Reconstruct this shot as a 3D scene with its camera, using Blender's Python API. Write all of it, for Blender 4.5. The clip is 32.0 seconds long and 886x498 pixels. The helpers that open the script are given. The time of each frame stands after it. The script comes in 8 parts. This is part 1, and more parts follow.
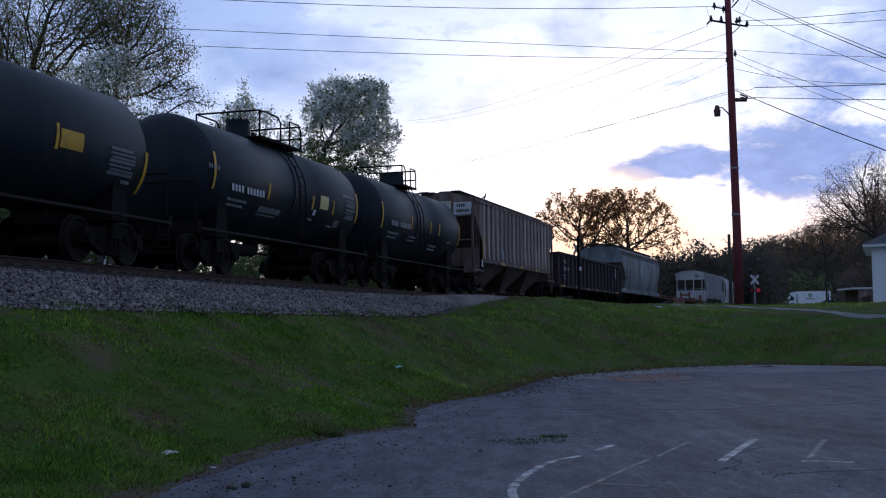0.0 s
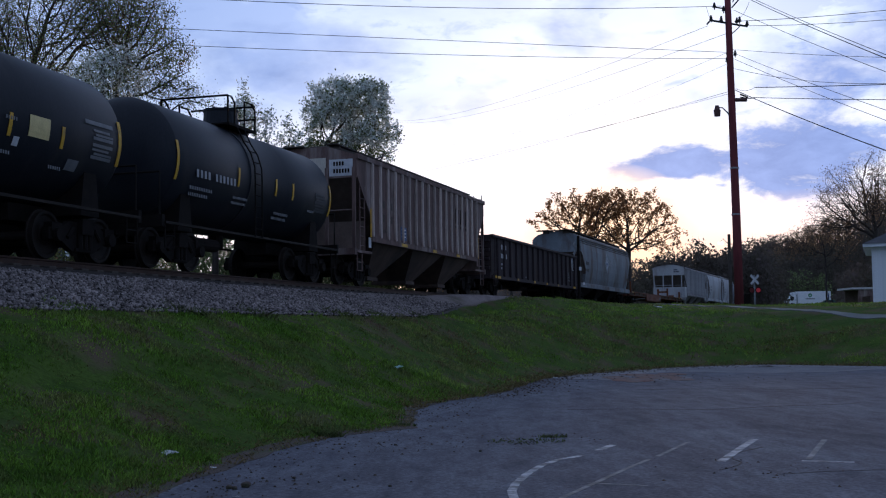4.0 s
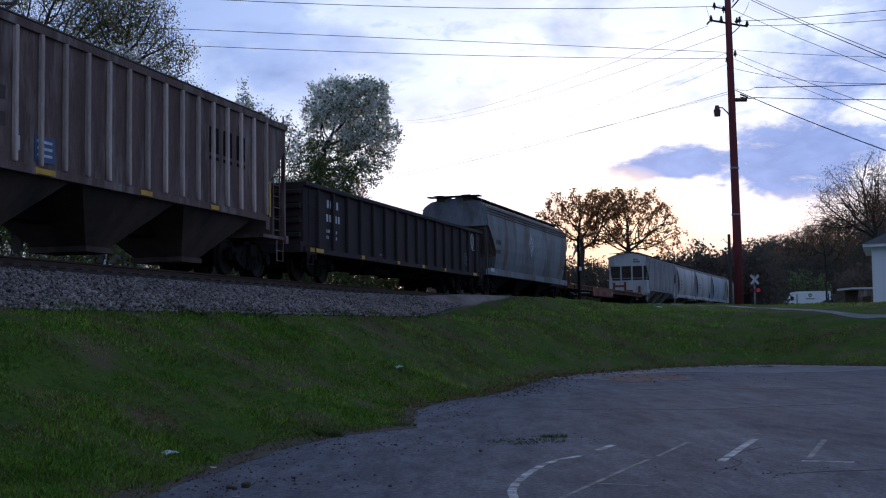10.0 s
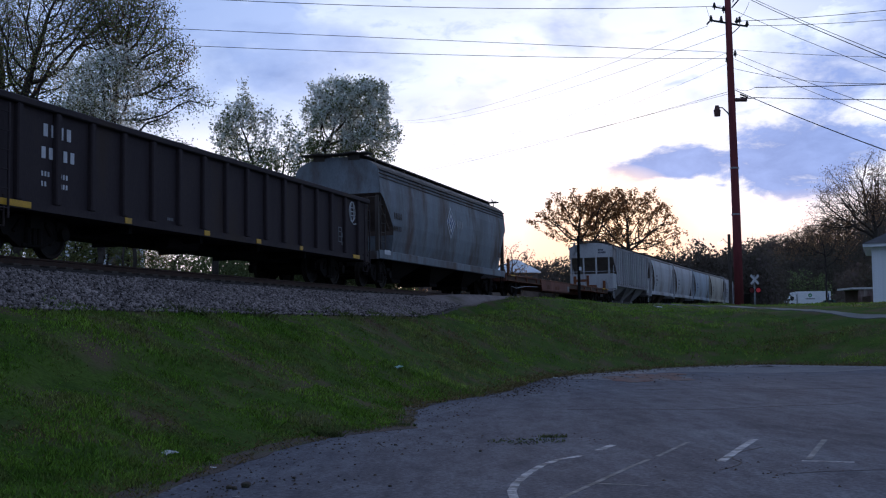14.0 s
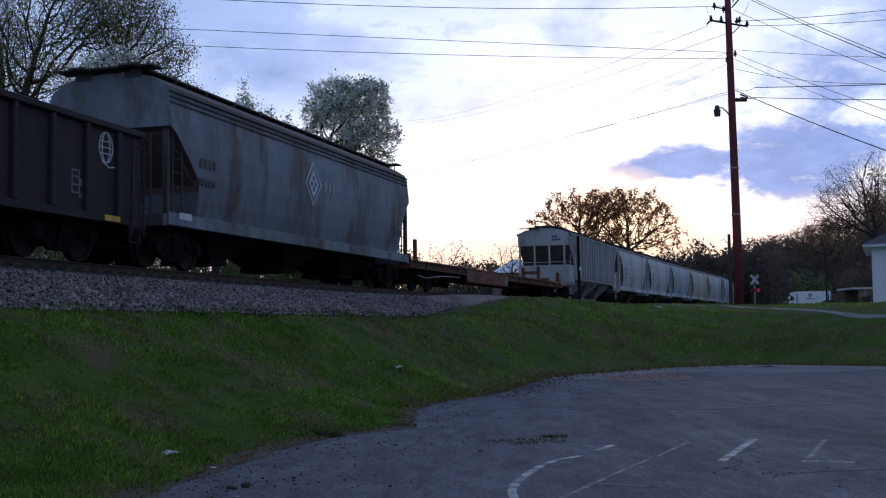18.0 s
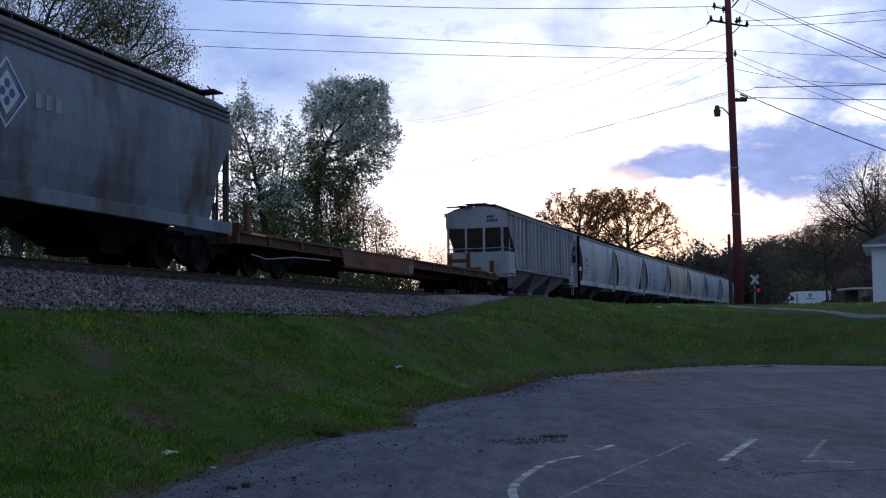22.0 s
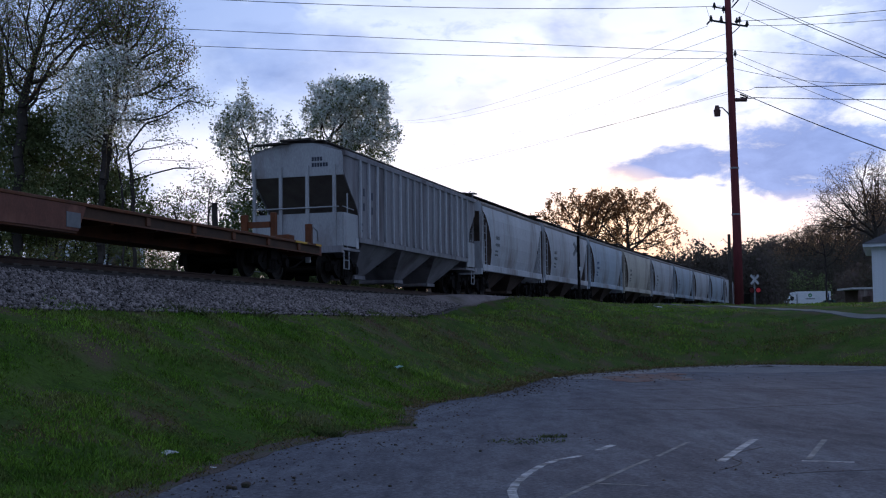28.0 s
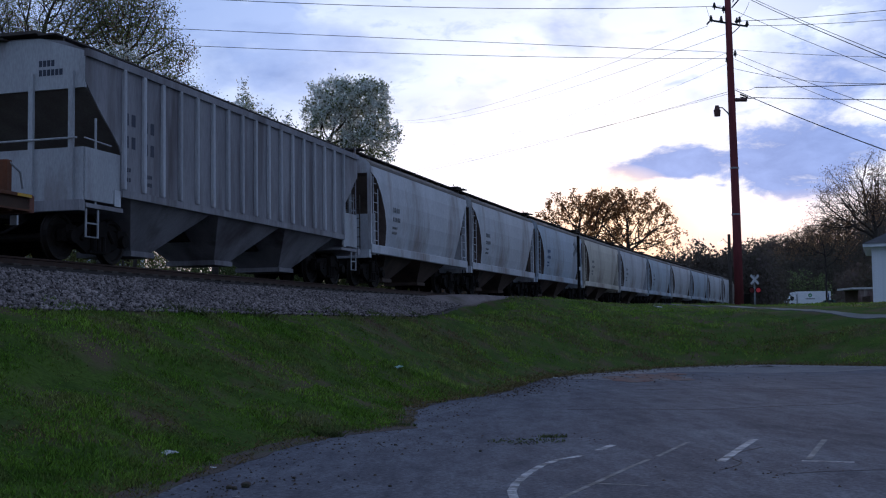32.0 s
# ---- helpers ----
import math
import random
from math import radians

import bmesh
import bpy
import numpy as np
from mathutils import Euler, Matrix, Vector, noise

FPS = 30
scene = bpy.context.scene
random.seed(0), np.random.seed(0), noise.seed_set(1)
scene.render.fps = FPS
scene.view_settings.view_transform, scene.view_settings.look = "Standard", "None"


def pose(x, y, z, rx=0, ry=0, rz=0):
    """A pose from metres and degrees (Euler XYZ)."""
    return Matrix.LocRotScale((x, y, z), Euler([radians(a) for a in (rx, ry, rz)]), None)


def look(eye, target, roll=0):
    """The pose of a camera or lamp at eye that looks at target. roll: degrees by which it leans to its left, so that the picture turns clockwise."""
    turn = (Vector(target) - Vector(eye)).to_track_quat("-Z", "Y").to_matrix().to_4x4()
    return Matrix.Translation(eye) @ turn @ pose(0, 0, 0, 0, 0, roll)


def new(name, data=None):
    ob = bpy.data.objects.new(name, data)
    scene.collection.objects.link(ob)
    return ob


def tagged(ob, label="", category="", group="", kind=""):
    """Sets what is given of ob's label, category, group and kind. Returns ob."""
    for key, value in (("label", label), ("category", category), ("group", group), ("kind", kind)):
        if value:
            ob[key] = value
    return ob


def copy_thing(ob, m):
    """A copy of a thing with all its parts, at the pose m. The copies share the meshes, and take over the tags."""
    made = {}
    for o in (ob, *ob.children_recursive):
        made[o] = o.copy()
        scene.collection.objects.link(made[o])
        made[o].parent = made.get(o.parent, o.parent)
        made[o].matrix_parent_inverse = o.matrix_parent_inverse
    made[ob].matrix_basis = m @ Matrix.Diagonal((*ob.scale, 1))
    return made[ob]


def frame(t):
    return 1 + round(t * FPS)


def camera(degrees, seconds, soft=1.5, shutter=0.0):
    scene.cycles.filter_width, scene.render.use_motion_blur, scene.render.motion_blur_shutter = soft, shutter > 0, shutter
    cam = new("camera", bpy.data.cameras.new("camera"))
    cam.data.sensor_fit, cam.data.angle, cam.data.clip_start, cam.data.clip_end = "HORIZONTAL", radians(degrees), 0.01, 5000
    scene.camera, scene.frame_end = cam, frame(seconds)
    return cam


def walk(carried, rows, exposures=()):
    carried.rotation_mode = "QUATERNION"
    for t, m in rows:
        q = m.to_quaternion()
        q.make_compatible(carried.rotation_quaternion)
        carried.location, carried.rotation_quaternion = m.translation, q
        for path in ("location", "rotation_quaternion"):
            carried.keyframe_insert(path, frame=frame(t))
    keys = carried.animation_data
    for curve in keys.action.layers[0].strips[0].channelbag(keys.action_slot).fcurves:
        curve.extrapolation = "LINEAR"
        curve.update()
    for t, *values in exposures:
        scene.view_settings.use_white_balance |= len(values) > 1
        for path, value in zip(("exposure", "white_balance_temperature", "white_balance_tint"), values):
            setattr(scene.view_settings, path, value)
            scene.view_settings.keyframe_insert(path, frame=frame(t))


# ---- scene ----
EYE = 1.5            # eye height above the parking lot
RAIL = 2.90          # top of rail beside the lot
cam = camera(41.86, 32.0, soft=1.15)
AIM = look((0, 0, EYE), (0, 100, EYE + 100 * math.tan(radians(3.925))), roll=-0.8)
walk(cam, [(0.0, AIM), (32.0, AIM)], exposures=[(0.0, 0.0, 5450.0, 6.0), (32.0, 0.0, 5450.0, 6.0)])

# ---- world: dusk sky with broken cloud, the sun low behind the far tree ----
SUN_AZ, SUN_EL = radians(8.2), radians(4.6)
world = bpy.data.worlds.new("dusk_sky")
scene.world = world
world.use_nodes = True


def sky_nodes():
    nt = world.node_tree
    nt.nodes.clear()
    N, L = nt.nodes.new, nt.links.new

    def math_node(op, a, b=None, clamp=False):
        n = N("ShaderNodeMath")
        n.operation, n.use_clamp = op, clamp
        for i, v in enumerate((a, b)):
            if v is None:
                continue
            if isinstance(v, (int, float)):
                n.inputs[i].default_value = v
            else:
                L(v, n.inputs[i])
        return n.outputs[0]

    def ramp(fac, stops):
        n = N("ShaderNodeValToRGB")
        els = n.color_ramp.elements
        while len(els) < len(stops):
            els.new(0.5)
        for e, (p, c) in zip(els, stops):
            e.position, e.color = p, (*c, 1)
        L(fac, n.inputs[0])
        return n.outputs[0]

    def mix(fac, a, b, kind="MIX"):
        n = N("ShaderNodeMix")
        n.data_type, n.blend_type = "RGBA", kind
        for i, v in ((0, fac), (6, a), (7, b)):
            if isinstance(v, (int, float)):
                n.inputs[i].default_value = v
            elif isinstance(v, tuple):
                n.inputs[i].default_value = (*v, 1)
            else:
                L(v, n.inputs[i])
        return n.outputs[2]

    tc = N("ShaderNodeTexCoord").outputs["Generated"]
    sep = N("ShaderNodeSeparateXYZ")
    L(tc, sep.inputs[0])
    X, Y, Z = sep.outputs
    clear = N("ShaderNodeTexSky")
    clear.sky_type, clear.sun_disc = "NISHITA", False
    clear.sun_elevation, clear.sun_rotation = SUN_EL, SUN_AZ
    clear.air_density, clear.dust_density = 1.0, 1.5
    sky = mix(1.0, clear.outputs[0], (0.10, 0.10, 0.10), "MULTIPLY")
    # how near to the sun the view is, spread over the last forty degrees
    dot = N("ShaderNodeVectorMath")
    dot.operation = "DOT_PRODUCT"
    L(tc, dot.inputs[0])
    dot.inputs[1].default_value = (math.sin(SUN_AZ) * math.cos(SUN_EL), math.cos(SUN_AZ) * math.cos(SUN_EL), math.sin(SUN_EL))
    near = math_node("MULTIPLY", math_node("SUBTRACT", dot.outputs["Value"], 0.75), 4.0, clamp=True)
    # high thin veil, bright towards the sun
    veil = ramp(near, [(0.0, (0.31, 0.37, 0.54)), (0.55, (0.37, 0.46, 0.76)), (0.80, (0.52, 0.61, 0.93)), (0.93, (0.90, 0.90, 1.05)), (1.0, (1.35, 1.18, 1.12))])
    out = mix(0.85, sky, veil)
    # cloud seen edge on: broad flat shapes, finer towards their rims
    flat = N("ShaderNodeCombineXYZ")
    L(X, flat.inputs[0])
    L(math_node("MULTIPLY", Z, 2.1), flat.inputs[1])
    L(math_node("MULTIPLY", Y, 0.4), flat.inputs[2])

    def cloud(scale, detail, rough, offset):
        m = N("ShaderNodeMapping")
        m.inputs["Location"].default_value = offset
        L(flat.outputs[0], m.inputs[0])
        n = N("ShaderNodeTexNoise")
        n.inputs["Scale"].default_value, n.inputs["Detail"].default_value = scale, detail
        n.inputs["Roughness"].default_value, n.inputs["Distortion"].default_value = rough, 0.25
        L(m.outputs[0], n.inputs["Vector"])
        return n.outputs["Fac"]

    white = ramp(cloud(7.0, 7.0, 0.55, (1.3, 0.4, 0.0)), [(0.44, (0, 0, 0)), (0.62, (1, 1, 1))])
    bright = ramp(near, [(0.0, (0.42, 0.47, 0.62)), (0.6, (0.70, 0.76, 0.98)), (0.9, (1.05, 1.0, 1.06)), (1.0, (1.4, 1.25, 1.2))])
    out = mix(math_node("MULTIPLY", white, 0.85), out, bright)
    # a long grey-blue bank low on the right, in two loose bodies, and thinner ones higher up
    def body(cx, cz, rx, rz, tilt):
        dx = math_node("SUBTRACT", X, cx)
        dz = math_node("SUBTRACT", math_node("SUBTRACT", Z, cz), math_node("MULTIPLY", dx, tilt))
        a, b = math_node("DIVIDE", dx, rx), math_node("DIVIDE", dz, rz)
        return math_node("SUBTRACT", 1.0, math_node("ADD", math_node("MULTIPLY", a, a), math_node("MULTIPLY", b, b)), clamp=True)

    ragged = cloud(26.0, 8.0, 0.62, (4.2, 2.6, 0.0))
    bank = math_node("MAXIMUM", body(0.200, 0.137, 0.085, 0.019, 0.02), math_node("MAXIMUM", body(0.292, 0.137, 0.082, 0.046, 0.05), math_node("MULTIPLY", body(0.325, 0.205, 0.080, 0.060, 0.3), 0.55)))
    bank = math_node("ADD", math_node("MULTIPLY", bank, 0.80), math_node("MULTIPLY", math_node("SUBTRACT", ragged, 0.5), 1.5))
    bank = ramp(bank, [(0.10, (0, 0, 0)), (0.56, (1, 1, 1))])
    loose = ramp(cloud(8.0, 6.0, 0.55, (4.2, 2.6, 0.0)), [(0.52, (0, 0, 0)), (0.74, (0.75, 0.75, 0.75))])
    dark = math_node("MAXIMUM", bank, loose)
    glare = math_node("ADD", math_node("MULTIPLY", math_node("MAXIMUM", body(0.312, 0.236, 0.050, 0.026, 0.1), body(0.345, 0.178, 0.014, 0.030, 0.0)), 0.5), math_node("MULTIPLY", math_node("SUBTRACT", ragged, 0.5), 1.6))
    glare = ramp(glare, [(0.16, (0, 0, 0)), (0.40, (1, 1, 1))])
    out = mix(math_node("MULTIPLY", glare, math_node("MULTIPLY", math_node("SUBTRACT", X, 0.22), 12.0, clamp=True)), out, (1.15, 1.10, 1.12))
    grey = ramp(near, [(0.0, (0.22, 0.26, 0.40)), (0.7, (0.22, 0.29, 0.53)), (1.0, (0.32, 0.37, 0.66))])
    grey = mix(1.0, grey, ramp(ragged, [(0.3, (0.84, 0.86, 0.90)), (0.7, (1.35, 1.32, 1.24))]), "MULTIPLY")
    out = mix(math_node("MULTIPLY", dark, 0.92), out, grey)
    # pale haze along the bottom of the sky towards the sun
    base = math_node("MULTIPLY", math_node("SUBTRACT", 0.19, Z), 21.0, clamp=True)
    haze = math_node("MULTIPLY", base, math_node("MULTIPLY", math_node("SUBTRACT", near, 0.50), 4.5, clamp=True))
    haze = math_node("MULTIPLY", haze, math_node("SUBTRACT", 1.0, math_node("MULTIPLY", dark, 1.3), clamp=True))
    out = mix(haze, out, (1.42, 1.22, 1.18))
    # the afterglow low round the sun
    low = math_node("SUBTRACT", 1.0, math_node("MULTIPLY", math_node("ABSOLUTE", Z), 9.0), clamp=True)
    warm = math_node("MULTIPLY", math_node("POWER", near, 4.0), math_node("MULTIPLY", math_node("POWER", low, 0.8), 1.25), clamp=True)
    out = mix(warm, out, (1.60, 0.86, 0.36))
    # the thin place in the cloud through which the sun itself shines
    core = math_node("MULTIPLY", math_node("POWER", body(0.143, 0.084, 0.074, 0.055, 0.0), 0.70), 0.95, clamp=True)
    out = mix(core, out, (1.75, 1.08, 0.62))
    bg = N("ShaderNodeBackground")
    L(out, bg.inputs[0])
    bg.inputs[1].default_value = 1.0
    L(bg.outputs[0], N("ShaderNodeOutputWorld").inputs[0])


sky_nodes()
sun = new("sun", bpy.data.lights.new("sun", "SUN"))
sun.data.energy, sun.data.angle, sun.data.color = 1.4, radians(8), (1.0, 0.66, 0.38)
sun.matrix_world = look((0, 0, 0), (-math.sin(SUN_AZ) * math.cos(SUN_EL), -math.cos(SUN_AZ) * math.cos(SUN_EL), -math.sin(SUN_EL)))
sun.location = (0, 0, 60)


# ---- materials ----
def surf(name, c1, c2, scale=4.0, rough=0.7, metal=0.0, bump=0.3, fine=40.0, stain=None, stain_scale=0.7, stain_amount=0.5, streak=1.0, spec=0.3, island=0.0, each=0.0, depth=0.01, grain=0.35):
    """A surface of two tones in large and fine noise, with stains, relief and, for many pieces, a change of tone from piece to piece."""
    m = bpy.data.materials.new(name)
    m.use_nodes = True
    nt = m.node_tree
    N, L = nt.nodes.new, nt.links.new
    b = nt.nodes["Principled BSDF"]
    b.inputs["Roughness"].default_value, b.inputs["Metallic"].default_value = rough, metal
    b.inputs["Specular IOR Level"].default_value = spec
    tc = N("ShaderNodeTexCoord").outputs["Object"]

    def noise_at(sc, detail, squash=1.0):
        mp = N("ShaderNodeMapping")
        mp.inputs["Scale"].default_value = (1, 1, squash)
        L(tc, mp.inputs[0])
        n = N("ShaderNodeTexNoise")
        n.inputs["Scale"].default_value, n.inputs["Detail"].default_value, n.inputs["Roughness"].default_value = sc, detail, 0.62
        L(mp.outputs[0], n.inputs["Vector"])
        return n.outputs["Fac"]

    def mixc(fac, a, c, kind="MIX"):
        n = N("ShaderNodeMix")
        n.data_type, n.blend_type = "RGBA", kind
        for i, v in ((0, fac), (6, a), (7, c)):
            if isinstance(v, (int, float)):
                n.inputs[i].default_value = v
            elif isinstance(v, tuple):
                n.inputs[i].default_value = (*v, 1)
            else:
                L(v, n.inputs[i])
        return n.outputs[2]

    def steep(fac, a, c):
        n = N("ShaderNodeMapRange")
        n.inputs[1].default_value, n.inputs[2].default_value = a, c
        L(fac, n.inputs[0])
        return n.outputs[0]

    big, small = noise_at(scale, 5.0, streak), noise_at(fine, 3.0, streak)
    col = mixc(steep(big, 0.35, 0.65), c1, c2)
    col = mixc(grain, col, mixc(steep(small, 0.3, 0.7), (0.55, 0.55, 0.55), (1.35, 1.35, 1.35)), "MULTIPLY")
    if stain:
        f = steep(noise_at(stain_scale, 6.0, streak), 0.66 - 0.3 * stain_amount, 0.80 - 0.2 * stain_amount)
        col = mixc(f, col, stain)
    if island or each:
        src = N("ShaderNodeNewGeometry").outputs["Random Per Island"] if island else N("ShaderNodeObjectInfo").outputs["Random"]
        k = island or each
        col = mixc(1.0, col, mixc(src, (1 - k, 1 - k, 1 - k), (1 + k, 1 + k, 1 + k)), "MULTIPLY")
    L(col, b.inputs["Base Color"])
    if bump:
        bp = N("ShaderNodeBump")
        bp.inputs["Strength"].default_value, bp.inputs["Distance"].default_value = bump, depth
        L(small, bp.inputs["Height"])
        L(bp.outputs[0], b.inputs["Normal"])
    return m


def thin(m, amount=0.4):
    """Lets light through a leaf or petal."""
    nt = m.node_tree
    b, out = nt.nodes["Principled BSDF"], nt.nodes["Material Output"]
    t = nt.nodes.new("ShaderNodeBsdfTranslucent")
    if b.inputs["Base Color"].links:
        nt.links.new(b.inputs["Base Color"].links[0].from_socket, t.inputs[0])
    s = nt.nodes.new("ShaderNodeMixShader")
    s.inputs[0].default_value = amount
    nt.links.new(b.outputs[0], s.inputs[1])
    nt.links.new(t.outputs[0], s.inputs[2])
    nt.links.new(s.outputs[0], out.inputs[0])
    return m


def glow(name, colour, strength):
    m = bpy.data.materials.new(name)
    m.use_nodes = True
    b = m.node_tree.nodes["Principled BSDF"]
    b.inputs["Base Color"].default_value = (*colour, 1)
    b.inputs["Emission Color"].default_value, b.inputs["Emission Strength"].default_value = (*colour, 1), strength
    return m


M_GRASS_SOIL = surf("grass_soil", (0.036, 0.064, 0.011), (0.062, 0.096, 0.017), 1.2, 0.95, 0, 0.6, 14, (0.092, 0.066, 0.046), 0.9, 0.62, depth=0.05, spec=0.04, grain=0.8)
M_GRASS = thin(surf("grass_blades", (0.088, 0.172, 0.022), (0.190, 0.300, 0.042), 0.9, 0.8, 0, 0, 8, (0.170, 0.140, 0.075), 0.8, 0.55, island=0.6, spec=0.04), 0.3)
M_GRASS_FAR = thin(surf("patchy_grass_blades", (0.130, 0.228, 0.036), (0.250, 0.350, 0.062), 0.6, 0.8, 0, 0, 8, (0.175, 0.118, 0.088), 0.34, 0.66, island=0.3, spec=0.04), 0.3)
M_STRAW = thin(surf("dry_grass", (0.20, 0.155, 0.075), (0.14, 0.12, 0.05), 0.8, 0.9, 0, 0, 8, island=0.4, spec=0.04), 0.2)
M_WEED = thin(surf("weed_leaf", (0.085, 0.115, 0.040), (0.120, 0.135, 0.055), 3, 0.8, 0, 0, 8, island=0.4, spec=0.04), 0.3)


def asphalt():
    """Old asphalt: bleached and oily areas, streaks of wash, open-textured grit."""
    m = bpy.data.materials.new("old_asphalt")
    m.use_nodes = True
    nt = m.node_tree
    N, L = nt.nodes.new, nt.links.new
    b = nt.nodes["Principled BSDF"]
    b.inputs["Roughness"].default_value, b.inputs["Specular IOR Level"].default_value = 0.92, 0.12
    tc = N("ShaderNodeTexCoord").outputs["Object"]

    def field(scale, detail, rough, squash=(1, 1, 1), turn=0.0, warp=0.0):
        mp = N("ShaderNodeMapping")
        mp.inputs["Scale"].default_value, mp.inputs["Rotation"].default_value = squash, (0, 0, turn)
        L(tc, mp.inputs[0])
        n = N("ShaderNodeTexNoise")
        n.inputs["Scale"].default_value, n.inputs["Detail"].default_value = scale, detail
        n.inputs["Roughness"].default_value, n.inputs["Distortion"].default_value = rough, warp
        L(mp.outputs[0], n.inputs["Vector"])
        return n.outputs["Fac"]

    def ramp(f, stops):
        n = N("ShaderNodeValToRGB")
        els = n.color_ramp.elements
        while len(els) < len(stops):
            els.new(0.5)
        for e, (p, c) in zip(els, stops):
            e.position, e.color = p, (*c, 1)
        L(f, n.inputs[0])
        return n.outputs[0]

    def times(a, c, k=1.0):
        n = N("ShaderNodeMix")
        n.data_type, n.blend_type = "RGBA", "MULTIPLY"
        n.inputs[0].default_value = k
        L(a, n.inputs[6])
        L(c, n.inputs[7])
        return n.outputs[2]

    col = ramp(field(0.60, 10.0, 0.68, (1.0, 0.30, 1.0), 0.25, 0.5), [(0.28, (0.066, 0.067, 0.083)), (0.46, (0.098, 0.100, 0.122)), (0.58, (0.116, 0.119, 0.142)), (0.74, (0.155, 0.159, 0.185))])
    col = times(col, ramp(field(1.1, 7.0, 0.65, (1.0, 0.12, 1.0), 0.30), [(0.30, (0.78, 0.78, 0.80)), (0.55, (1.0, 1.0, 1.0)), (0.75, (1.16, 1.16, 1.15))]))
    col = times(col, ramp(field(3.4, 6.0, 0.72, (1.0, 0.30, 1.0)), [(0.32, (0.66, 0.65, 0.66)), (0.62, (1.18, 1.18, 1.18))]))
    grit = field(22.0, 5.0, 0.80)
    col = times(col, ramp(grit, [(0.32, (0.50, 0.50, 0.51)), (0.50, (0.98, 0.98, 0.98)), (0.68, (1.55, 1.54, 1.52))]))
    L(col, b.inputs["Base Color"])
    bp = N("ShaderNodeBump")
    bp.inputs["Strength"].default_value, bp.inputs["Distance"].default_value = 0.6, 0.005
    L(grit, bp.inputs["Height"])
    L(bp.outputs[0], b.inputs["Normal"])
    return m


M_ASPHALT = asphalt()
M_ASPHALT_PALE = surf("pale_asphalt", (0.235, 0.225, 0.235), (0.155, 0.148, 0.160), 1.2, 0.92, 0, 0.5, 20, (0.105, 0.098, 0.106), 0.9, 0.55, depth=0.004, grain=0.8)
M_ASPHALT_WORN = surf("greyed_asphalt", (0.170, 0.163, 0.176), (0.115, 0.110, 0.124), 1.4, 0.92, 0, 0.5, 26, (0.09, 0.086, 0.098), 0.8, 0.55, depth=0.004, grain=0.8)
M_CLAY = surf("red_clay", (0.175, 0.082, 0.056), (0.105, 0.066, 0.056), 3.0, 0.95, 0, 0.5, 20, (0.130, 0.120, 0.125), 2.2, 0.7, depth=0.004, grain=0.8)
M_DIRT = surf("bare_dirt", (0.082, 0.060, 0.050), (0.048, 0.040, 0.032), 4.0, 0.95, 0, 0.8, 30, (0.055, 0.065, 0.030), 2.0, 0.5, depth=0.02, grain=0.8)
M_CRUMB = surf("dead_leaf_crumb", (0.085, 0.062, 0.048), (0.050, 0.042, 0.036), 3, 0.95, 0, 0, 20, island=0.6)
M_LINE = surf("worn_white_line", (0.46, 0.46, 0.48), (0.28, 0.28, 0.295), 5, 0.85, 0, 0.4, 50, (0.10, 0.10, 0.105), 5.0, 0.8)
M_LINE_FAINT = surf("rubbed_out_line", (0.27, 0.27, 0.28), (0.16, 0.16, 0.168), 6, 0.85, 0, 0.4, 50, (0.10, 0.10, 0.105), 4.0, 0.9)
M_ROAD = surf("pale_road", (0.165, 0.165, 0.170), (0.12, 0.125, 0.12), 0.8, 0.9, 0, 0.5, 40, depth=0.008)
M_GRAVEL = surf("ballast_bed", (0.105, 0.092, 0.090), (0.065, 0.058, 0.056), 7, 0.95, 0, 1.0, 22, (0.08, 0.07, 0.06), 0.8, 0.3, depth=0.05)
# grease-dark stone, darkened further for the shade along the rails
M_OILY_SHADE = surf("oily_ballast", (0.034, 0.028, 0.025), (0.022, 0.019, 0.018), 3, 0.95, 0, 0.8, 24, depth=0.03)
M_STONE = surf("ballast_stone", (0.200, 0.172, 0.164), (0.118, 0.100, 0.098), 2.0, 0.9, 0, 0.4, 60, island=0.95)
M_DRIVE = surf("gravel_drive", (0.215, 0.178, 0.170), (0.150, 0.122, 0.116), 1.5, 0.95, 0, 0.9, 30, (0.10, 0.085, 0.065), 0.6, 0.4, depth=0.03)
M_RAIL = surf("rusty_rail", (0.042, 0.026, 0.020), (0.062, 0.036, 0.025), 6, 0.65, 0.5, 0.3, 60)
M_TIE = surf("creosoted_tie", (0.035, 0.028, 0.024), (0.06, 0.05, 0.042), 4, 0.9, 0, 0.5, 40, streak=0.3)
M_TANK = surf("black_tank_paint", (0.010, 0.012, 0.017), (0.016, 0.018, 0.024), 0.7, 0.50, 0.0, 0.08, 30, (0.028, 0.027, 0.028), 0.9, 0.35, 0.35, spec=0.15)
# bay colour holds the shade under the cars, darker than the body paint
M_BAY = surf("shaded_hopper_bay", (0.100, 0.072, 0.058), (0.058, 0.040, 0.032), 1.2, 0.8, 0, 0.2, 30, (0.035, 0.028, 0.025), 0.9, 0.5, 0.4)
M_UNDER = surf("black_running_gear", (0.0085, 0.0075, 0.007), (0.014, 0.011, 0.010), 5, 0.85, 0.0, 0.3, 40, spec=0.10)
M_WHEEL = surf("rusty_wheel_steel", (0.020, 0.015, 0.012), (0.013, 0.011, 0.010), 6, 0.7, 0.1, 0.2, 40, spec=0.15)
M_YELLOW = surf("yellow_reflective", (0.55, 0.33, 0.02), (0.45, 0.26, 0.02), 4, 0.5, 0, 0.1, 40, (0.2, 0.13, 0.04), 3, 0.4)
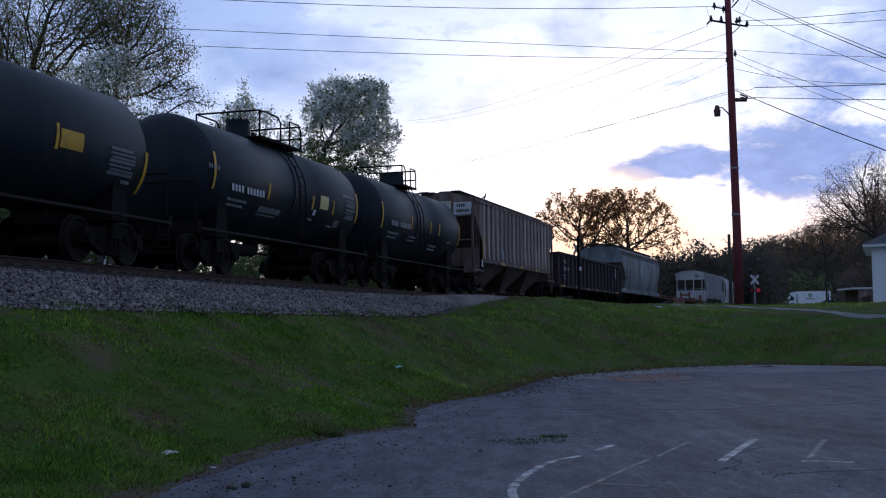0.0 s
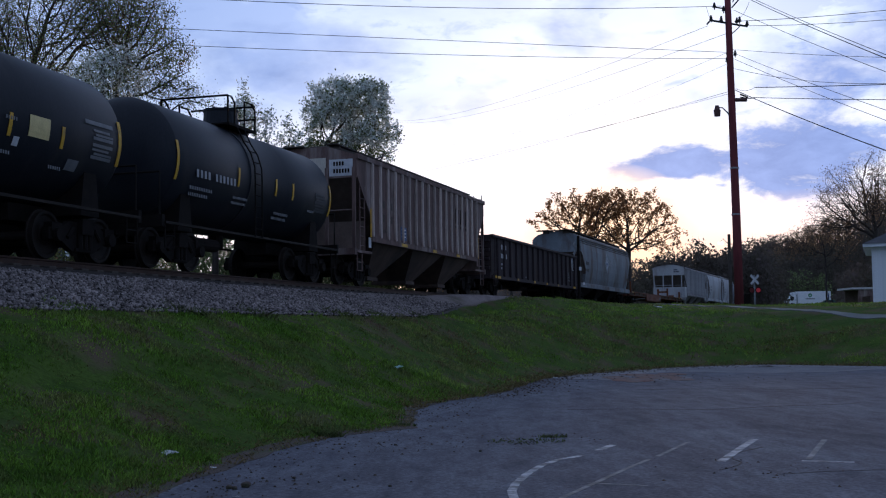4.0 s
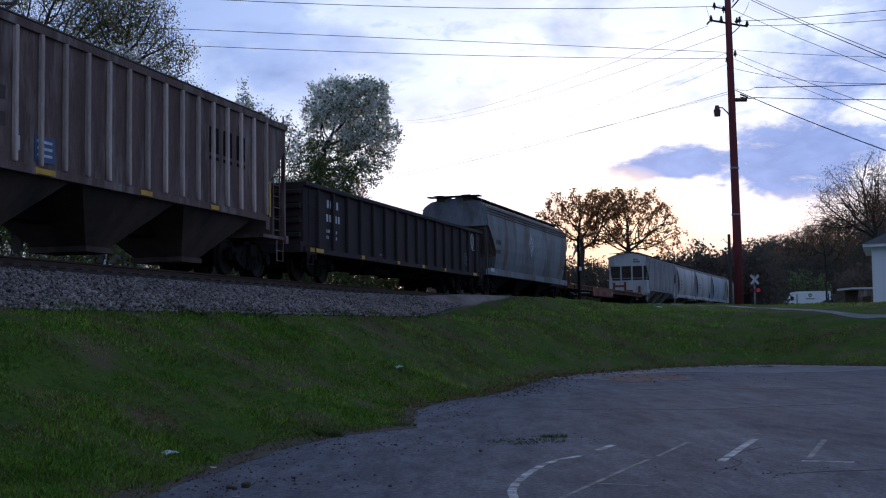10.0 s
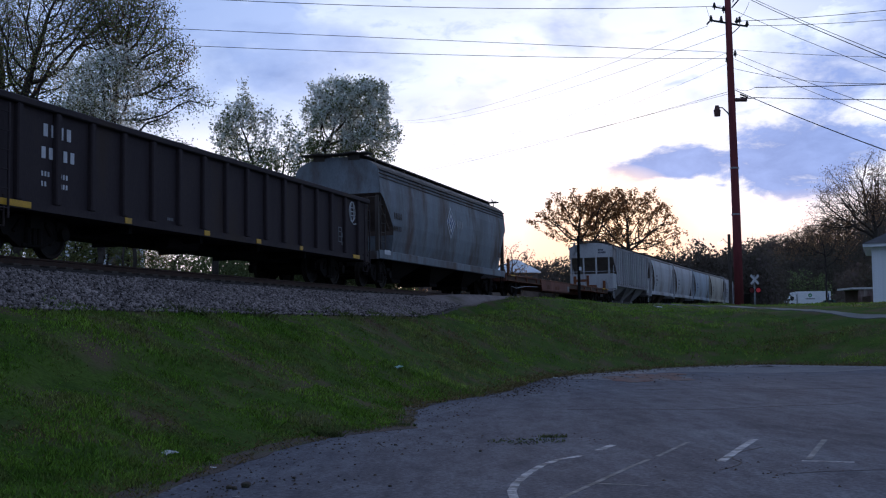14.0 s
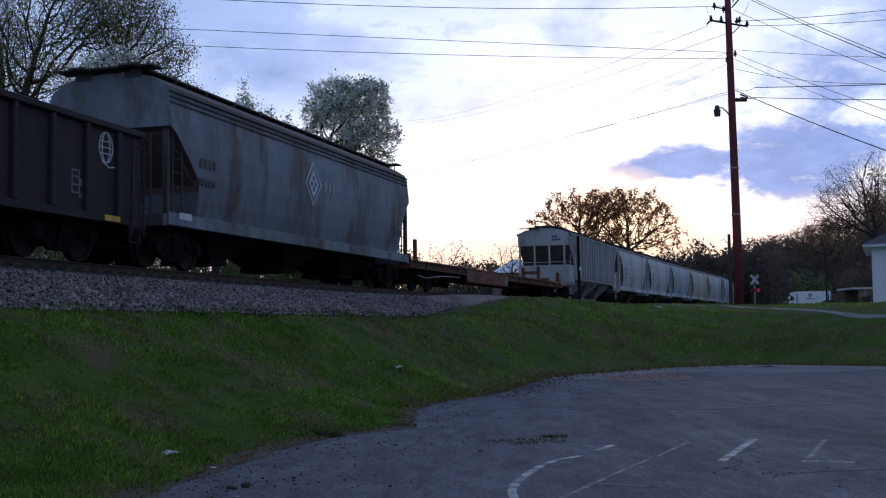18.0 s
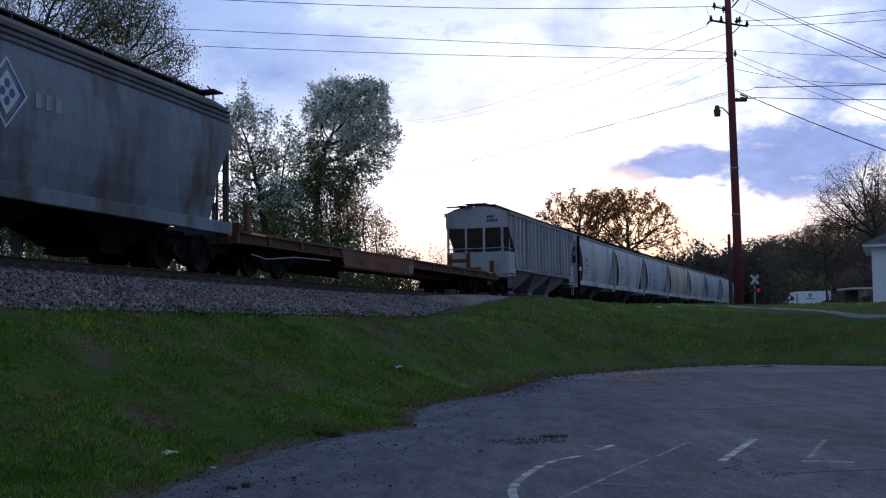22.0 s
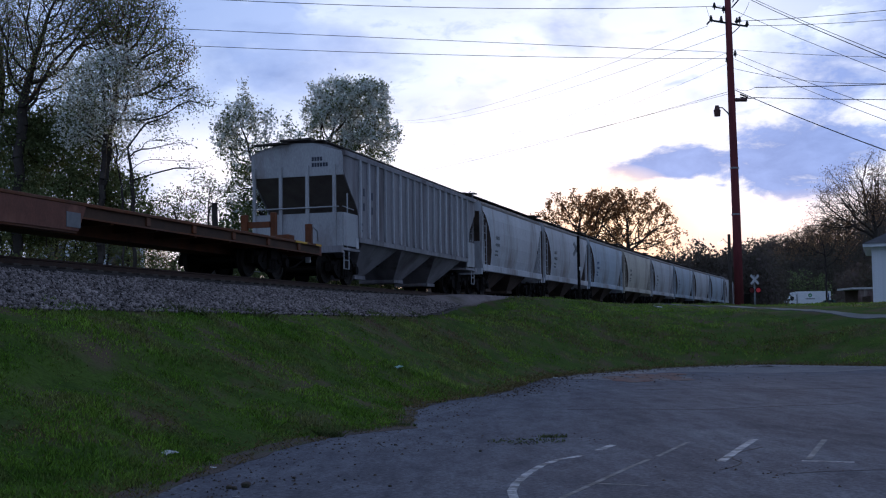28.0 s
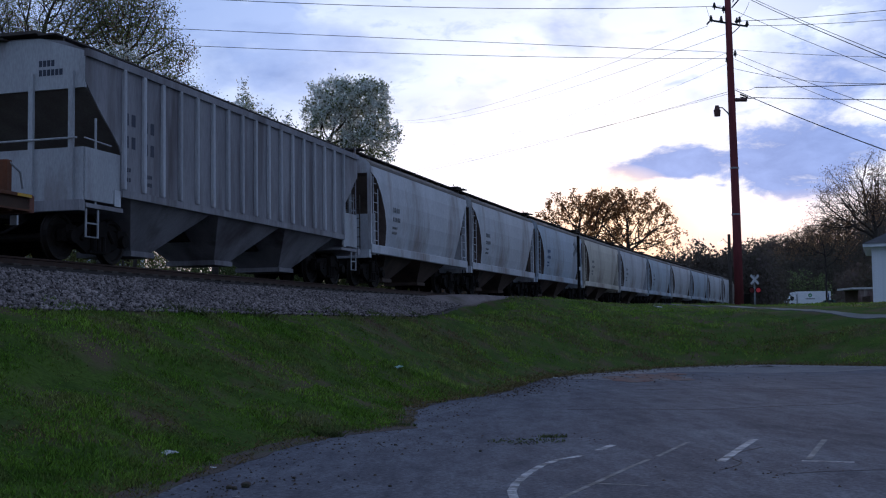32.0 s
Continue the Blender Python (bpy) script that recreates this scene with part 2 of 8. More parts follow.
M_WHITE = surf("white_stencil", (0.56, 0.57, 0.60), (0.42, 0.43, 0.46), 5, 0.6, 0, 0.05, 40)
M_PALE = surf("greyed_white_stencil", (0.30, 0.31, 0.33), (0.22, 0.23, 0.25), 5, 0.6, 0, 0.05, 40)
M_DIM = surf("nearly_lost_stencil", (0.060, 0.063, 0.070), (0.040, 0.043, 0.050), 6, 0.6, 0, 0.05, 40)
M_CREAM = surf("pale_yellow_placard", (0.62, 0.52, 0.24), (0.52, 0.43, 0.20), 4, 0.5, 0, 0.1, 40)
M_FAINT = surf("faded_stencil", (0.17, 0.175, 0.185), (0.12, 0.125, 0.135), 5, 0.6, 0, 0.05, 40)
M_BROWN = surf("weathered_brown_paint", (0.140, 0.090, 0.080), (0.074, 0.046, 0.042), 1.7, 0.75, 0, 0.25, 30, (0.26, 0.215, 0.20), 1.8, 0.52, 0.20, grain=0.5)
M_BROWN_RIB = surf("chalky_rib", (0.60, 0.52, 0.47), (0.25, 0.18, 0.16), 1.6, 0.8, 0, 0.2, 30, (0.10, 0.06, 0.05), 1.0, 0.5, 0.2, each=0.25)
M_ROOF_DARK = surf("dark_roof", (0.05, 0.042, 0.038), (0.075, 0.06, 0.05), 2, 0.7, 0.1, 0.2, 30)
# brown for end recesses and board walls; darkens the round hoppers' recesses
M_RECESS = surf("recess_and_wall_brown", (0.150, 0.112, 0.094), (0.095, 0.072, 0.062), 2, 0.85, 0, 0.2, 30)
M_GON = surf("black_gondola_paint", (0.031, 0.0245, 0.028), (0.045, 0.035, 0.037), 1.0, 0.75, 0, 0.2, 30, (0.045, 0.032, 0.026), 1.0, 0.35, 0.3, spec=0.15)
M_ACF = surf("weathered_grey_paint", (0.184, 0.213, 0.244), (0.120, 0.136, 0.158), 0.9, 0.65, 0, 0.12, 30, (0.078, 0.058, 0.052), 1.1, 0.66, 0.40)
M_ACF_BAND = surf("rust_streaked_band", (0.10, 0.09, 0.09), (0.06, 0.05, 0.046), 1.2, 0.75, 0, 0.2, 30, (0.10, 0.065, 0.05), 1.2, 0.5, 0.4)
M_NK = surf("chalky_pale_grey_paint", (0.272, 0.264, 0.282), (0.180, 0.172, 0.188), 1.1, 0.7, 0, 0.12, 30, (0.105, 0.09, 0.095), 1.3, 0.5, 0.16)
M_NK_RIB = surf("pale_grey_rib", (0.47, 0.48, 0.51), (0.28, 0.28, 0.30), 1.4, 0.7, 0, 0.12, 30, (0.2, 0.16, 0.15), 1.2, 0.5, 0.2, each=0.2)
M_NK_FACE = surf("grey_white_end_paint", (0.39, 0.40, 0.42), (0.31, 0.315, 0.335), 1.0, 0.65, 0, 0.1, 30, (0.20, 0.17, 0.16), 1.0, 0.45, 0.3)
# slope sheets at the ends, browner and darker than the grey body
M_NK_RECESS = surf("brown_grey_slope_sheet", (0.16, 0.14, 0.125), (0.12, 0.10, 0.09), 2, 0.85, 0, 0.2, 30)
M_CF = surf("off_white_hopper_paint", (0.50, 0.51, 0.545), (0.39, 0.40, 0.435), 0.8, 0.6, 0, 0.1, 30, (0.23, 0.20, 0.19), 1.0, 0.50, 0.25)
M_CF_CREAM = surf("cream_hopper_paint", (0.53, 0.50, 0.43), (0.43, 0.40, 0.35), 0.8, 0.6, 0, 0.1, 30, (0.24, 0.20, 0.17), 1.0, 0.50, 0.25)
M_CF_BLUE = surf("pale_blue_hopper_paint", (0.40, 0.46, 0.54), (0.33, 0.375, 0.44), 0.8, 0.6, 0, 0.1, 30, (0.21, 0.20, 0.20), 1.0, 0.50, 0.25)
M_FLAT = surf("faded_orange_steel", (0.155, 0.050, 0.016), (0.080, 0.030, 0.014), 1.2, 0.75, 0, 0.2, 30, (0.11, 0.055, 0.035), 1.0, 0.5, 0.6)
M_FLAT_SIDE = surf("sun_bleached_orange", (0.165, 0.066, 0.044), (0.11, 0.045, 0.031), 1.2, 0.75, 0, 0.2, 30, (0.20, 0.09, 0.06), 1.5, 0.4, 0.6)
# worn planks, and the side channel's web darkened as if in shade
M_DECK = surf("plank_deck_and_shaded_web", (0.075, 0.042, 0.026), (0.048, 0.030, 0.021), 2, 0.85, 0, 0.3, 30)
M_BLUE = surf("blue_placard", (0.05, 0.10, 0.24), (0.04, 0.08, 0.18), 5, 0.5, 0, 0.05, 40)
M_NAVY = surf("dark_navy_stencil", (0.030, 0.036, 0.060), (0.045, 0.050, 0.075), 5, 0.6, 0, 0.05, 40)
M_BARK = surf("grey_brown_bark", (0.060, 0.050, 0.044), (0.040, 0.034, 0.030), 3, 0.9, 0, 0.5, 20)
M_BLOSSOM = thin(surf("white_blossom", (0.82, 0.84, 0.82), (0.70, 0.73, 0.69), 0.6, 0.8, 0, 0, 6, island=0.25, spec=0.04), 0.45)
M_LEAF = thin(surf("young_leaf", (0.205, 0.240, 0.105), (0.140, 0.168, 0.075), 0.5, 0.8, 0, 0, 6, island=0.4, spec=0.04), 0.4)
M_BUD = thin(surf("reddish_bud", (0.24, 0.16, 0.09), (0.18, 0.12, 0.07), 0.5, 0.8, 0, 0, 6, island=0.4, spec=0.04), 0.6)
# leaf colour carries the orange glow of the low sun and bright sky
M_GOLD = thin(surf("sunset_tinted_leaf", (0.42, 0.225, 0.10), (0.27, 0.14, 0.065), 0.5, 0.8, 0, 0, 6, island=0.45, spec=0.04), 0.7)
M_WOODS = thin(surf("far_woods", (0.115, 0.093, 0.088), (0.092, 0.086, 0.062), 0.08, 0.95, 0, 0, 2, island=0.22, spec=0.04), 0.4)
M_POLE = surf("reddish_treated_wood", (0.17, 0.038, 0.045), (0.12, 0.028, 0.034), 5, 0.85, 0, 0.4, 40, streak=0.15)
M_WIRE = surf("dark_cable", (0.02, 0.02, 0.022), (0.03, 0.03, 0.032), 5, 0.6, 0.2, 0, 40)
M_GALV = surf("galvanised_steel", (0.30, 0.31, 0.33), (0.22, 0.23, 0.25), 6, 0.5, 0.6, 0.1, 40)
M_SIDING = surf("white_vinyl_siding", (0.70, 0.73, 0.78), (0.62, 0.65, 0.70), 1.5, 0.6, 0, 0.05, 40)
M_SHINGLE = surf("dark_shingle", (0.07, 0.07, 0.08), (0.05, 0.05, 0.055), 3, 0.9, 0, 0.4, 40)
M_TRUCK = surf("white_truck_paint", (0.72, 0.74, 0.78), (0.66, 0.68, 0.72), 1.5, 0.45, 0, 0.02, 40)
M_GREEN_LOGO = surf("green_lettering", (0.05, 0.22, 0.09), (0.05, 0.20, 0.08), 5, 0.6, 0, 0, 40)
M_GLASS_DARK = surf("dark_window_glass", (0.012, 0.014, 0.018), (0.018, 0.02, 0.024), 2, 0.12, 0, 0, 20, spec=0.6)
M_RED_LIT = glow("lit_red_lamp", (0.45, 0.03, 0.04), 0.10)
M_RED_DULL = surf("unlit_red_lens", (0.12, 0.02, 0.02), (0.10, 0.02, 0.02), 5, 0.3, 0, 0, 30)
M_LAMP = glow("lit_street_lamp", (1.0, 0.95, 0.75), 2.5)
M_PAPER = surf("white_litter", (0.75, 0.76, 0.78), (0.62, 0.63, 0.65), 9, 0.7, 0, 0.1, 40)
M_CYAN = surf("pale_cyan_litter", (0.45, 0.62, 0.62), (0.35, 0.52, 0.52), 9, 0.6, 0, 0.1, 40)
M_CROSS = surf("bare_sign_metal", (0.26, 0.265, 0.28), (0.20, 0.205, 0.215), 4, 0.55, 0.3, 0.05, 40)
M_CONC = surf("pale_concrete", (0.55, 0.55, 0.55), (0.45, 0.45, 0.45), 3, 0.85, 0, 0.2, 40)
M_LAMP_BODY = surf("lamp_housing", (0.10, 0.05, 0.05), (0.07, 0.04, 0.04), 5, 0.6, 0.2, 0, 40)


# ---- mesh helpers ----
def part(name, bm, material, parent=None, label="", smooth=False):
    """Links a bmesh as one mesh object under a thing or a part."""
    me = bpy.data.meshes.new(name)
    bm.to_mesh(me)
    bm.free()
    mats = material if isinstance(material, (list, tuple)) else [material]
    for m in mats:
        me.materials.append(m)
    if smooth:
        for p in me.polygons:
            p.use_smooth = True
    return link_mesh(name, me, parent, label)


def link_mesh(name, me, parent=None, label="", m=None):
    ob = new(name, me)
    if parent is not None:
        ob.parent = parent
    if m is not None:
        ob.matrix_basis = m
    if label:
        ob["label"] = label
    return ob


def raw(name, verts, faces, material, parent=None, label="", smooth=False):
    me = bpy.data.meshes.new(name)
    me.from_pydata(verts, [], faces)
    me.materials.append(material)
    if smooth:
        me.polygons.foreach_set("use_smooth", [True] * len(me.polygons))
    return link_mesh(name, me, parent, label)


def thing(name, m, label, category, group="", kind=""):
    ob = new(name)
    ob.matrix_basis = m
    ob.empty_display_size = 0.2
    return tagged(ob, label, category, group, kind)


def box(bm, x0, x1, y0, y1, z0, z1, bevel=0.0):
    vs = [bm.verts.new(p) for p in ((x0, y0, z0), (x1, y0, z0), (x1, y1, z0), (x0, y1, z0), (x0, y0, z1), (x1, y0, z1), (x1, y1, z1), (x0, y1, z1))]
    fs = [bm.faces.new([vs[i] for i in f]) for f in ((3, 2, 1, 0), (4, 5, 6, 7), (0, 1, 5, 4), (1, 2, 6, 5), (2, 3, 7, 6), (3, 0, 4, 7))]
    if bevel:
        es = {e for f in fs for e in f.edges}
        bmesh.ops.bevel(bm, geom=list(es), offset=bevel, segments=1, affect="EDGES")
    return bm


def boxes(*rows, bevel=0.0):
    bm = bmesh.new()
    for r in rows:
        box(bm, *r, bevel=bevel)
    return bm


def loft(bm, rings, cap=True, closed=True):
    """Skins rings of equal length into a body."""
    vr = [[bm.verts.new(p) for p in ring] for ring in rings]
    n = len(vr[0])
    for a, b in zip(vr, vr[1:]):
        for i in range(n if closed else n - 1):
            j = (i + 1) % n
            bm.faces.new((a[i], a[j], b[j], b[i]))
    if cap:
        bm.faces.new(vr[0][::-1])
        bm.faces.new(vr[-1])
    return bm


def tube(bm, pts, r, sides=8, r1=None):
    """A round bar along points."""
    pts = [Vector(p) for p in pts]
    rings = []
    for i, p in enumerate(pts):
        d = (pts[min(i + 1, len(pts) - 1)] - pts[max(i - 1, 0)]).normalized()
        a = d.orthogonal().normalized()
        b = d.cross(a)
        rr = r if r1 is None else r + (r1 - r) * i / (len(pts) - 1)
        if i and (a - last).length > (-a - last).length:
            a, b = -a, -b
        last = a
        rings.append([p + rr * (math.cos(k * 2 * math.pi / sides) * a + math.sin(k * 2 * math.pi / sides) * b) for k in range(sides)])
    if len(rings) > 1:
        # keep neighbouring rings aligned
        for i in range(1, len(rings)):
            best = min(range(sides), key=lambda s: (rings[i][s] - pts[i] - (rings[i - 1][0] - pts[i - 1])).length)
            rings[i] = rings[i][best:] + rings[i][:best]
    return loft(bm, rings)


def disc(bm, c, axis, r, t, sides=20):
    """A short round slab, centred on c, along axis 'x', 'y' or 'z'."""
    c = Vector(c)
    d = Vector({"x": (1, 0, 0), "y": (0, 1, 0), "z": (0, 0, 1)}[axis])
    return tube(bm, [c - d * t / 2, c + d * t / 2], r, sides)


def prism(bm, poly, x0, x1):
    """A flat outline in (y, z), thickened from x0 to x1."""
    return loft(bm, [[(x0, y, z) for y, z in poly], [(x1, y, z) for y, z in poly]])


def marks(name, rows, material, parent, x, tilt=None, label=""):
    """Blocks of lettering on a car side, rows of (y, z, height, count): one upright bar a character."""
    bm = bmesh.new()
    for y, z, hgt, count in rows:
        w = hgt * 0.62
        for i in range(count):
            yy = y + i * w * 1.35
            xx = x if tilt is None else max(tilt(z), tilt(z + hgt)) + 0.003
            box(bm, xx, xx + 0.006, yy, yy + w * 0.72, z, z + hgt * 0.8)
    ob = part(name, bm, material, parent, label)
    ob["kind"] = "stuff"
    return ob

# ---- the railway line: a long easy curve past the lot ----
S_TAB = np.arange(-160.0, 420.0, 0.5)


def heading_at(s):
    a = np.clip(s, -20.0, 125.0)
    h = radians(15.599) + 0.001286 * a - 0.5 * 8.51e-6 * a * a
    return h - 0.0058 * np.clip(s - 125.0, 0.0, 45.0)


H_TAB = heading_at(S_TAB)
_i0 = int(np.argmin(abs(S_TAB)))
X_TAB = np.concatenate([[0], np.cumsum(np.sin((H_TAB[1:] + H_TAB[:-1]) / 2) * 0.5)])
Y_TAB = np.concatenate([[0], np.cumsum(np.cos((H_TAB[1:] + H_TAB[:-1]) / 2) * 0.5)])
X_TAB += -8.712 - X_TAB[_i0]
Y_TAB += 20.0 - Y_TAB[_i0]
A_TAB = np.clip(S_TAB - 5, 0, None)
Z_TAB = RAIL + 0.00186 * np.where(A_TAB < 40, A_TAB * A_TAB / 80, A_TAB - 20)


def on_track(s, n=0.0, h=0.0):
    """A point n metres to the lot's side of the line and h above the rail."""
    a = float(np.interp(s, S_TAB, H_TAB))
    return (float(np.interp(s, S_TAB, X_TAB)) + n * math.cos(a), float(np.interp(s, S_TAB, Y_TAB)) - n * math.sin(a), float(np.interp(s, S_TAB, Z_TAB)) + h)


def track_pose(s):
    x, y, z = on_track(s)
    return pose(x, y, z, 0, 0, -math.degrees(float(np.interp(s, S_TAB, H_TAB))))


def track_coords(x, y):
    """Distance along the line and to its side, for arrays."""
    if x.size < 50:
        idx = ((x.reshape(-1, 1) - X_TAB[::8]) ** 2 + (y.reshape(-1, 1) - Y_TAB[::8]) ** 2).argmin(1).reshape(x.shape) * 8
    else:
        best = np.full(x.shape, 1e18)
        idx = np.zeros(x.shape, int)
        for i in range(0, len(S_TAB), 8):
            d = (x - X_TAB[i]) ** 2 + (y - Y_TAB[i]) ** 2
            m = d < best
            best[m], idx[m] = d[m], i
    h = H_TAB[idx]
    dx, dy = x - X_TAB[idx], y - Y_TAB[idx]
    return S_TAB[idx] + dx * np.sin(h) + dy * np.cos(h), dx * np.cos(h) - dy * np.sin(h)


# the edge of the asphalt, from behind the camera round its far end
LOT_EDGE = [(-13.5, -40), (-8.0, -18), (-4.6, -2), (-3.4, 6), (-2.83, 10.9), (-2.6, 12.6), (-2.24, 14.55), (-1.59, 16.5), (-0.75, 17.7), (-0.66, 19.6), (-0.62, 21.9), (0.03, 24.2), (1.1, 26.5), (2.37, 32.0), (3.66, 35.4), (5.82, 38.3), (8.27, 41.2), (11.73, 42.7), (13.7, 40.7), (17.5, 38.2), (30.0, 35.0), (60.0, 30.0), (60.0, -40)]


def edge_curve(step=0.5):
    """The asphalt's edge as a smooth, slightly ragged line."""
    P = [Vector((*p, 0)) for p in LOT_EDGE]
    out = []
    for i in range(len(P) - 1):
        p0, p1, p2, p3 = P[max(i - 1, 0)], P[i], P[i + 1], P[min(i + 2, len(P) - 1)]
        n = max(2, int((p2 - p1).length / step))
        for k in range(n):
            t = k / n
            q = 0.5 * ((2 * p1) + (p2 - p0) * t + (2 * p0 - 5 * p1 + 4 * p2 - p3) * t * t + (3 * p1 - p0 - 3 * p2 + p3) * t ** 3)
            if i >= len(P) - 3:
                q = p1.lerp(p2, t)
            out.append(q)
    return out


EDGE = edge_curve()
EDGE_XY = np.array([(p.x, p.y) for p in EDGE])


def lot_distance(x, y):
    """Signed distance from the asphalt's edge, positive outside, for arrays."""
    n = len(EDGE_XY)
    if x.size < 50:                       # few points: all edges at once
        A, B = EDGE_XY, np.roll(EDGE_XY, -1, 0)
        E = B - A
        px, py = x.reshape(-1, 1), y.reshape(-1, 1)
        t = np.clip(((px - A[:, 0]) * E[:, 0] + (py - A[:, 1]) * E[:, 1]) / np.maximum((E ** 2).sum(1), 1e-9), 0, 1)
        d = np.sqrt(((px - A[:, 0] - t * E[:, 0]) ** 2 + (py - A[:, 1] - t * E[:, 1]) ** 2).min(1)).reshape(x.shape)
        slope = E[:, 0] / np.where(E[:, 1] == 0, 1e-9, E[:, 1])
        hit = ((A[:, 1] > py) != (B[:, 1] > py)) & (px < slope * (py - A[:, 1]) + A[:, 0])
        return np.where((hit.sum(1) % 2 == 1).reshape(x.shape), -d, d)
    best = np.full(x.shape, 1e18)
    inside = np.zeros(x.shape, bool)
    for i in range(n):
        (ax, ay), (bx, by) = EDGE_XY[i], EDGE_XY[(i + 1) % n]
        ex, ey = bx - ax, by - ay
        L2 = max(ex * ex + ey * ey, 1e-9)
        t = np.clip(((x - ax) * ex + (y - ay) * ey) / L2, 0, 1)
        best = np.minimum(best, (x - ax - t * ex) ** 2 + (y - ay - t * ey) ** 2)
        cross = ((ay > y) != (by > y)) & (x < (bx - ax) * (y - ay) / (by - ay if by != ay else 1e-9) + ax)
        inside ^= cross
    d = np.sqrt(best)
    return np.where(inside, -d, d)


def smooth(a, b, v):
    t = np.clip((v - a) / (b - a), 0, 1)
    return t * t * (3 - 2 * t)


def land(x, y, bumps=True):
    """Height of the ground, for arrays."""
    x, y = np.asarray(x, float), np.asarray(y, float)
    s, n = track_coords(x, y)
    zt = np.interp(s, S_TAB, Z_TAB)
    flat = smooth(20.0, 33.0, s)                       # the level crossing and the ground beside it
    toe = zt - 0.98 * (1 - flat) - 0.10 * flat - 0.14 * smooth(33.0, 42.0, s)
    de = lot_distance(x, y)
    u = np.clip(de, 0, None) / (np.clip(de, 0, None) + np.clip(n - 2.9, 0, None) + 1e-6)
    rise = smooth(-0.12, 0.90 + 0.22 * (1 - flat), u) - smooth(-0.12, 0.90 + 0.22 * (1 - flat), 0 * u)
    rise = rise / (1 - smooth(-0.12, 0.90 + 0.22 * (1 - flat), 0 * u))
    top = smooth(-0.12, 0.90 + 0.22 * (1 - flat), 1 + 0 * u) - smooth(-0.12, 0.90 + 0.22 * (1 - flat), 0 * u)
    top = top / (1 - smooth(-0.12, 0.90 + 0.22 * (1 - flat), 0 * u))
    bank = toe * (rise / top * (1 - flat) + (1 - np.exp(-(np.clip(de, 0, None) / 6.6) ** 1.15)) * flat)
    bank = bank + (toe - bank) * (1 - smooth(2.9, 8.0, n)) * flat
    bank = bank * (1 - 0.06 * smooth(6.0, 14.0, n) * smooth(50, 60, y))
    # the land climbs gently beyond the road, to wooded hills
    bank = bank + np.clip(y - 70, 0, 260) * 0.0110 * smooth(0, 14, x - 0.22 * (y - 70) - 12)
    far = zt - 0.75 * (1 - flat) - 0.2 * flat
    under = zt - 0.42 - 0.0 * s
    z = np.where(n >= 2.9, bank, np.where(n > 1.6, toe + (under - toe) * np.clip((2.9 - n) / 1.3, 0, 1), np.where(n > -1.6, under, np.where(n > -3.2, under + (far - under) * np.clip((-n - 1.6) / 1.6, 0, 1), far))))
    z = z + 14.0 * smooth(240, 335, y) * smooth(0.24, 0.285, x / np.maximum(y, 1.0)) + 11.0 * smooth(330, 480, y)
    z = np.where(de < 0, 0.0 - 0.02 * np.clip(-de / 0.3, 0, 1), z)
    if bumps:
        w = smooth(0.2, 1.5, de) * smooth(2.9, 4.0, n) * (1 - smooth(60, 120, y))
        z = z + w * 0.035 * (np.sin(x * 1.7 + np.sin(y * 0.9) * 1.3) * np.cos(y * 1.3 + np.sin(x * 0.7)) + 0.6 * np.sin(x * 3.9 + y * 2.7) * np.cos(y * 3.3 - x * 1.1))
        z = z - w * 0.10 * np.exp(-((de - 2.1 - 0.5 * np.sin(y * 0.5)) / 0.35) ** 2) * (1 - flat)   # a worn furrow along the bank
    return z


def land_at(x, y):
    return float(land(np.array([x]), np.array([y]))[0])


def axis(parts):
    out = []
    for a, b, st in parts:
        out.extend(np.arange(a, b, st))
    return np.array(out + [parts[-1][1]])


def ground():
    xs = axis([(-1500, -300, 150), (-300, -60, 20), (-60, -20, 3), (-20, 24, 0.4), (24, 60, 2), (60, 200, 10), (200, 1600, 140)])
    ys = axis([(-600, -60, 60), (-60, 2, 4), (2, 64, 0.4), (64, 110, 1.5), (110, 300, 10), (300, 500, 25), (500, 2100, 160)])
    gx, gy = np.meshgrid(xs, ys)
    gz = land(gx, gy)
    nx, ny = len(xs), len(ys)
    verts = np.stack([gx.ravel(), gy.ravel(), gz.ravel()], 1).tolist()
    faces = [(j * nx + i, j * nx + i + 1, (j + 1) * nx + i + 1, (j + 1) * nx + i) for j in range(ny - 1) for i in range(nx - 1)]
    tagged(raw("ground", verts, faces, M_GRASS_SOIL, smooth=True), "mown green grass bank with bare brown patches beside the railway", "ground", kind="structure")


ground()


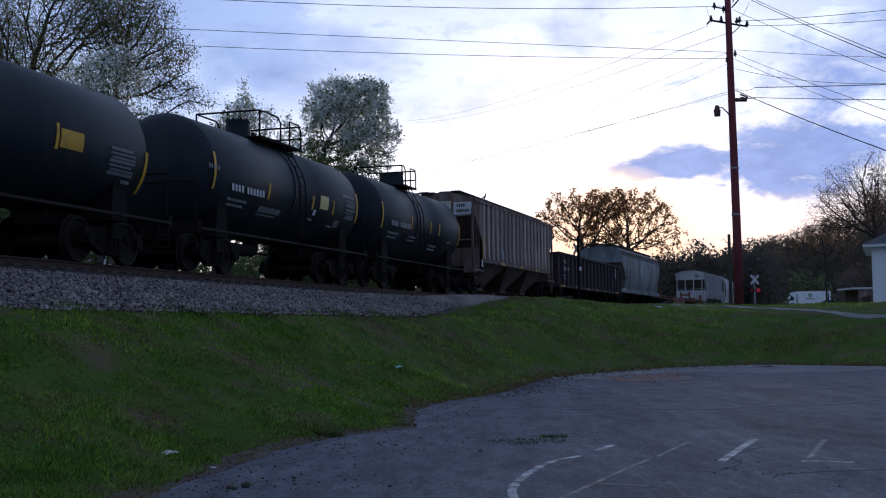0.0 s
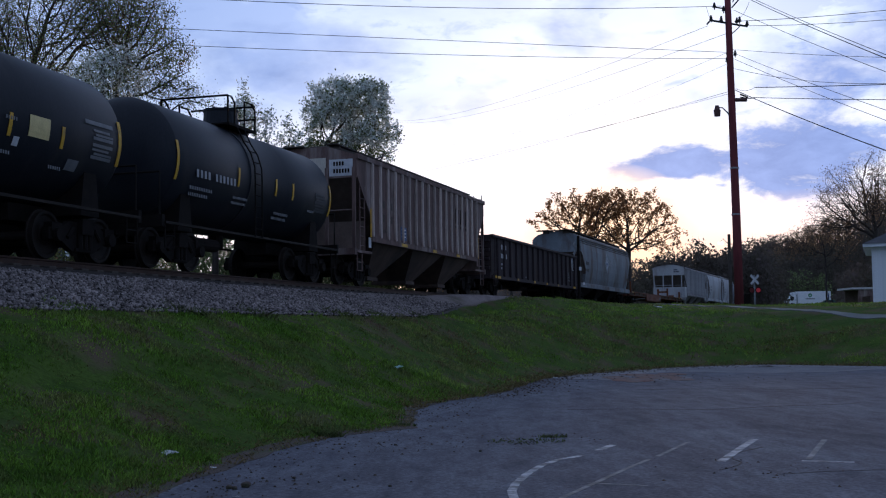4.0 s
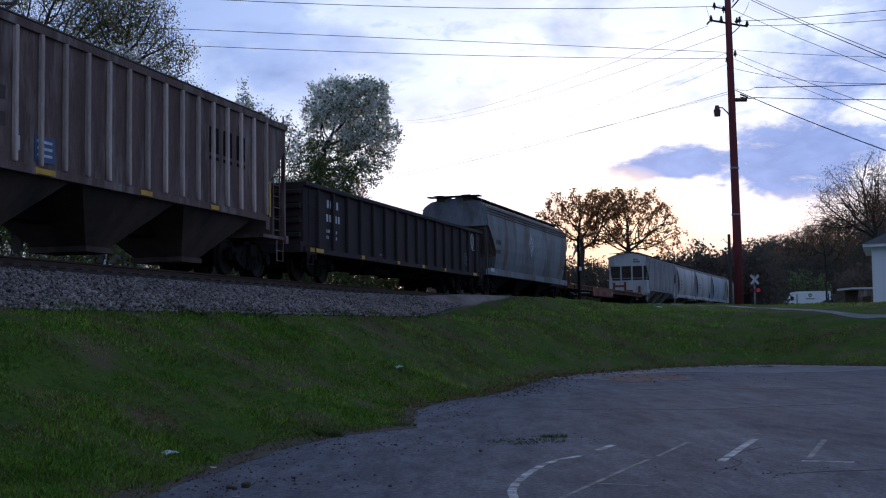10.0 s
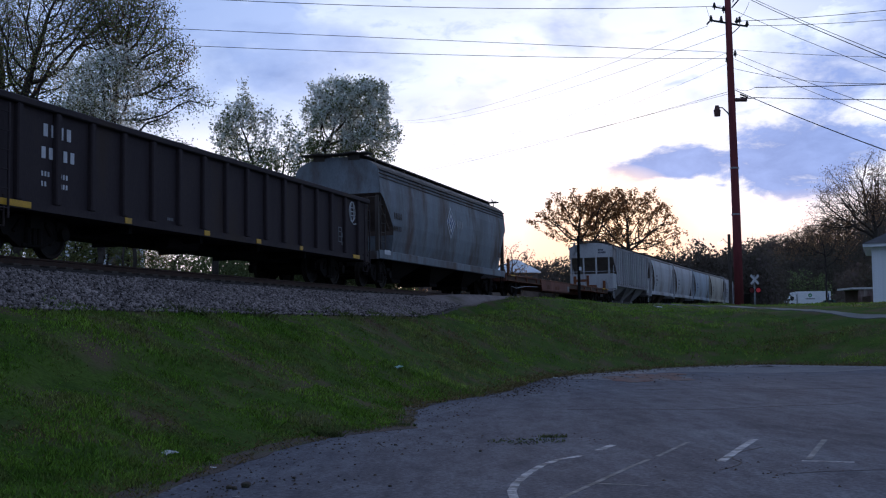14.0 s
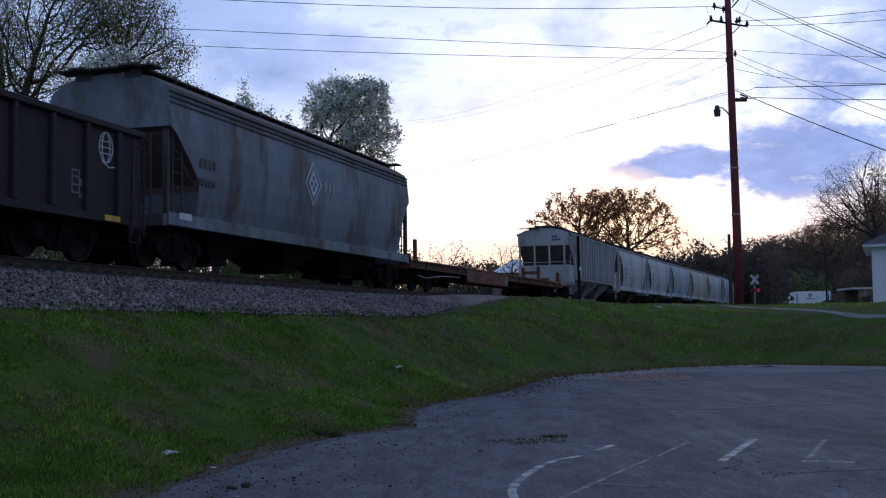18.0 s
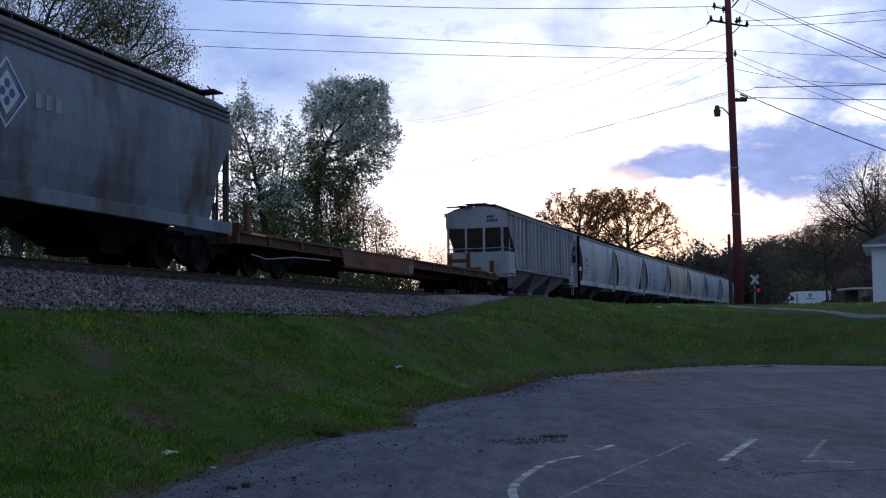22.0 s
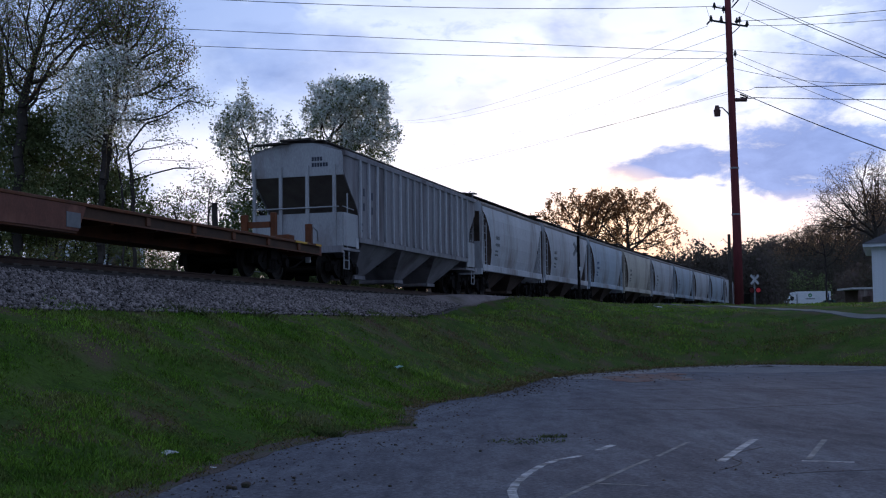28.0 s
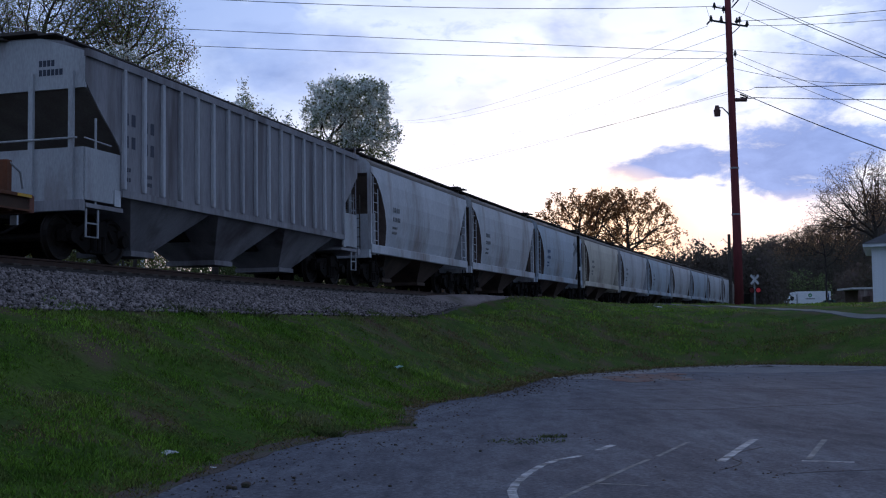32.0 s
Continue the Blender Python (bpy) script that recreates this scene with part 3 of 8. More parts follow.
def lot():
    """The asphalt: one slab with a ragged edge, standing a little over the soil."""
    rng = random.Random(5)
    n = len(EDGE)
    pts = []
    for i, p in enumerate(EDGE):
        d = (EDGE[(i + 1) % n] - EDGE[i - 1]).normalized()
        side = Vector((d.y, -d.x, 0))
        k = 0.16 * noise.noise(p * 0.9) + 0.07 * noise.noise(p * 3.7) + rng.uniform(-0.03, 0.03)
        pts.append(p + side * k * (1 if p.y > 3 and p.x < 40 else 0))
    bm = bmesh.new()
    top = [bm.verts.new((p.x, p.y, 0.012)) for p in pts]
    low = [bm.verts.new((p.x, p.y, -0.06)) for p in pts]
    bm.faces.new(top[::-1] if sum((pts[i].x * pts[(i + 1) % n].y - pts[(i + 1) % n].x * pts[i].y) for i in range(n)) < 0 else top)
    for i in range(n):
        j = (i + 1) % n
        bm.faces.new((top[i], top[j], low[j], low[i]))
    bmesh.ops.triangulate(bm, faces=[f for f in bm.faces if len(f.verts) > 4])
    bmesh.ops.recalc_face_normals(bm, faces=bm.faces)
    return tagged(part("parking_lot", bm, M_ASPHALT), "old grey asphalt parking lot with worn patches and ragged grass edge", "parking lot", kind="structure")


lot()


def blot(name, cx, cy, rx, ry, turn, z, material, label, category, seed, kind="structure", h=0.006):
    """A thin ragged patch on the lot."""
    bm = bmesh.new()
    ring = []
    for k in range(56):
        a = k / 56 * 2 * math.pi
        r = 1 + 0.38 * noise.noise((math.cos(a) * 1.6 + seed, math.sin(a) * 1.6, seed)) + 0.16 * noise.noise((math.cos(a) * 6 + seed, math.sin(a) * 6, 3))
        px, py = rx * r * math.cos(a), ry * r * math.sin(a)
        ring.append((cx + px * math.cos(turn) - py * math.sin(turn), cy + px * math.sin(turn) + py * math.cos(turn)))
    loft(bm, [[(x, y, z) for x, y in ring], [(x, y, z + h) for x, y in ring]])
    bmesh.ops.triangulate(bm, faces=[f for f in bm.faces if len(f.verts) > 4])
    bmesh.ops.recalc_face_normals(bm, faces=bm.faces)
    return tagged(part(name, bm, material), label, category, kind=kind)


blot("worn_patch", 5.0, 34.0, 1.7, 2.6, 0.35, 0.010, M_ASPHALT_WORN, "pale worn asphalt at the far end of the lot", "asphalt patch", 2.0)
blot("worn_patch", 10.6, 38.0, 4.0, 2.3, -0.1, 0.010, M_ASPHALT_WORN, "pale worn asphalt at the far end of the lot", "asphalt patch", 5.0)
for _i, (_x, _y, _rx, _ry) in enumerate(((5.2, 32.0, 0.55, 1.3), (6.1, 33.6, 0.7, 1.2), (5.9, 35.2, 0.5, 1.0), (4.9, 33.6, 0.35, 0.9), (6.9, 35.4, 0.45, 0.8), (6.5, 31.9, 0.3, 0.7))):
    blot("clay_patch", _x, _y, _rx, _ry, -0.05, 0.0135 + 0.0004 * _i, M_CLAY, "reddish clay washed over the asphalt", "clay patch", 9.0 + _i * 3.1)


def ribbon(name, rows, material, label, category, skirt=0.25):
    """A sheet through rows of points, with skirts down into the soil along both sides."""
    m = len(rows[0]) + 2
    verts, faces = [], []
    for row in rows:
        (x0, y0, z0), (x1, y1, z1) = row[0], row[-1]
        verts += [(x0, y0, z0 - skirt), *row, (x1, y1, z1 - skirt)]
    for i in range(len(rows) - 1):
        for j in range(m - 1):
            o = i * m + j
            faces.append((o, o + m, o + m + 1, o + 1))
    return tagged(raw(name, verts, faces, material, smooth=False), label, category, kind="structure")


def worn_rim():
    """A paler strip of uneven width along the lot's far rim."""
    rows = []
    run = [p for p in EDGE if p.y > 30.5 and 3.0 < p.x < 24]
    for i, p in enumerate(run):
        d = (run[min(i + 1, len(run) - 1)] - run[max(i - 1, 0)]).normalized()
        inward = Vector((d.y, -d.x, 0))
        w = (2.6 + 1.3 * noise.noise((i * 0.23, 2.0, 1.0)) + 0.5 * noise.noise((i * 0.9, 5.0, 1.0))) * min(1.0, 0.04 + i / 14)
        rows.append([(*(p + inward * k * w).xy, 0.0155) for k in (0.03, 0.5, 1.0)])
    ribbon("worn_rim", rows, M_ASPHALT_PALE, "paler strip of asphalt along the lot's far rim", "asphalt patch", 0.012)


worn_rim()


def dirt_rim():
    """Washed soil and grit where the bank meets the asphalt."""
    rows = []
    run = [p for p in EDGE if p.y > 7 and p.x < 24]
    for i, p in enumerate(run):
        d = (run[min(i + 1, len(run) - 1)] - run[max(i - 1, 0)]).normalized()
        inward = Vector((d.y, -d.x, 0))
        w = 0.17 + 0.20 * noise.noise((i * 0.55, 9.0, 1.0)) + 0.12 * noise.noise((i * 1.7, 4.0, 1.0))
        row = []
        for k in (-0.16, -0.05, 0.04, max(w, 0.06)):
            q = p + inward * k
            row.append((q.x, q.y, max(land_at(q.x, q.y), 0.012) + (0.012 if k < 0.1 else 0.0045)))
        rows.append(row)
    ribbon("dirt_rim", rows, M_DIRT, "brown washed soil along the asphalt's grass edge", "dirt", 0.02)


dirt_rim()


def stripe(bm, pts, w, z):
    """A painted line along points."""
    P = [Vector((x, y, 0)) for x, y in pts]
    a, b = [], []
    for i, p in enumerate(P):
        d = (P[min(i + 1, len(P) - 1)] - P[max(i - 1, 0)]).normalized()
        s = Vector((-d.y, d.x, 0)) * w / 2
        a.append(p + s)
        b.append(p - s)
    lo = [(v.x, v.y, z) for v in a + b[::-1]]
    hi = [(v.x, v.y, z + 0.003) for v in a + b[::-1]]
    n = len(P)
    va, vb = [bm.verts.new(p) for p in hi], [bm.verts.new(p) for p in lo]
    for i in range(n - 1):
        bm.faces.new((va[i], va[i + 1], va[2 * n - 2 - i], va[2 * n - 1 - i]))
    for i in range(2 * n):
        j = (i + 1) % (2 * n)
        bm.faces.new((va[i], vb[i], vb[j], va[j]))
    bmesh.ops.recalc_face_normals(bm, faces=bm.faces)


def lot_lines():
    rows = [
        ("arc_line", [(0.65, 9.6), (0.59, 10.2), (0.595, 10.69), (0.665, 11.19), (0.82, 11.9), (1.045, 12.66), (1.30, 13.20), (1.57, 13.5)], 0.085),
        ("arc_line", [(1.83, 14.05), (2.10, 14.68)], 0.10),
        ("court_line", [(0.75, 9.6), (0.98, 10.16), (1.43, 11.18), (1.94, 12.35), (2.27, 13.05)], 0.055),
        ("court_line", [(2.40, 13.3), (3.08, 14.87)], 0.055),
        ("court_line", [(1.42, 11.12), (1.87, 10.9)], 0.05),
        ("bay_line", [(2.99, 12.74), (3.99, 15.12)], 0.10),
        ("bay_line", [(3.86, 12.70), (4.36, 12.50)], 0.10),
        ("court_line", [(3.98, 12.84), (4.86, 14.99)], 0.07),
    ]
    for name, pts, w in rows:
        bm = bmesh.new()
        stripe(bm, pts, w, 0.0125)
        tagged(part(name, bm, M_LINE_FAINT if name == "court_line" else M_LINE), "worn white painted line on the asphalt", "painted line", "painted lines on the lot", "structure")


lot_lines()


def strip(name, s0, s1, profile, material, label, category, step=1.0, jitter=0.0, other=None, ease=0.0):
    """A body along the railway with a cross-section of (n, h), easing into another from a place on."""
    verts, faces = [], []
    ss = np.arange(s0, s1 + 0.01, step)
    m = len(profile)
    for s in ss:
        q = max(0.0, min(1.0, (s - ease) / (s1 - ease))) if other else 0.0
        for (n, h), (n2, h2) in zip(profile, other or profile):
            n, h = n + (n2 - n) * q, h + (h2 - h) * q
            k = jitter * noise.noise((s * 0.7, n * 2, h * 3))
            verts.append(on_track(s, n + k, h + k * 0.3))
    for i in range(len(ss) - 1):
        for j in range(m):
            a, b = i * m + j, i * m + (j + 1) % m
            faces.append((a, b, b + m, a + m))
    faces += [tuple(range(m))[::-1], tuple(range((len(ss) - 1) * m, len(ss) * m))]
    return tagged(raw(name, verts, faces, material, smooth=False), label, category, kind="structure")


NEAR_BED = [(-3.2, -1.2), (-3.0, -0.95), (-1.75, -0.34), (-1.35, -0.26), (-1.2, -0.26), (1.2, -0.26), (1.40, -0.33), (1.80, -0.43), (3.0, -1.02), (3.2, -1.3)]
FAR_BED = [(-2.6, -0.8), (-2.3, -0.42), (-1.75, -0.30), (-1.35, -0.26), (-1.2, -0.26), (1.2, -0.26), (1.4, -0.25), (1.75, -0.30), (2.3, -0.44), (2.6, -0.8)]
strip("ballast_bed", -60, 27, NEAR_BED, M_GRAVEL, "grey crushed-stone ballast under the railway track", "ballast", 0.5, 0.05, FAR_BED, 17.0)
strip("ballast_bed", 27, 300, FAR_BED, M_GRAVEL, "grey crushed-stone ballast under the railway track", "ballast", 2.0, 0.05)
# dark strip for both oil and the shade beneath the train
strip("oily_ballast", -60, 24, [(-1.34, -0.30), (-1.30, -0.20), (-0.83, -0.182), (0.83, -0.182), (1.30, -0.21), (1.40, -0.36)], M_OILY_SHADE, "dark oily ballast by the rails with the train's shade painted in", "ballast", 0.5, 0.02)
RAIL_PROFILE = [(-0.07, -0.175), (-0.07, -0.16), (-0.012, -0.135), (-0.012, -0.045), (-0.036, -0.03), (-0.036, -0.004), (-0.026, 0.0), (0.026, 0.0), (0.036, -0.004), (0.036, -0.03), (0.012, -0.045), (0.012, -0.135), (0.07, -0.16), (0.07, -0.175)]
for off in (-0.755, 0.755):
    strip("rail", -120, 300, [(off + n, h) for n, h in RAIL_PROFILE], M_RAIL, "rusty brown steel rail with worn head", "rail", 2.0)


def ties():
    base = tagged(new("track_bed"), "creosoted wooden ties under the rails", "railway ties", kind="structure")
    bm = bmesh.new()
    box(bm, -1.3, 1.3, -0.115, 0.115, -0.33, -0.172, 0.012)
    first = part("tie", bm, M_TIE, base)
    first.matrix_basis = track_pose(-9.0)
    for i in range(1, 70):
        link_mesh("tie", first.data, base, m=track_pose(-9.0 + 0.52 * i))


ties()


def gravel_drive():
    """The gravelled crossing over the rails, beyond the end of the ballast shoulder."""
    rows = []
    for s in np.linspace(20.5, 62, 66):
        grow = min(1.0, (s - 20.5) / 8.5)
        row = []
        for j, (n, h) in enumerate(((0.86, -0.02), (1.1, -0.025), (1.4, -0.03), (1.75, -0.04), (2.1, -0.06), (2.5, -0.08))):
            k = 0.3 * noise.noise((s * 0.4, 1.0, 4.0)) + 0.9 * max(0.0, min(1.0, (s - 30) / 10)) if j > 2 else 0.0
            x, y, z = on_track(s, n + k, h)
            low = land_at(x, y) + 0.05
            under = z - h + float(np.interp(n, [0.86, 1.4, 1.8, 3.0], [-0.30, -0.28, -0.36, -1.02])) - 0.03
            row.append((x, y, max(low, under + (z - under) * grow) if n < 2.4 else max(low, under * (1 - grow)) + 0.02 * noise.noise((s, n, 1.0))))
        rows.append(row[::-1])
    ribbon("gravel_drive", rows, M_DRIVE, "packed brown-grey gravel drive beside the rails", "gravel drive")


gravel_drive()


def road():
    """The paved road that climbs to the crossing."""
    mid = [(34.0, 34.5), (26.0, 40.0), (20.3, 43.6), (17.4, 46.0), (15.9, 50.0), (14.3, 53.6), (12.4, 60.0), (9.7, 66.5), (6.2, 73.5), (0.5, 82.0)]
    P = [Vector((*p, 0)) for p in mid]
    pts = []
    for i in range(len(P) - 1):
        p0, p1, p2, p3 = P[max(i - 1, 0)], P[i], P[i + 1], P[min(i + 2, len(P) - 1)]
        for k in range(8):
            t = k / 8
            pts.append(0.5 * ((2 * p1) + (p2 - p0) * t + (2 * p0 - 5 * p1 + 4 * p2 - p3) * t * t + (3 * p1 - p0 - 3 * p2 + p3) * t ** 3))
    rows = []
    for i, p in enumerate(pts):
        d = (pts[min(i + 1, len(pts) - 1)] - pts[max(i - 1, 0)]).normalized()
        sd = Vector((-d.y, d.x, 0))
        row = []
        for k in (-0.30, -0.15, 0, 0.15, 0.30):
            q = p + sd * k
            z = land_at(q.x, q.y) + 0.03
            s, n = track_coords(np.array([q.x]), np.array([q.y]))
            if abs(n[0]) < 3.0:
                z = max(z, float(np.interp(s[0], S_TAB, Z_TAB)) - 0.03)
            row.append((q.x, q.y, z))
        rows.append(row[::-1])
    ribbon("road", rows, M_ROAD, "narrow pale grey paved road climbing to the level crossing", "road")


road()

# ---- the train: cars run along local y, the lot's side is +x, z = 0 is the top of the rail ----
SPEED = 3.365
CARS = []      # (thing, place on the line at the start)
WHEELS = []    # turning wheelsets
WHEEL_R = 0.457


def wheelset_mesh():
    bm = bmesh.new()
    for sx in (-1, 1):
        prof = [(0.70, 0.10), (0.745, 0.10), (0.745, 0.20), (0.755, 0.36), (0.70, 0.39), (0.70, WHEEL_R + 0.025), (0.725, WHEEL_R + 0.025), (0.74, WHEEL_R), (0.83, WHEEL_R - 0.008), (0.83, 0.39), (0.79, 0.36), (0.775, 0.20), (0.80, 0.17), (0.80, 0.09), (0.98, 0.085)]
        sides = 28
        rings = [[(sx * x, r * math.cos(a * 2 * math.pi / sides), r * math.sin(a * 2 * math.pi / sides)) for a in range(sides)] for x, r in prof]
        loft(bm, rings, cap=True)
        for a in range(5):
            disc(bm, (sx * 0.772, 0.27 * math.cos(a * 1.2566), 0.27 * math.sin(a * 1.2566)), "x", 0.035, 0.02, 8)
    tube(bm, [(-0.72, 0, 0), (0.72, 0, 0)], 0.085, 10)
    bmesh.ops.recalc_face_normals(bm, faces=bm.faces)
    me = bpy.data.meshes.new("wheelset")
    bm.to_mesh(me)
    bm.free()
    me.materials.append(M_WHEEL)
    return me


def side_frame_mesh():
    """A cast truck side frame with its spring nest and bearing caps."""
    bm = bmesh.new()
    for sx in (-1, 1):
        x0, x1 = sorted((sx * 0.90, sx * 1.03))
        prism(bm, [(-1.12, 0.36), (-0.72, 0.36), (-0.62, 0.30), (-0.34, 0.16), (0.34, 0.16), (0.62, 0.30), (0.72, 0.36), (1.12, 0.36), (1.12, 0.58), (0.70, 0.62), (0.46, 0.74), (-0.46, 0.74), (-0.70, 0.62), (-1.12, 0.58)], x0, x1)
        for y in (-0.889, 0.889):
            disc(bm, (sx * 1.06, y, WHEEL_R), "x", 0.13, 0.16, 14)
            box(bm, *sorted((sx * 0.88, sx * 1.06)), y - 0.17, y + 0.17, 0.52, 0.68)
        for y in (-0.16, 0, 0.16):
            tube(bm, [(sx * 1.06, y, 0.22), (sx * 1.06, y, 0.52)], 0.065, 8)
        box(bm, *sorted((sx * 0.86, sx * 1.08)), -0.30, 0.30, 0.17, 0.23)
        tube(bm, [(sx * 1.05, -0.55, 0.42), (sx * 1.05, -0.36, 0.62)], 0.04, 6)
        tube(bm, [(sx * 1.05, 0.55, 0.42), (sx * 1.05, 0.36, 0.62)], 0.04, 6)
    box(bm, -1.15, 1.15, -0.20, 0.20, 0.50, 0.80)
    disc(bm, (0, 0, 0.84), "z", 0.24, 0.10, 14)
    tube(bm, [(-0.85, -0.40, 0.35), (0.85, -0.40, 0.35)], 0.045, 6)
    tube(bm, [(-0.85, 0.40, 0.35), (0.85, 0.40, 0.35)], 0.045, 6)
    bmesh.ops.recalc_face_normals(bm, faces=bm.faces)
    me = bpy.data.meshes.new("truck_frame")
    bm.to_mesh(me)
    bm.free()
    me.materials.append(M_UNDER)
    return me


ME_WHEELSET, ME_FRAME = wheelset_mesh(), side_frame_mesh()


def trucks(car, centres):
    for y in centres:
        t = link_mesh("truck", ME_FRAME, car, "black cast-steel truck with springs", pose(0, y, 0))
        for dy in (-0.889, 0.889):
            w = link_mesh("wheelset", ME_WHEELSET, t, "rusty steel wheels on an axle", pose(0, dy, WHEEL_R))
            WHEELS.append(w)


def couplers(car, half, z=0.88, inner=1.0):
    for k, sg in enumerate((-1, 1)):
        bm = bmesh.new()
        y0, y1 = sorted((sg * (half - inner), sg * (half - 0.16)))
        box(bm, -0.11, 0.11, y0, y1, z - 0.11, z + 0.11)
        e = sg * (half - 0.16)
        prism(bm, [(e - sg * 0.02, z - 0.15), (e - sg * 0.02, z + 0.15), (e + sg * 0.14, z + 0.15), (e + sg * 0.14, z - 0.15)], -0.19 if sg < 0 else 0.02, -0.02 if sg < 0 else 0.19)
        bmesh.ops.recalc_face_normals(bm, faces=bm.faces)
        part("coupler", bm, M_UNDER, car)
        bm = bmesh.new()
        tube(bm, [(0.28, sg * (half - inner), z - 0.05), (0.27, sg * (half - 0.6), z - 0.2), (0.2, sg * (half - 0.25), z - 0.38), (0.12, sg * (half - 0.02), z - 0.45)], 0.028, 6)
        part("air_hose", bm, M_UNDER, car)


def ladder(car, x, y, z0, z1, w=0.42, rungs=7, material=None, along="y", name="ladder"):
    bm = bmesh.new()
    material = material or M_UNDER
    a, b = (Vector((0, w / 2, 0)), Vector((0.0, 0, 0))) if along == "y" else (Vector((w / 2, 0, 0)), Vector((0, 0, 0)))
    for sg in (-1, 1):
        p = Vector((x, y, 0)) + a * sg
        tube(bm, [(p.x, p.y, z0), (p.x, p.y, z1)], 0.022, 6)
    for i in range(rungs):
        z = z0 + (z1 - z0) * (i + 0.5) / rungs
        tube(bm, [(x - a.x, y - a.y, z), (x + a.x, y + a.y, z)], 0.014, 6)
    return part(name, bm, material, car)


def stirrup(car, x, y, material):
    bm = bmesh.new()
    tube(bm, [(x, y - 0.2, 0.95), (x, y - 0.2, 0.42), (x, y + 0.2, 0.42), (x, y + 0.2, 0.95)], 0.022, 6)
    tube(bm, [(x, y - 0.2, 0.68), (x, y + 0.2, 0.68)], 0.016, 6)
    part("step", bm, material, car)


def patch(name, car, x, y0, y1, z0, z1, material, label=""):
    return part(name, boxes((x, x + 0.012, y0, y1, z0, z1)), material, car, label)


# ---- black tank cars ----
def tank_car(S0, half, seam, R, cz, label, lettering, extras):
    car = thing("tank_car", track_pose(S0), label, "tank car", "cars of the freight train")
    CARS.append((car, S0))
    sides = 48
    bm = bmesh.new()
    rings = []
    prof = [(-seam - 0.52, 0.02), (-seam - 0.50, 0.35), (-seam - 0.42, 0.62), (-seam - 0.30, 0.82), (-seam - 0.15, 0.94), (-seam, 1.0), (-seam + 0.02, 1.006), (-seam / 3, 1.006), (-seam / 3 + 0.02, 1.0), (seam / 3, 1.0), (seam / 3 + 0.02, 1.006), (seam - 0.02, 1.006), (seam, 1.0), (seam + 0.15, 0.94), (seam + 0.30, 0.82), (seam + 0.42, 0.62), (seam + 0.50, 0.35), (seam + 0.52, 0.02)]
    for y, k in prof:
        rings.append([(R * k * math.cos(a * 2 * math.pi / sides), y, cz + R * k * math.sin(a * 2 * math.pi / sides)) for a in range(sides)])
    loft(bm, rings)
    bmesh.ops.recalc_face_normals(bm, faces=bm.faces)
    part("tank_shell", bm, M_TANK, car, "satin black painted tank", True)
    # bolsters, stub sills and the side rail
    for sg in (-1, 1):
        y = sg * (seam - 0.75)
        bm = bmesh.new()
        prism(bm, [(y - 0.32, 0.86), (y + 0.32, 0.86), (y + 0.20, 1.75), (y - 0.20, 1.75)], -1.18, 1.18)
        y0, y1 = sorted((sg * (seam - 2.1), sg * (half - 0.45)))
        box(bm, -0.32, 0.32, y0, y1, 0.72, 1.05)
        bmesh.ops.recalc_face_normals(bm, faces=bm.faces)
        part("bolster", bm, M_UNDER, car)
        part("end_sill", boxes((-1.40, 1.40, *sorted((sg * (half - 0.62), sg * (half - 0.50))), 0.86, 1.12)), M_UNDER, car)
        bm = bmesh.new()
        e = sg * (half - 0.56)
        tube(bm, [(1.3, e, 1.05), (1.3, e, 2.05), (-1.3, e, 2.05), (-1.3, e, 1.05)], 0.025, 6)
        part("end_handrail", bm, M_UNDER, car)
        stirrup(car, 1.38, sg * (half - 0.85), M_UNDER)
    for sx in (-1, 1):
        part("running_rail", boxes((*sorted((sx * 1.36, sx * 1.44)), -half + 0.6, half - 0.6, 0.93, 0.985)), M_WHEEL, car, "thin steel side rail")
    # manway, valve housing and the railed platform on top
    zt = cz + R
    dy, dr, dh = extras["dome"]
    ya, yb, yc_, yd = extras["rail"]
    bm = bmesh.new()
    tube(bm, [(0, dy, zt - 0.06), (0, dy, zt + dh)], dr * 1.12, 20, dr)
    disc(bm, (0, dy, zt + dh + 0.02), "z", dr * 1.06, 0.05, 20)
    for a in range(8):
        disc(bm, (dr * 0.86 * math.cos(a * 0.785), dy + dr * 0.86 * math.sin(a * 0.785), zt + dh + 0.06), "z", 0.035, 0.05, 6)
    part("dome", bm, M_TANK, car, "black manway and valve housing")
    for k, (vy, vr, vh) in enumerate(((dy + dr + 0.30, 0.17, 0.22), (dy + dr + 0.72, 0.11, 0.16))):
        bm = bmesh.new()
        disc(bm, (0.1 * k, vy, zt + vh / 2 - 0.02), "z", vr, vh, 14)
        disc(bm, (0.1 * k, vy, zt + vh), "z", vr * 1.25, 0.04, 14)
        part("valve", bm, M_TANK, car)
    for sx in (-1, 1):
        bm = bmesh.new()
        box(bm, *sorted((sx * 0.45, sx * 0.95)), ya, yd, zt - 0.10, zt - 0.06)
        box(bm, *sorted((sx * 0.90, sx * 0.96)), ya, yd, zt - 0.12, zt - 0.05)
        part("platform", bm, M_UNDER, car)
    zr = zt + 0.62
    for sx in (-1, 1):
        for y0, y1 in ((ya, yb), (yc_, yd)):
            bm = bmesh.new()
            tube(bm, [(sx * 0.93, y0, zt - 0.08), (sx * 0.93, y0, zr), (sx * 0.93, y1 - 0.18, zr), (sx * 0.93, y1, zr - 0.14), (sx * 0.93, y1, zt - 0.08)], 0.026, 6)
            part("platform_rail", bm, M_UNDER, car)
    for y in (ya, yd):
        bm = bmesh.new()
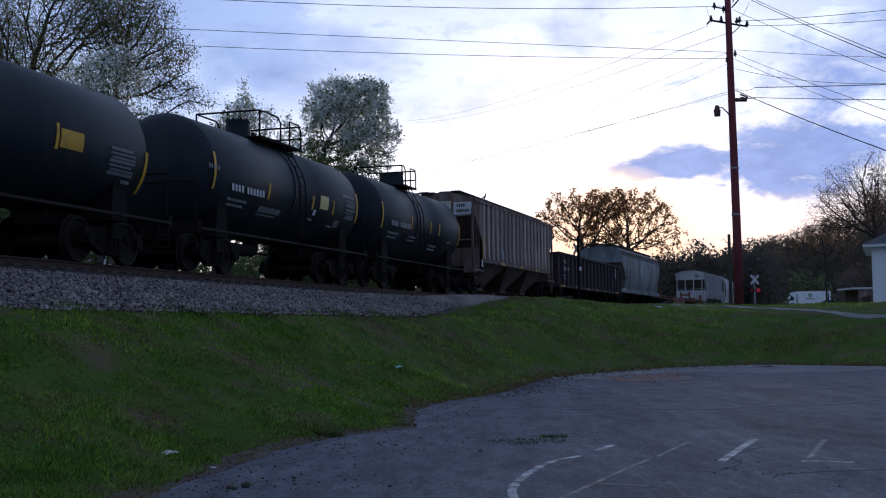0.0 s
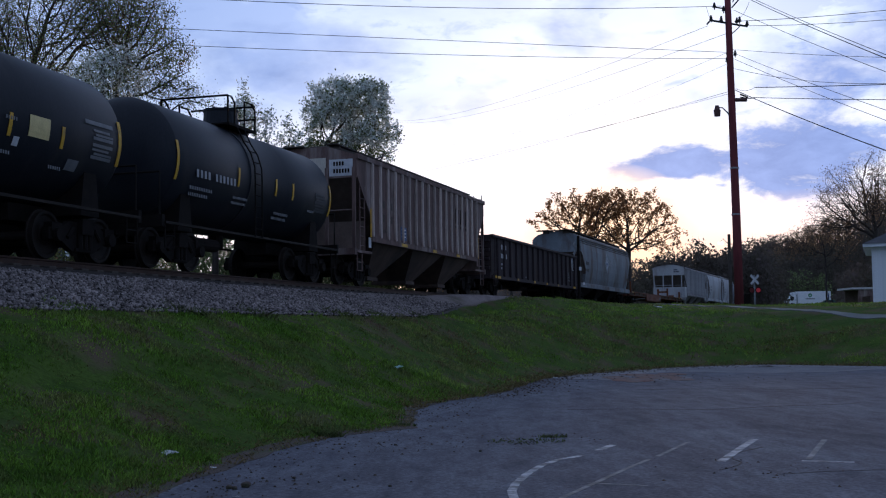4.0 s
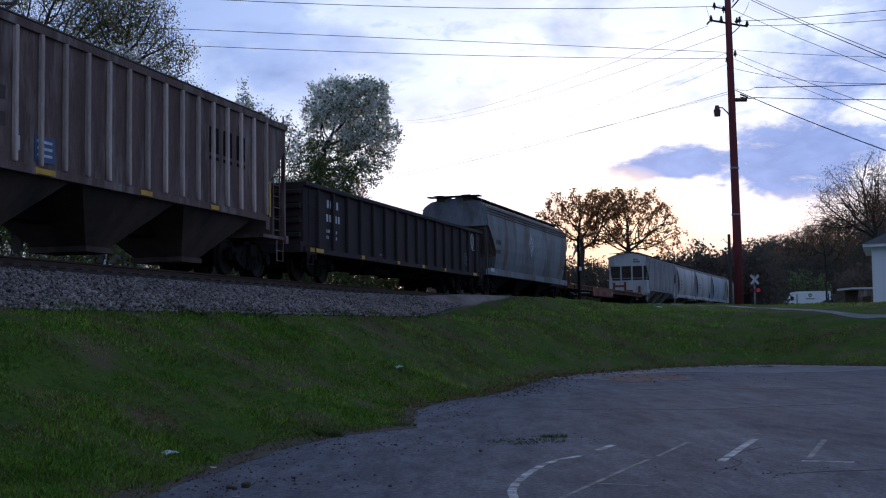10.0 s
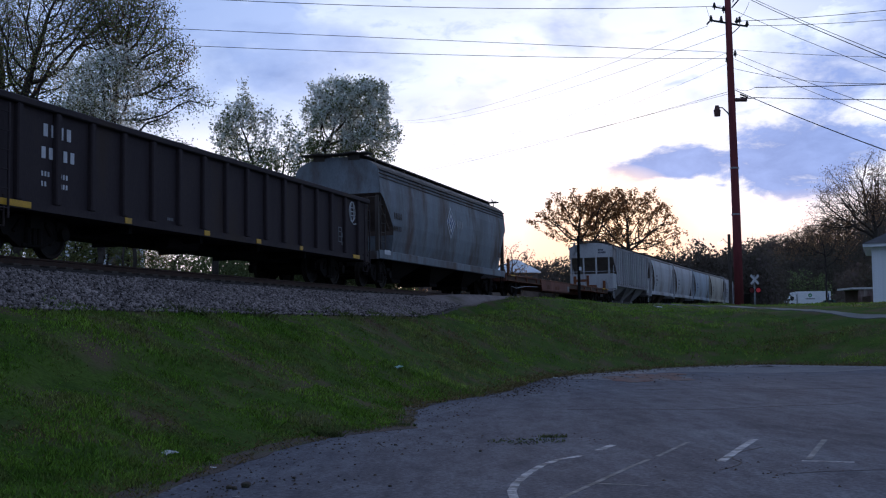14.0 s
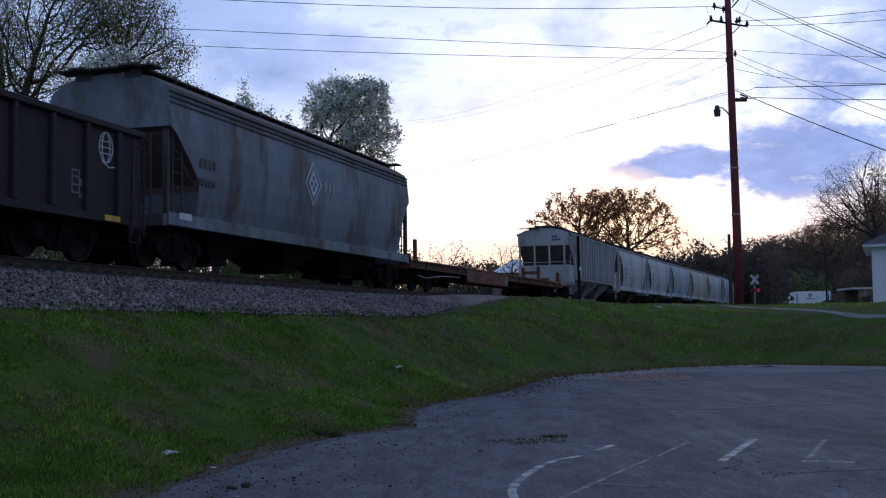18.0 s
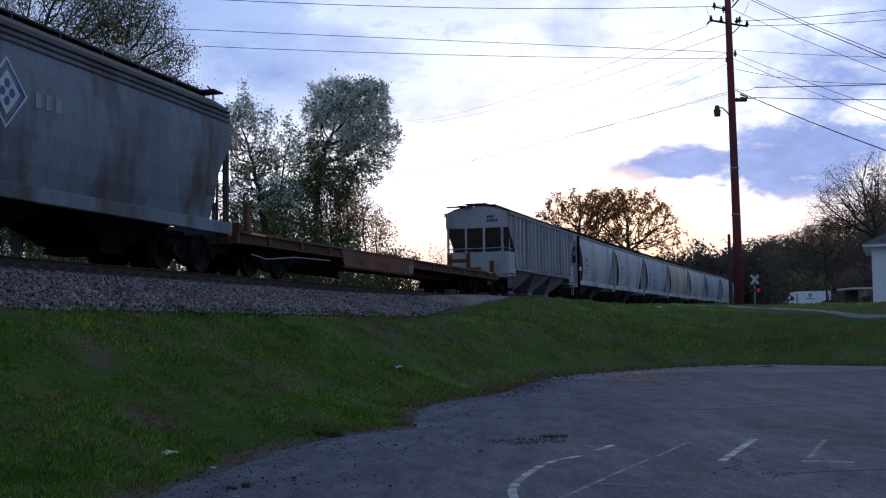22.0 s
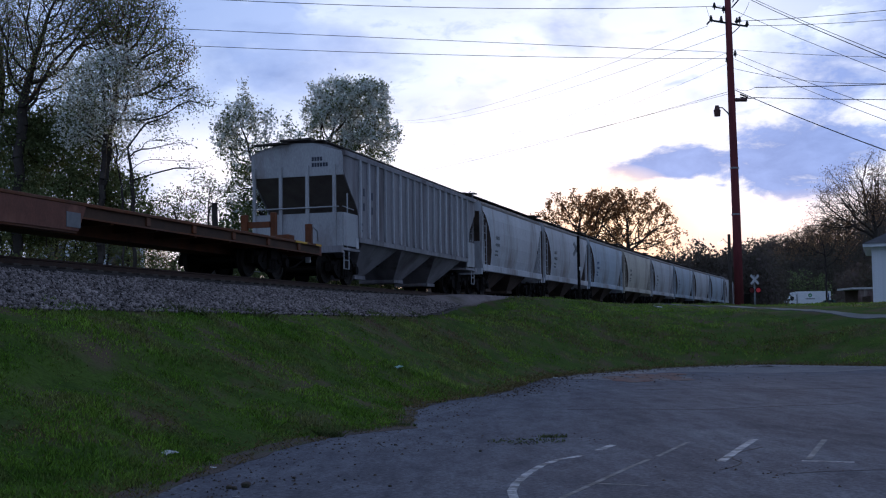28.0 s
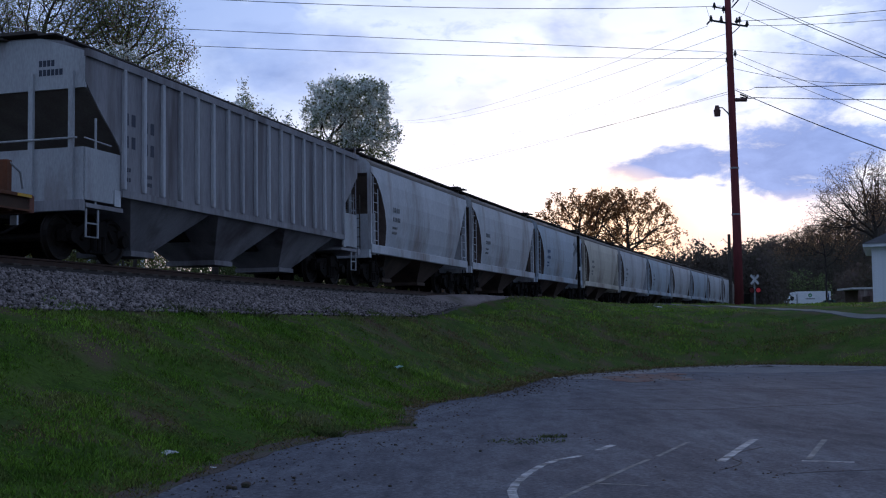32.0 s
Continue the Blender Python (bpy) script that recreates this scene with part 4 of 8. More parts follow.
        for z in ((zr - 0.02, zt + 0.26) if y == yd else (zr, )):
            tube(bm, [(-0.93, y, z), (0.93, y, z)], 0.026, 6)
        part("platform_rail", bm, M_UNDER, car)
    # ladder down the side from the gap in the rail, and the belt round the tank
    bm = bmesh.new()
    yl = (yb + yc_) / 2
    prof = [(0.95, zt - 0.10)] + [(R * math.cos(radians(q)) + 0.07, cz + R * math.sin(radians(q))) for q in (40, 25, 10)] + [(1.46, cz - 0.1), (1.46, 0.95)]
    for off in (-0.2, 0.2):
        tube(bm, [(x, yl + off, z) for x, z in prof], 0.020, 6)
    for k in range(9):
        z = 1.15 + k * 0.28
        x = float(np.interp(z, [q[1] for q in prof[::-1]], [q[0] for q in prof[::-1]]))
        tube(bm, [(x, yl - 0.2, z), (x, yl + 0.2, z)], 0.014, 6)
    part("ladder", bm, M_UNDER, car)
    bm = bmesh.new()
    for yb0 in (yl - 0.32,):
        ring0 = [[((R + o) * math.cos(a * math.pi / 24), yb0 + w, cz + (R + o) * math.sin(a * math.pi / 24)) for a in range(48)] for o, w in ((0.0, -0.05), (0.018, -0.05), (0.018, 0.05), (0.0, 0.05))]
        loft(bm, ring0, cap=False)
    bmesh.ops.recalc_face_normals(bm, faces=bm.faces)
    part("tank_band", bm, M_TANK, car, smooth=True)
    trucks(car, (-seam + 0.75, seam - 0.75))
    couplers(car, half, inner=0.9)
    bm = bmesh.new()
    disc(bm, (0, 0, cz - R - 0.12), "z", 0.20, 0.36, 14)
    part("outlet_valve", bm, M_UNDER, car)
    bm = bmesh.new()
    tube(bm, [(0.5, -2.4, 0.72), (0.5, -1.0, 0.72)], 0.16, 12)
    part("air_tank", bm, M_UNDER, car)

    def shell_x(z):
        return math.sqrt(max(0.01, (R * 1.012) ** 2 - (z - cz) ** 2))

    for y, z0, z1, w in extras["stripes"]:
        bm = bmesh.new()
        seg = 8
        for i in range(seg):
            a, b = z0 + (z1 - z0) * i / seg, z0 + (z1 - z0) * (i + 1) / seg
            vs = [bm.verts.new(p) for p in ((shell_x(a), y - w / 2, a), (shell_x(a), y + w / 2, a), (shell_x(b), y + w / 2, b), (shell_x(b), y - w / 2, b), (shell_x(a) + 0.008, y - w / 2, a), (shell_x(a) + 0.008, y + w / 2, a), (shell_x(b) + 0.008, y + w / 2, b), (shell_x(b) + 0.008, y - w / 2, b))]
            for f in ((4, 5, 6, 7), (0, 1, 5, 4), (2, 3, 7, 6), (1, 2, 6, 5), (3, 0, 4, 7)):
                bm.faces.new([vs[i] for i in f])
        part("reflective_stripe", bm, M_YELLOW, car, "yellow reflective stripe")
    tables = [r for r in extras["panels"] if "table" in r[5]]
    rows = [r for r in extras["panels"] if "table" not in r[5]]
    for y0, y1, z0, z1, mat, txt in tables:          # each table: a head and lines of fine print
        k = max(3, int((z1 - z0) / 0.075))
        for i in range(k):
            zz = z0 + (z1 - z0) * i / k
            rows.append((y0 + (0.08 if i % 3 == 1 else 0.0), y1 - (0.12 if i % 4 == 2 else 0.0), zz, zz + (z1 - z0) / k * (0.8 if i % 3 == 0 else 0.55), mat, txt))
    for y0, y1, z0, z1, mat, txt in rows:
        bm = bmesh.new()
        seg = 4
        for i in range(seg):
            a, b = z0 + (z1 - z0) * i / seg, z0 + (z1 - z0) * (i + 1) / seg
            vs = [bm.verts.new(p) for p in ((shell_x(a) + 0.01, y0, a), (shell_x(a) + 0.01, y1, a), (shell_x(b) + 0.01, y1, b), (shell_x(b) + 0.01, y0, b))]
            bm.faces.new(vs)
            back = [bm.verts.new(p) for p in ((shell_x(a), y0, a), (shell_x(a), y1, a), (shell_x(b), y1, b), (shell_x(b), y0, b))]
            bm.faces.new((vs[0], vs[3], back[3], back[0]))
            bm.faces.new((vs[1], back[1], back[2], vs[2]))
        part("stencil_panel", bm, mat, car, txt)
    for rows, mat in lettering:
        marks("lettering", rows, mat, car, 0, shell_x)
    return car


tank_car(-1.4, 7.5, 5.98, 1.35, 2.34, "satin black tank car with yellow placard and a faded white table", [([(5.2, 1.62, 0.10, 4), (5.2, 1.48, 0.08, 5)], M_FAINT)],
         {"dome": (-2.2, 0.42, 0.46), "rail": (-3.0, -1.7, -1.1, -0.3), "stripes": [(5.98, 1.50, 2.36, 0.10), (2.82, 1.98, 2.46, 0.09)],
          "panels": [(2.92, 3.66, 2.03, 2.38, M_YELLOW, "yellow warning placard"), (4.62, 5.56, 1.76, 2.32, M_FAINT, "faded white stencil table")]})
tank_car(12.3, 6.0, 4.70, 1.38, 2.43, "satin black tank car with white marks, yellow stripes and railed platform",
         [([(-3.80, 2.00, 0.21, 4), (-2.98, 2.00, 0.21, 6)], M_WHITE), ([(-3.85, 1.76, 0.09, 14), (-3.80, 1.64, 0.09, 12), (1.05, 2.28, 0.08, 5), (1.05, 1.70, 0.08, 5), (2.55, 1.62, 0.08, 6)], M_FAINT), ([(-5.0, 2.4, 0.14, 5)], M_FAINT)],
         {"dome": (-0.72, 0.32, 0.44), "rail": (-1.32, 0.0, 0.60, 1.38),
          "stripes": [(-4.68, 1.95, 2.82, 0.10), (-1.68, 2.0, 2.42, 0.09), (1.20, 2.0, 2.40, 0.09), (2.74, 2.0, 2.40, 0.09), (4.66, 1.92, 2.82, 0.10)],
          "panels": [(1.72, 2.32, 2.08, 2.46, M_CREAM, "pale yellow placard"), (-2.0, -0.72, 1.66, 1.80, M_FAINT, "faded stencil rows"), (-2.0, -0.85, 1.58, 1.62, M_FAINT, "faded stencil rows"),
                     (3.45, 4.40, 2.60, 2.68, M_FAINT, "faded stencil rows"), (3.72, 4.40, 2.32, 2.56, M_FAINT, "faded white stencil table"), (3.72, 4.40, 1.96, 2.27, M_FAINT, "faded white stencil table"), (3.05, 3.40, 1.66, 1.86, M_FAINT, "small white stencil square"), (1.35, 1.50, 1.86, 2.02, M_WHITE, "small white tag")]})
tank_car(23.75, 5.6, 4.46, 1.40, 2.46, "satin black tank car with white marks and yellow stripes",
         [([(-3.60, 2.10, 0.22, 4), (-2.68, 2.10, 0.22, 6)], M_PALE), ([(-3.75, 1.82, 0.10, 13), (-3.70, 1.68, 0.10, 11), (-1.6, 1.82, 0.08, 12), (-1.6, 1.70, 0.08, 12), (0.9, 1.66, 0.09, 12), (0.9, 1.54, 0.09, 12), (2.9, 1.9, 0.09, 6)], M_FAINT)],
         {"dome": (0.32, 0.44, 0.50), "rail": (-1.12, -0.75, -0.2, 0.42), "stripes": [(-4.44, 1.95, 2.82, 0.10), (-1.46, 2.12, 2.58, 0.09), (0.70, 2.12, 2.56, 0.09), (1.78, 2.12, 2.56, 0.09), (4.44, 1.92, 2.82, 0.10)],
          "panels": [(3.3, 4.1, 1.95, 2.50, M_DIM, "faded stencil table")]})


# ---- ribbed three-bay covered hoppers ----
def bays(car, centres, top_z, top_half, low_half, x_top, material, x_low=0.62, z_low=0.36):
    for y in centres:
        bm = bmesh.new()
        loft(bm, [[(-x_top, y - top_half, top_z), (x_top, y - top_half, top_z), (x_top, y + top_half, top_z), (-x_top, y + top_half, top_z)],
                  [(-x_low, y - low_half, z_low), (x_low, y - low_half, z_low), (x_low, y + low_half, z_low), (-x_low, y + low_half, z_low)]])
        box(bm, -x_low - 0.05, x_low + 0.05, y - low_half - 0.06, y + low_half + 0.06, z_low - 0.12, z_low - 0.002)
        bmesh.ops.recalc_face_normals(bm, faces=bm.faces)
        part("hopper_bay", bm, material, car)


def ribbed_hopper(S0, half_c, half, eave, sill, label, mats, ribs, slope_mat, lettering, extras, face_low=True):
    m_side, m_rib, m_face, m_bay = mats
    car = thing("covered_hopper", track_pose(S0), label, "hopper car", "cars of the freight train")
    CARS.append((car, S0))
    X = 1.52
    cut = half - 1.25
    low = [(half, eave - 0.60), (half - 0.12, eave - 0.74), (half - 0.55, 2.82), (half - 0.95, 2.48), (cut + 0.08, 2.28), (cut, 2.12)]
    side = [(-half, eave)] + [(-y, z) for y, z in low] + [(-cut, sill), (cut, sill)] + low[::-1] + [(half, eave)]
    for sx in (-1, 1):
        bm = bmesh.new()
        prism(bm, side, *sorted((sx * (X - 0.03), sx * X)))
        bmesh.ops.recalc_face_normals(bm, faces=bm.faces)
        part("side_sheet", bm, m_side, car)
        part("top_chord", boxes((*sorted((sx * (X - 0.02), sx * (X + 0.06))), -half - 0.02, half + 0.02, eave - 0.13, eave + 0.02)), m_side, car)
        part("side_sill", boxes((*sorted((sx * (X - 0.06), sx * (X + 0.05))), -cut - 0.02, cut + 0.02, sill - 0.12, sill + 0.03)), m_side, car)
    # rolled ribs, each standing proud of the sheet
    bm = boxes((-0.012, 0.085, -0.045, 0.045, 0, eave - 0.13 - sill - 0.03), bevel=0.018)
    rib0 = part("rib", bm, m_rib, car)
    rib0.matrix_basis = pose(X, -cut + 0.04, sill + 0.03)
    for i in range(1, ribs):
        link_mesh("rib", rib0.data, car, m=pose(X, -cut + 0.04 + i * (2 * cut - 0.08) / (ribs - 1), sill + 0.03))
    for i in range(0, ribs, 2):
        link_mesh("rib", rib0.data, car, m=pose(-X - 0.07, -cut + 0.04 + i * (2 * cut - 0.08) / (ribs - 1), sill + 0.03))
    # roof: shallow arch with hatch trough and running boards
    bm = bmesh.new()
    arch = [(-X, eave - 0.05), (-X, eave + 0.0), (-1.05, eave + 0.20), (-0.5, eave + 0.29), (0, eave + 0.31), (0.5, eave + 0.29), (1.05, eave + 0.20), (X, eave + 0.0), (X, eave - 0.05)]
    loft(bm, [[(x, y, z) for x, z in arch] for y in (-half, half)])
    bmesh.ops.recalc_face_normals(bm, faces=bm.faces)
    part("roof", bm, M_ROOF_DARK if not face_low else m_side, car)
    for x in (-0.72, 0.72):
        part("running_board", boxes((x - 0.2, x + 0.2, -half - 0.08, half + 0.08, eave + 0.33, eave + 0.36)), M_ROOF_DARK, car)
    for y in (-half - 0.02, half + 0.02):
        part("end_walkway", boxes((-X + 0.1, -0.2, y - 0.16, y + 0.16, eave + 0.29, eave + 0.32)), M_ROOF_DARK, car)
    bm = bmesh.new()
    for k in range(11):
        y = -half + 0.2 + k * (2 * half - 0.4) / 10
        for x in (-0.72, 0.72):
            box(bm, x - 0.18, x + 0.18, y - 0.02, y + 0.02, eave + 0.2, eave + 0.33)
    part("board_bracket", bm, M_ROOF_DARK, car)["kind"] = "stuff"
    part("roof_hatch", boxes((-0.34, 0.34, -half + 0.8, half - 0.8, eave + 0.27, eave + 0.46), bevel=0.05), M_ROOF_DARK, car, "long trough hatch")
    # ends: top panel, posts, open bay with the slope sheet behind, lower panel, platform
    for sg in (-1, 1):
        e = sg * half
        y0, y1 = sorted((e - sg * 0.05, e + sg * 0.008))
        bm = bmesh.new()
        prism_z = [(-X + 0.01, eave - 0.72), (X - 0.01, eave - 0.72), (X - 0.01, eave - 0.02), (0.55, eave + 0.28), (-0.55, eave + 0.28), (-X + 0.01, eave - 0.02)]
        loft(bm, [[(x, y0, z) for x, z in prism_z], [(x, y1, z) for x, z in prism_z]])
        bmesh.ops.recalc_face_normals(bm, faces=bm.faces)
        part("end_panel", bm, m_face, car)
        bm = bmesh.new()
        loft(bm, [[(-X + 0.04, e - sg * 0.06, eave - 0.72), (X - 0.04, e - sg * 0.06, eave - 0.72), (X - 0.04, e - sg * 0.10, eave - 0.66), (-X + 0.04, e - sg * 0.10, eave - 0.66)],
                  [(-X + 0.04, e - sg * 2.5, sill - 0.05), (X - 0.04, e - sg * 2.5, sill - 0.05), (X - 0.04, e - sg * 2.56, sill), (-X + 0.04, e - sg * 2.56, sill)]])
        bmesh.ops.recalc_face_normals(bm, faces=bm.faces)
        part("slope_sheet", bm, slope_mat, car)
        for x in ((-1.40, -0.52, 0.36, 1.24) if face_low else (-1.40, -0.45, 0.54, 1.44)):
            part("end_post", boxes((x - 0.05, x + 0.05, *sorted((e + sg * 0.002, e + sg * 0.07)), 1.02, eave - 0.4)), m_face, car)
        if face_low:
            part("end_sheet", boxes((-X + 0.05, X - 0.05, *sorted((e - sg * 0.04, e)), 1.0, 2.12)), m_face, car)
            for sx in (-1, 1):
                part("corner_sheet", boxes((*sorted((sx * (X - 0.05), sx * (X - 0.02))), *sorted((sg * (cut + 0.004), e - sg * 0.045)), 1.12, 2.12)), m_face, car)
            part("crossover_board", boxes((-0.5, 0.5, *sorted((e - sg * 0.45, e + sg * 0.12)), eave + 0.37, eave + 0.43)), M_ROOF_DARK, car)
        else:
            part("end_sheet", boxes((-X + 0.05, X - 0.05, *sorted((e - sg * 0.75, e - sg * 0.70)), 1.0, 2.0)), slope_mat, car)
        part("end_sill", boxes((-X, X, *sorted((e + sg * 0.002, e + sg * 0.18)), 0.90, 1.10)), m_side, car)
        bm = bmesh.new()
        tube(bm, [(-1.4, e + sg * 0.1, 2.28), (1.4, e + sg * 0.1, 2.28)], 0.02, 6)
        part("grab_rail", bm, m_face, car)
        part("shear_plate", boxes((-X + 0.02, X - 0.02, *sorted((sg * (cut - 0.1), e - sg * 0.06)), 0.98, 1.06)), m_side, car)
        if face_low and sg > 0:
            ladder(car, X - 0.06, e - sg * 0.40, 1.06, 2.75, 0.34, 4, m_face)
        elif face_low:
            gr = bmesh.new()
            tube(gr, [(X - 0.05, e + 0.42, 1.06), (X - 0.05, e + 0.42, 2.72)], 0.024, 6)
            tube(gr, [(X - 0.05, e + 0.05, 2.30), (X - 0.05, e + 0.95, 2.26)], 0.016, 6)
            part("corner_rail", gr, m_face, car)
        else:
            ladder(car, X - 0.03, e - sg * 0.52, 1.06, eave - 0.6, 0.40, 8, m_face)
        if sg > 0:
            ladder(car, 1.22, e + sg * 0.14, 1.1, eave + 0.3, 0.36, 9, m_side, "x")
        stirrup(car, X - 0.04, e - sg * 0.3, m_face)
        stirrup(car, -X + 0.04, e - sg * 0.3, m_face)
        bm = bmesh.new()
        box(bm, -0.28, 0.28, *sorted((sg * (cut - 1.0), sg * (half_c - 0.5))), 0.72, 1.0)
        part("centre_sill", bm, M_UNDER, car)
        tag = sorted((sg * (cut + 0.02), sg * (cut + 0.24)))
        patch("end_tag", car, X - 0.01, *tag, sill - 0.32, sill - 0.0, M_WHITE if sg < 0 else m_face, "small white plate")
    bays(car, [-cut * 0.63, 0, cut * 0.63], sill - 0.02, cut * 0.30, 0.42, X - 0.05, m_bay)
    bm = bmesh.new()
    box(bm, -0.3, 0.3, -cut, cut, 0.78, 1.05)
    part("centre_sill", bm, M_UNDER, car)
    trucks(car, (-half + 1.15, half - 1.15))
    couplers(car, half_c, inner=0.9)
    for rows, mat in lettering:
        marks("lettering", rows, mat, car, X + 0.002)
    for name, y0, y1, z0, z1, mat, txt in extras:
        patch(name, car, X + 0.004 if z0 > sill else X + 0.055, y0, y1, z0, z1, mat, txt)
    return car


brown = ribbed_hopper(37.6, 8.1, 7.45, 4.02, 1.50, "weathered brown ribbed covered hopper with pale streaked ribs",
                      (M_BROWN, M_BROWN_RIB, M_BROWN, M_BAY), 18, M_RECESS,
                      [([(-5.35, 2.55, 0.30, 2), (-4.60, 2.55, 0.30, 2), (-5.35, 2.10, 0.30, 2), (-4.60, 2.10, 0.30, 2), (-5.35, 1.75, 0.12, 8), (4.0, 1.82, 0.14, 2), (4.0, 1.64, 0.10, 2)], M_ROOF_DARK)],
                      [("placard", -3.40, -2.82, 1.62, 2.08, M_BLUE, "blue stencil placard with white rows"), ("tag", -4.0, -3.82, 1.75, 2.0, M_WHITE, "small torn white tag"), ("reflector", -3.45, -2.86, 1.40, 1.50, M_YELLOW, "yellow reflector"), ("reflector", 0.05, 0.50, 1.40, 1.50, M_YELLOW, "yellow reflector"), ("reflector", 3.1, 3.5, 1.40, 1.50, M_YELLOW, "yellow reflector"),
                       ("reflector", -6.30, -6.21, 1.52, 2.42, M_YELLOW, "yellow reflective strip"), ("reflector", 6.40, 6.48, 1.52, 2.42, M_YELLOW, "yellow reflective strip")], face_low=False)
for yy in (3.14, 3.84, 4.54):          # three large dark painted shapes, each over a bar
    bm = bmesh.new()
    for r in ((yy, yy + 0.12, 2.72, 3.32), (yy + 0.33, yy + 0.45, 2.72, 3.32), (yy + 0.12, yy + 0.33, 3.20, 3.32), (yy + 0.12, yy + 0.33, 2.72, 2.84), (yy, yy + 0.45, 2.56, 2.64)):
        box(bm, 1.522, 1.530, *r)
    part("side_mark", bm, M_UNDER, brown, "large dark painted mark over a bar")
for z in (1.72, 1.84, 1.96):
    part("placard_row", boxes((1.537, 1.541, -3.34, -2.90, z, z + 0.05)), M_WHITE, brown)
part("sign_panel", boxes((0.62, 1.40, -7.475, -7.459, 3.36, 3.88)), M_WHITE, brown, "white end panel with dark marks")
bm = bmesh.new()
for z, c in ((3.68, 4), (3.45, 6)):
    for i in range(c):
        box(bm, 0.76 + i * 0.095, 0.82 + i * 0.095, -7.484, -7.476, z, z + 0.13)
part("lettering", bm, M_UNDER, brown)
part("end_patch", boxes((-1.3, 0.50, -7.475, -7.459, 3.38, 3.95)), M_CF_CREAM, brown, "faded cream patch")
for yy, ln in ((-3.6, 1.0), (-3.2, 0.25)):
    bm = bmesh.new()
    tube(bm, [(0.72, yy, 4.42), (0.72, yy + 0.45 * ln + 0.2, 4.62), (0.72, yy + 0.5 * ln + 0.25, 4.74)], 0.03, 6)
    part("hatch_bar", bm, M_ROOF_DARK, brown)

nokl = ribbed_hopper(117.1, 8.12, 7.30, 3.97, 1.40, "chalky pale grey ribbed covered hopper with white end frame",
                     (M_NK, M_NK_RIB, M_NK_FACE, M_NK), 17, M_NK_RECESS,
                     [([(-5.93, 2.76, 0.30, 2), (-5.20, 2.70, 0.30, 2), (-5.93, 2.30, 0.30, 2), (-5.20, 2.24, 0.30, 2), (-5.93, 1.82, 0.10, 3), (-5.20, 1.76, 0.10, 4), (-5.93, 1.62, 0.10, 3), (-5.20, 1.60, 0.10, 4)], M_NAVY)],
                     [("rust_patch", -6.04, -5.98, 1.45, 2.3, M_FLAT_SIDE, "rusty streak")])
bm = bmesh.new()
for z, c in ((3.70, 4), (3.52, 6)):
    for i in range(c):
        box(bm, 0.5 + i * 0.09, 0.57 + i * 0.09, -7.312, -7.302, z, z + 0.12)
part("lettering", bm, M_NAVY, nokl)


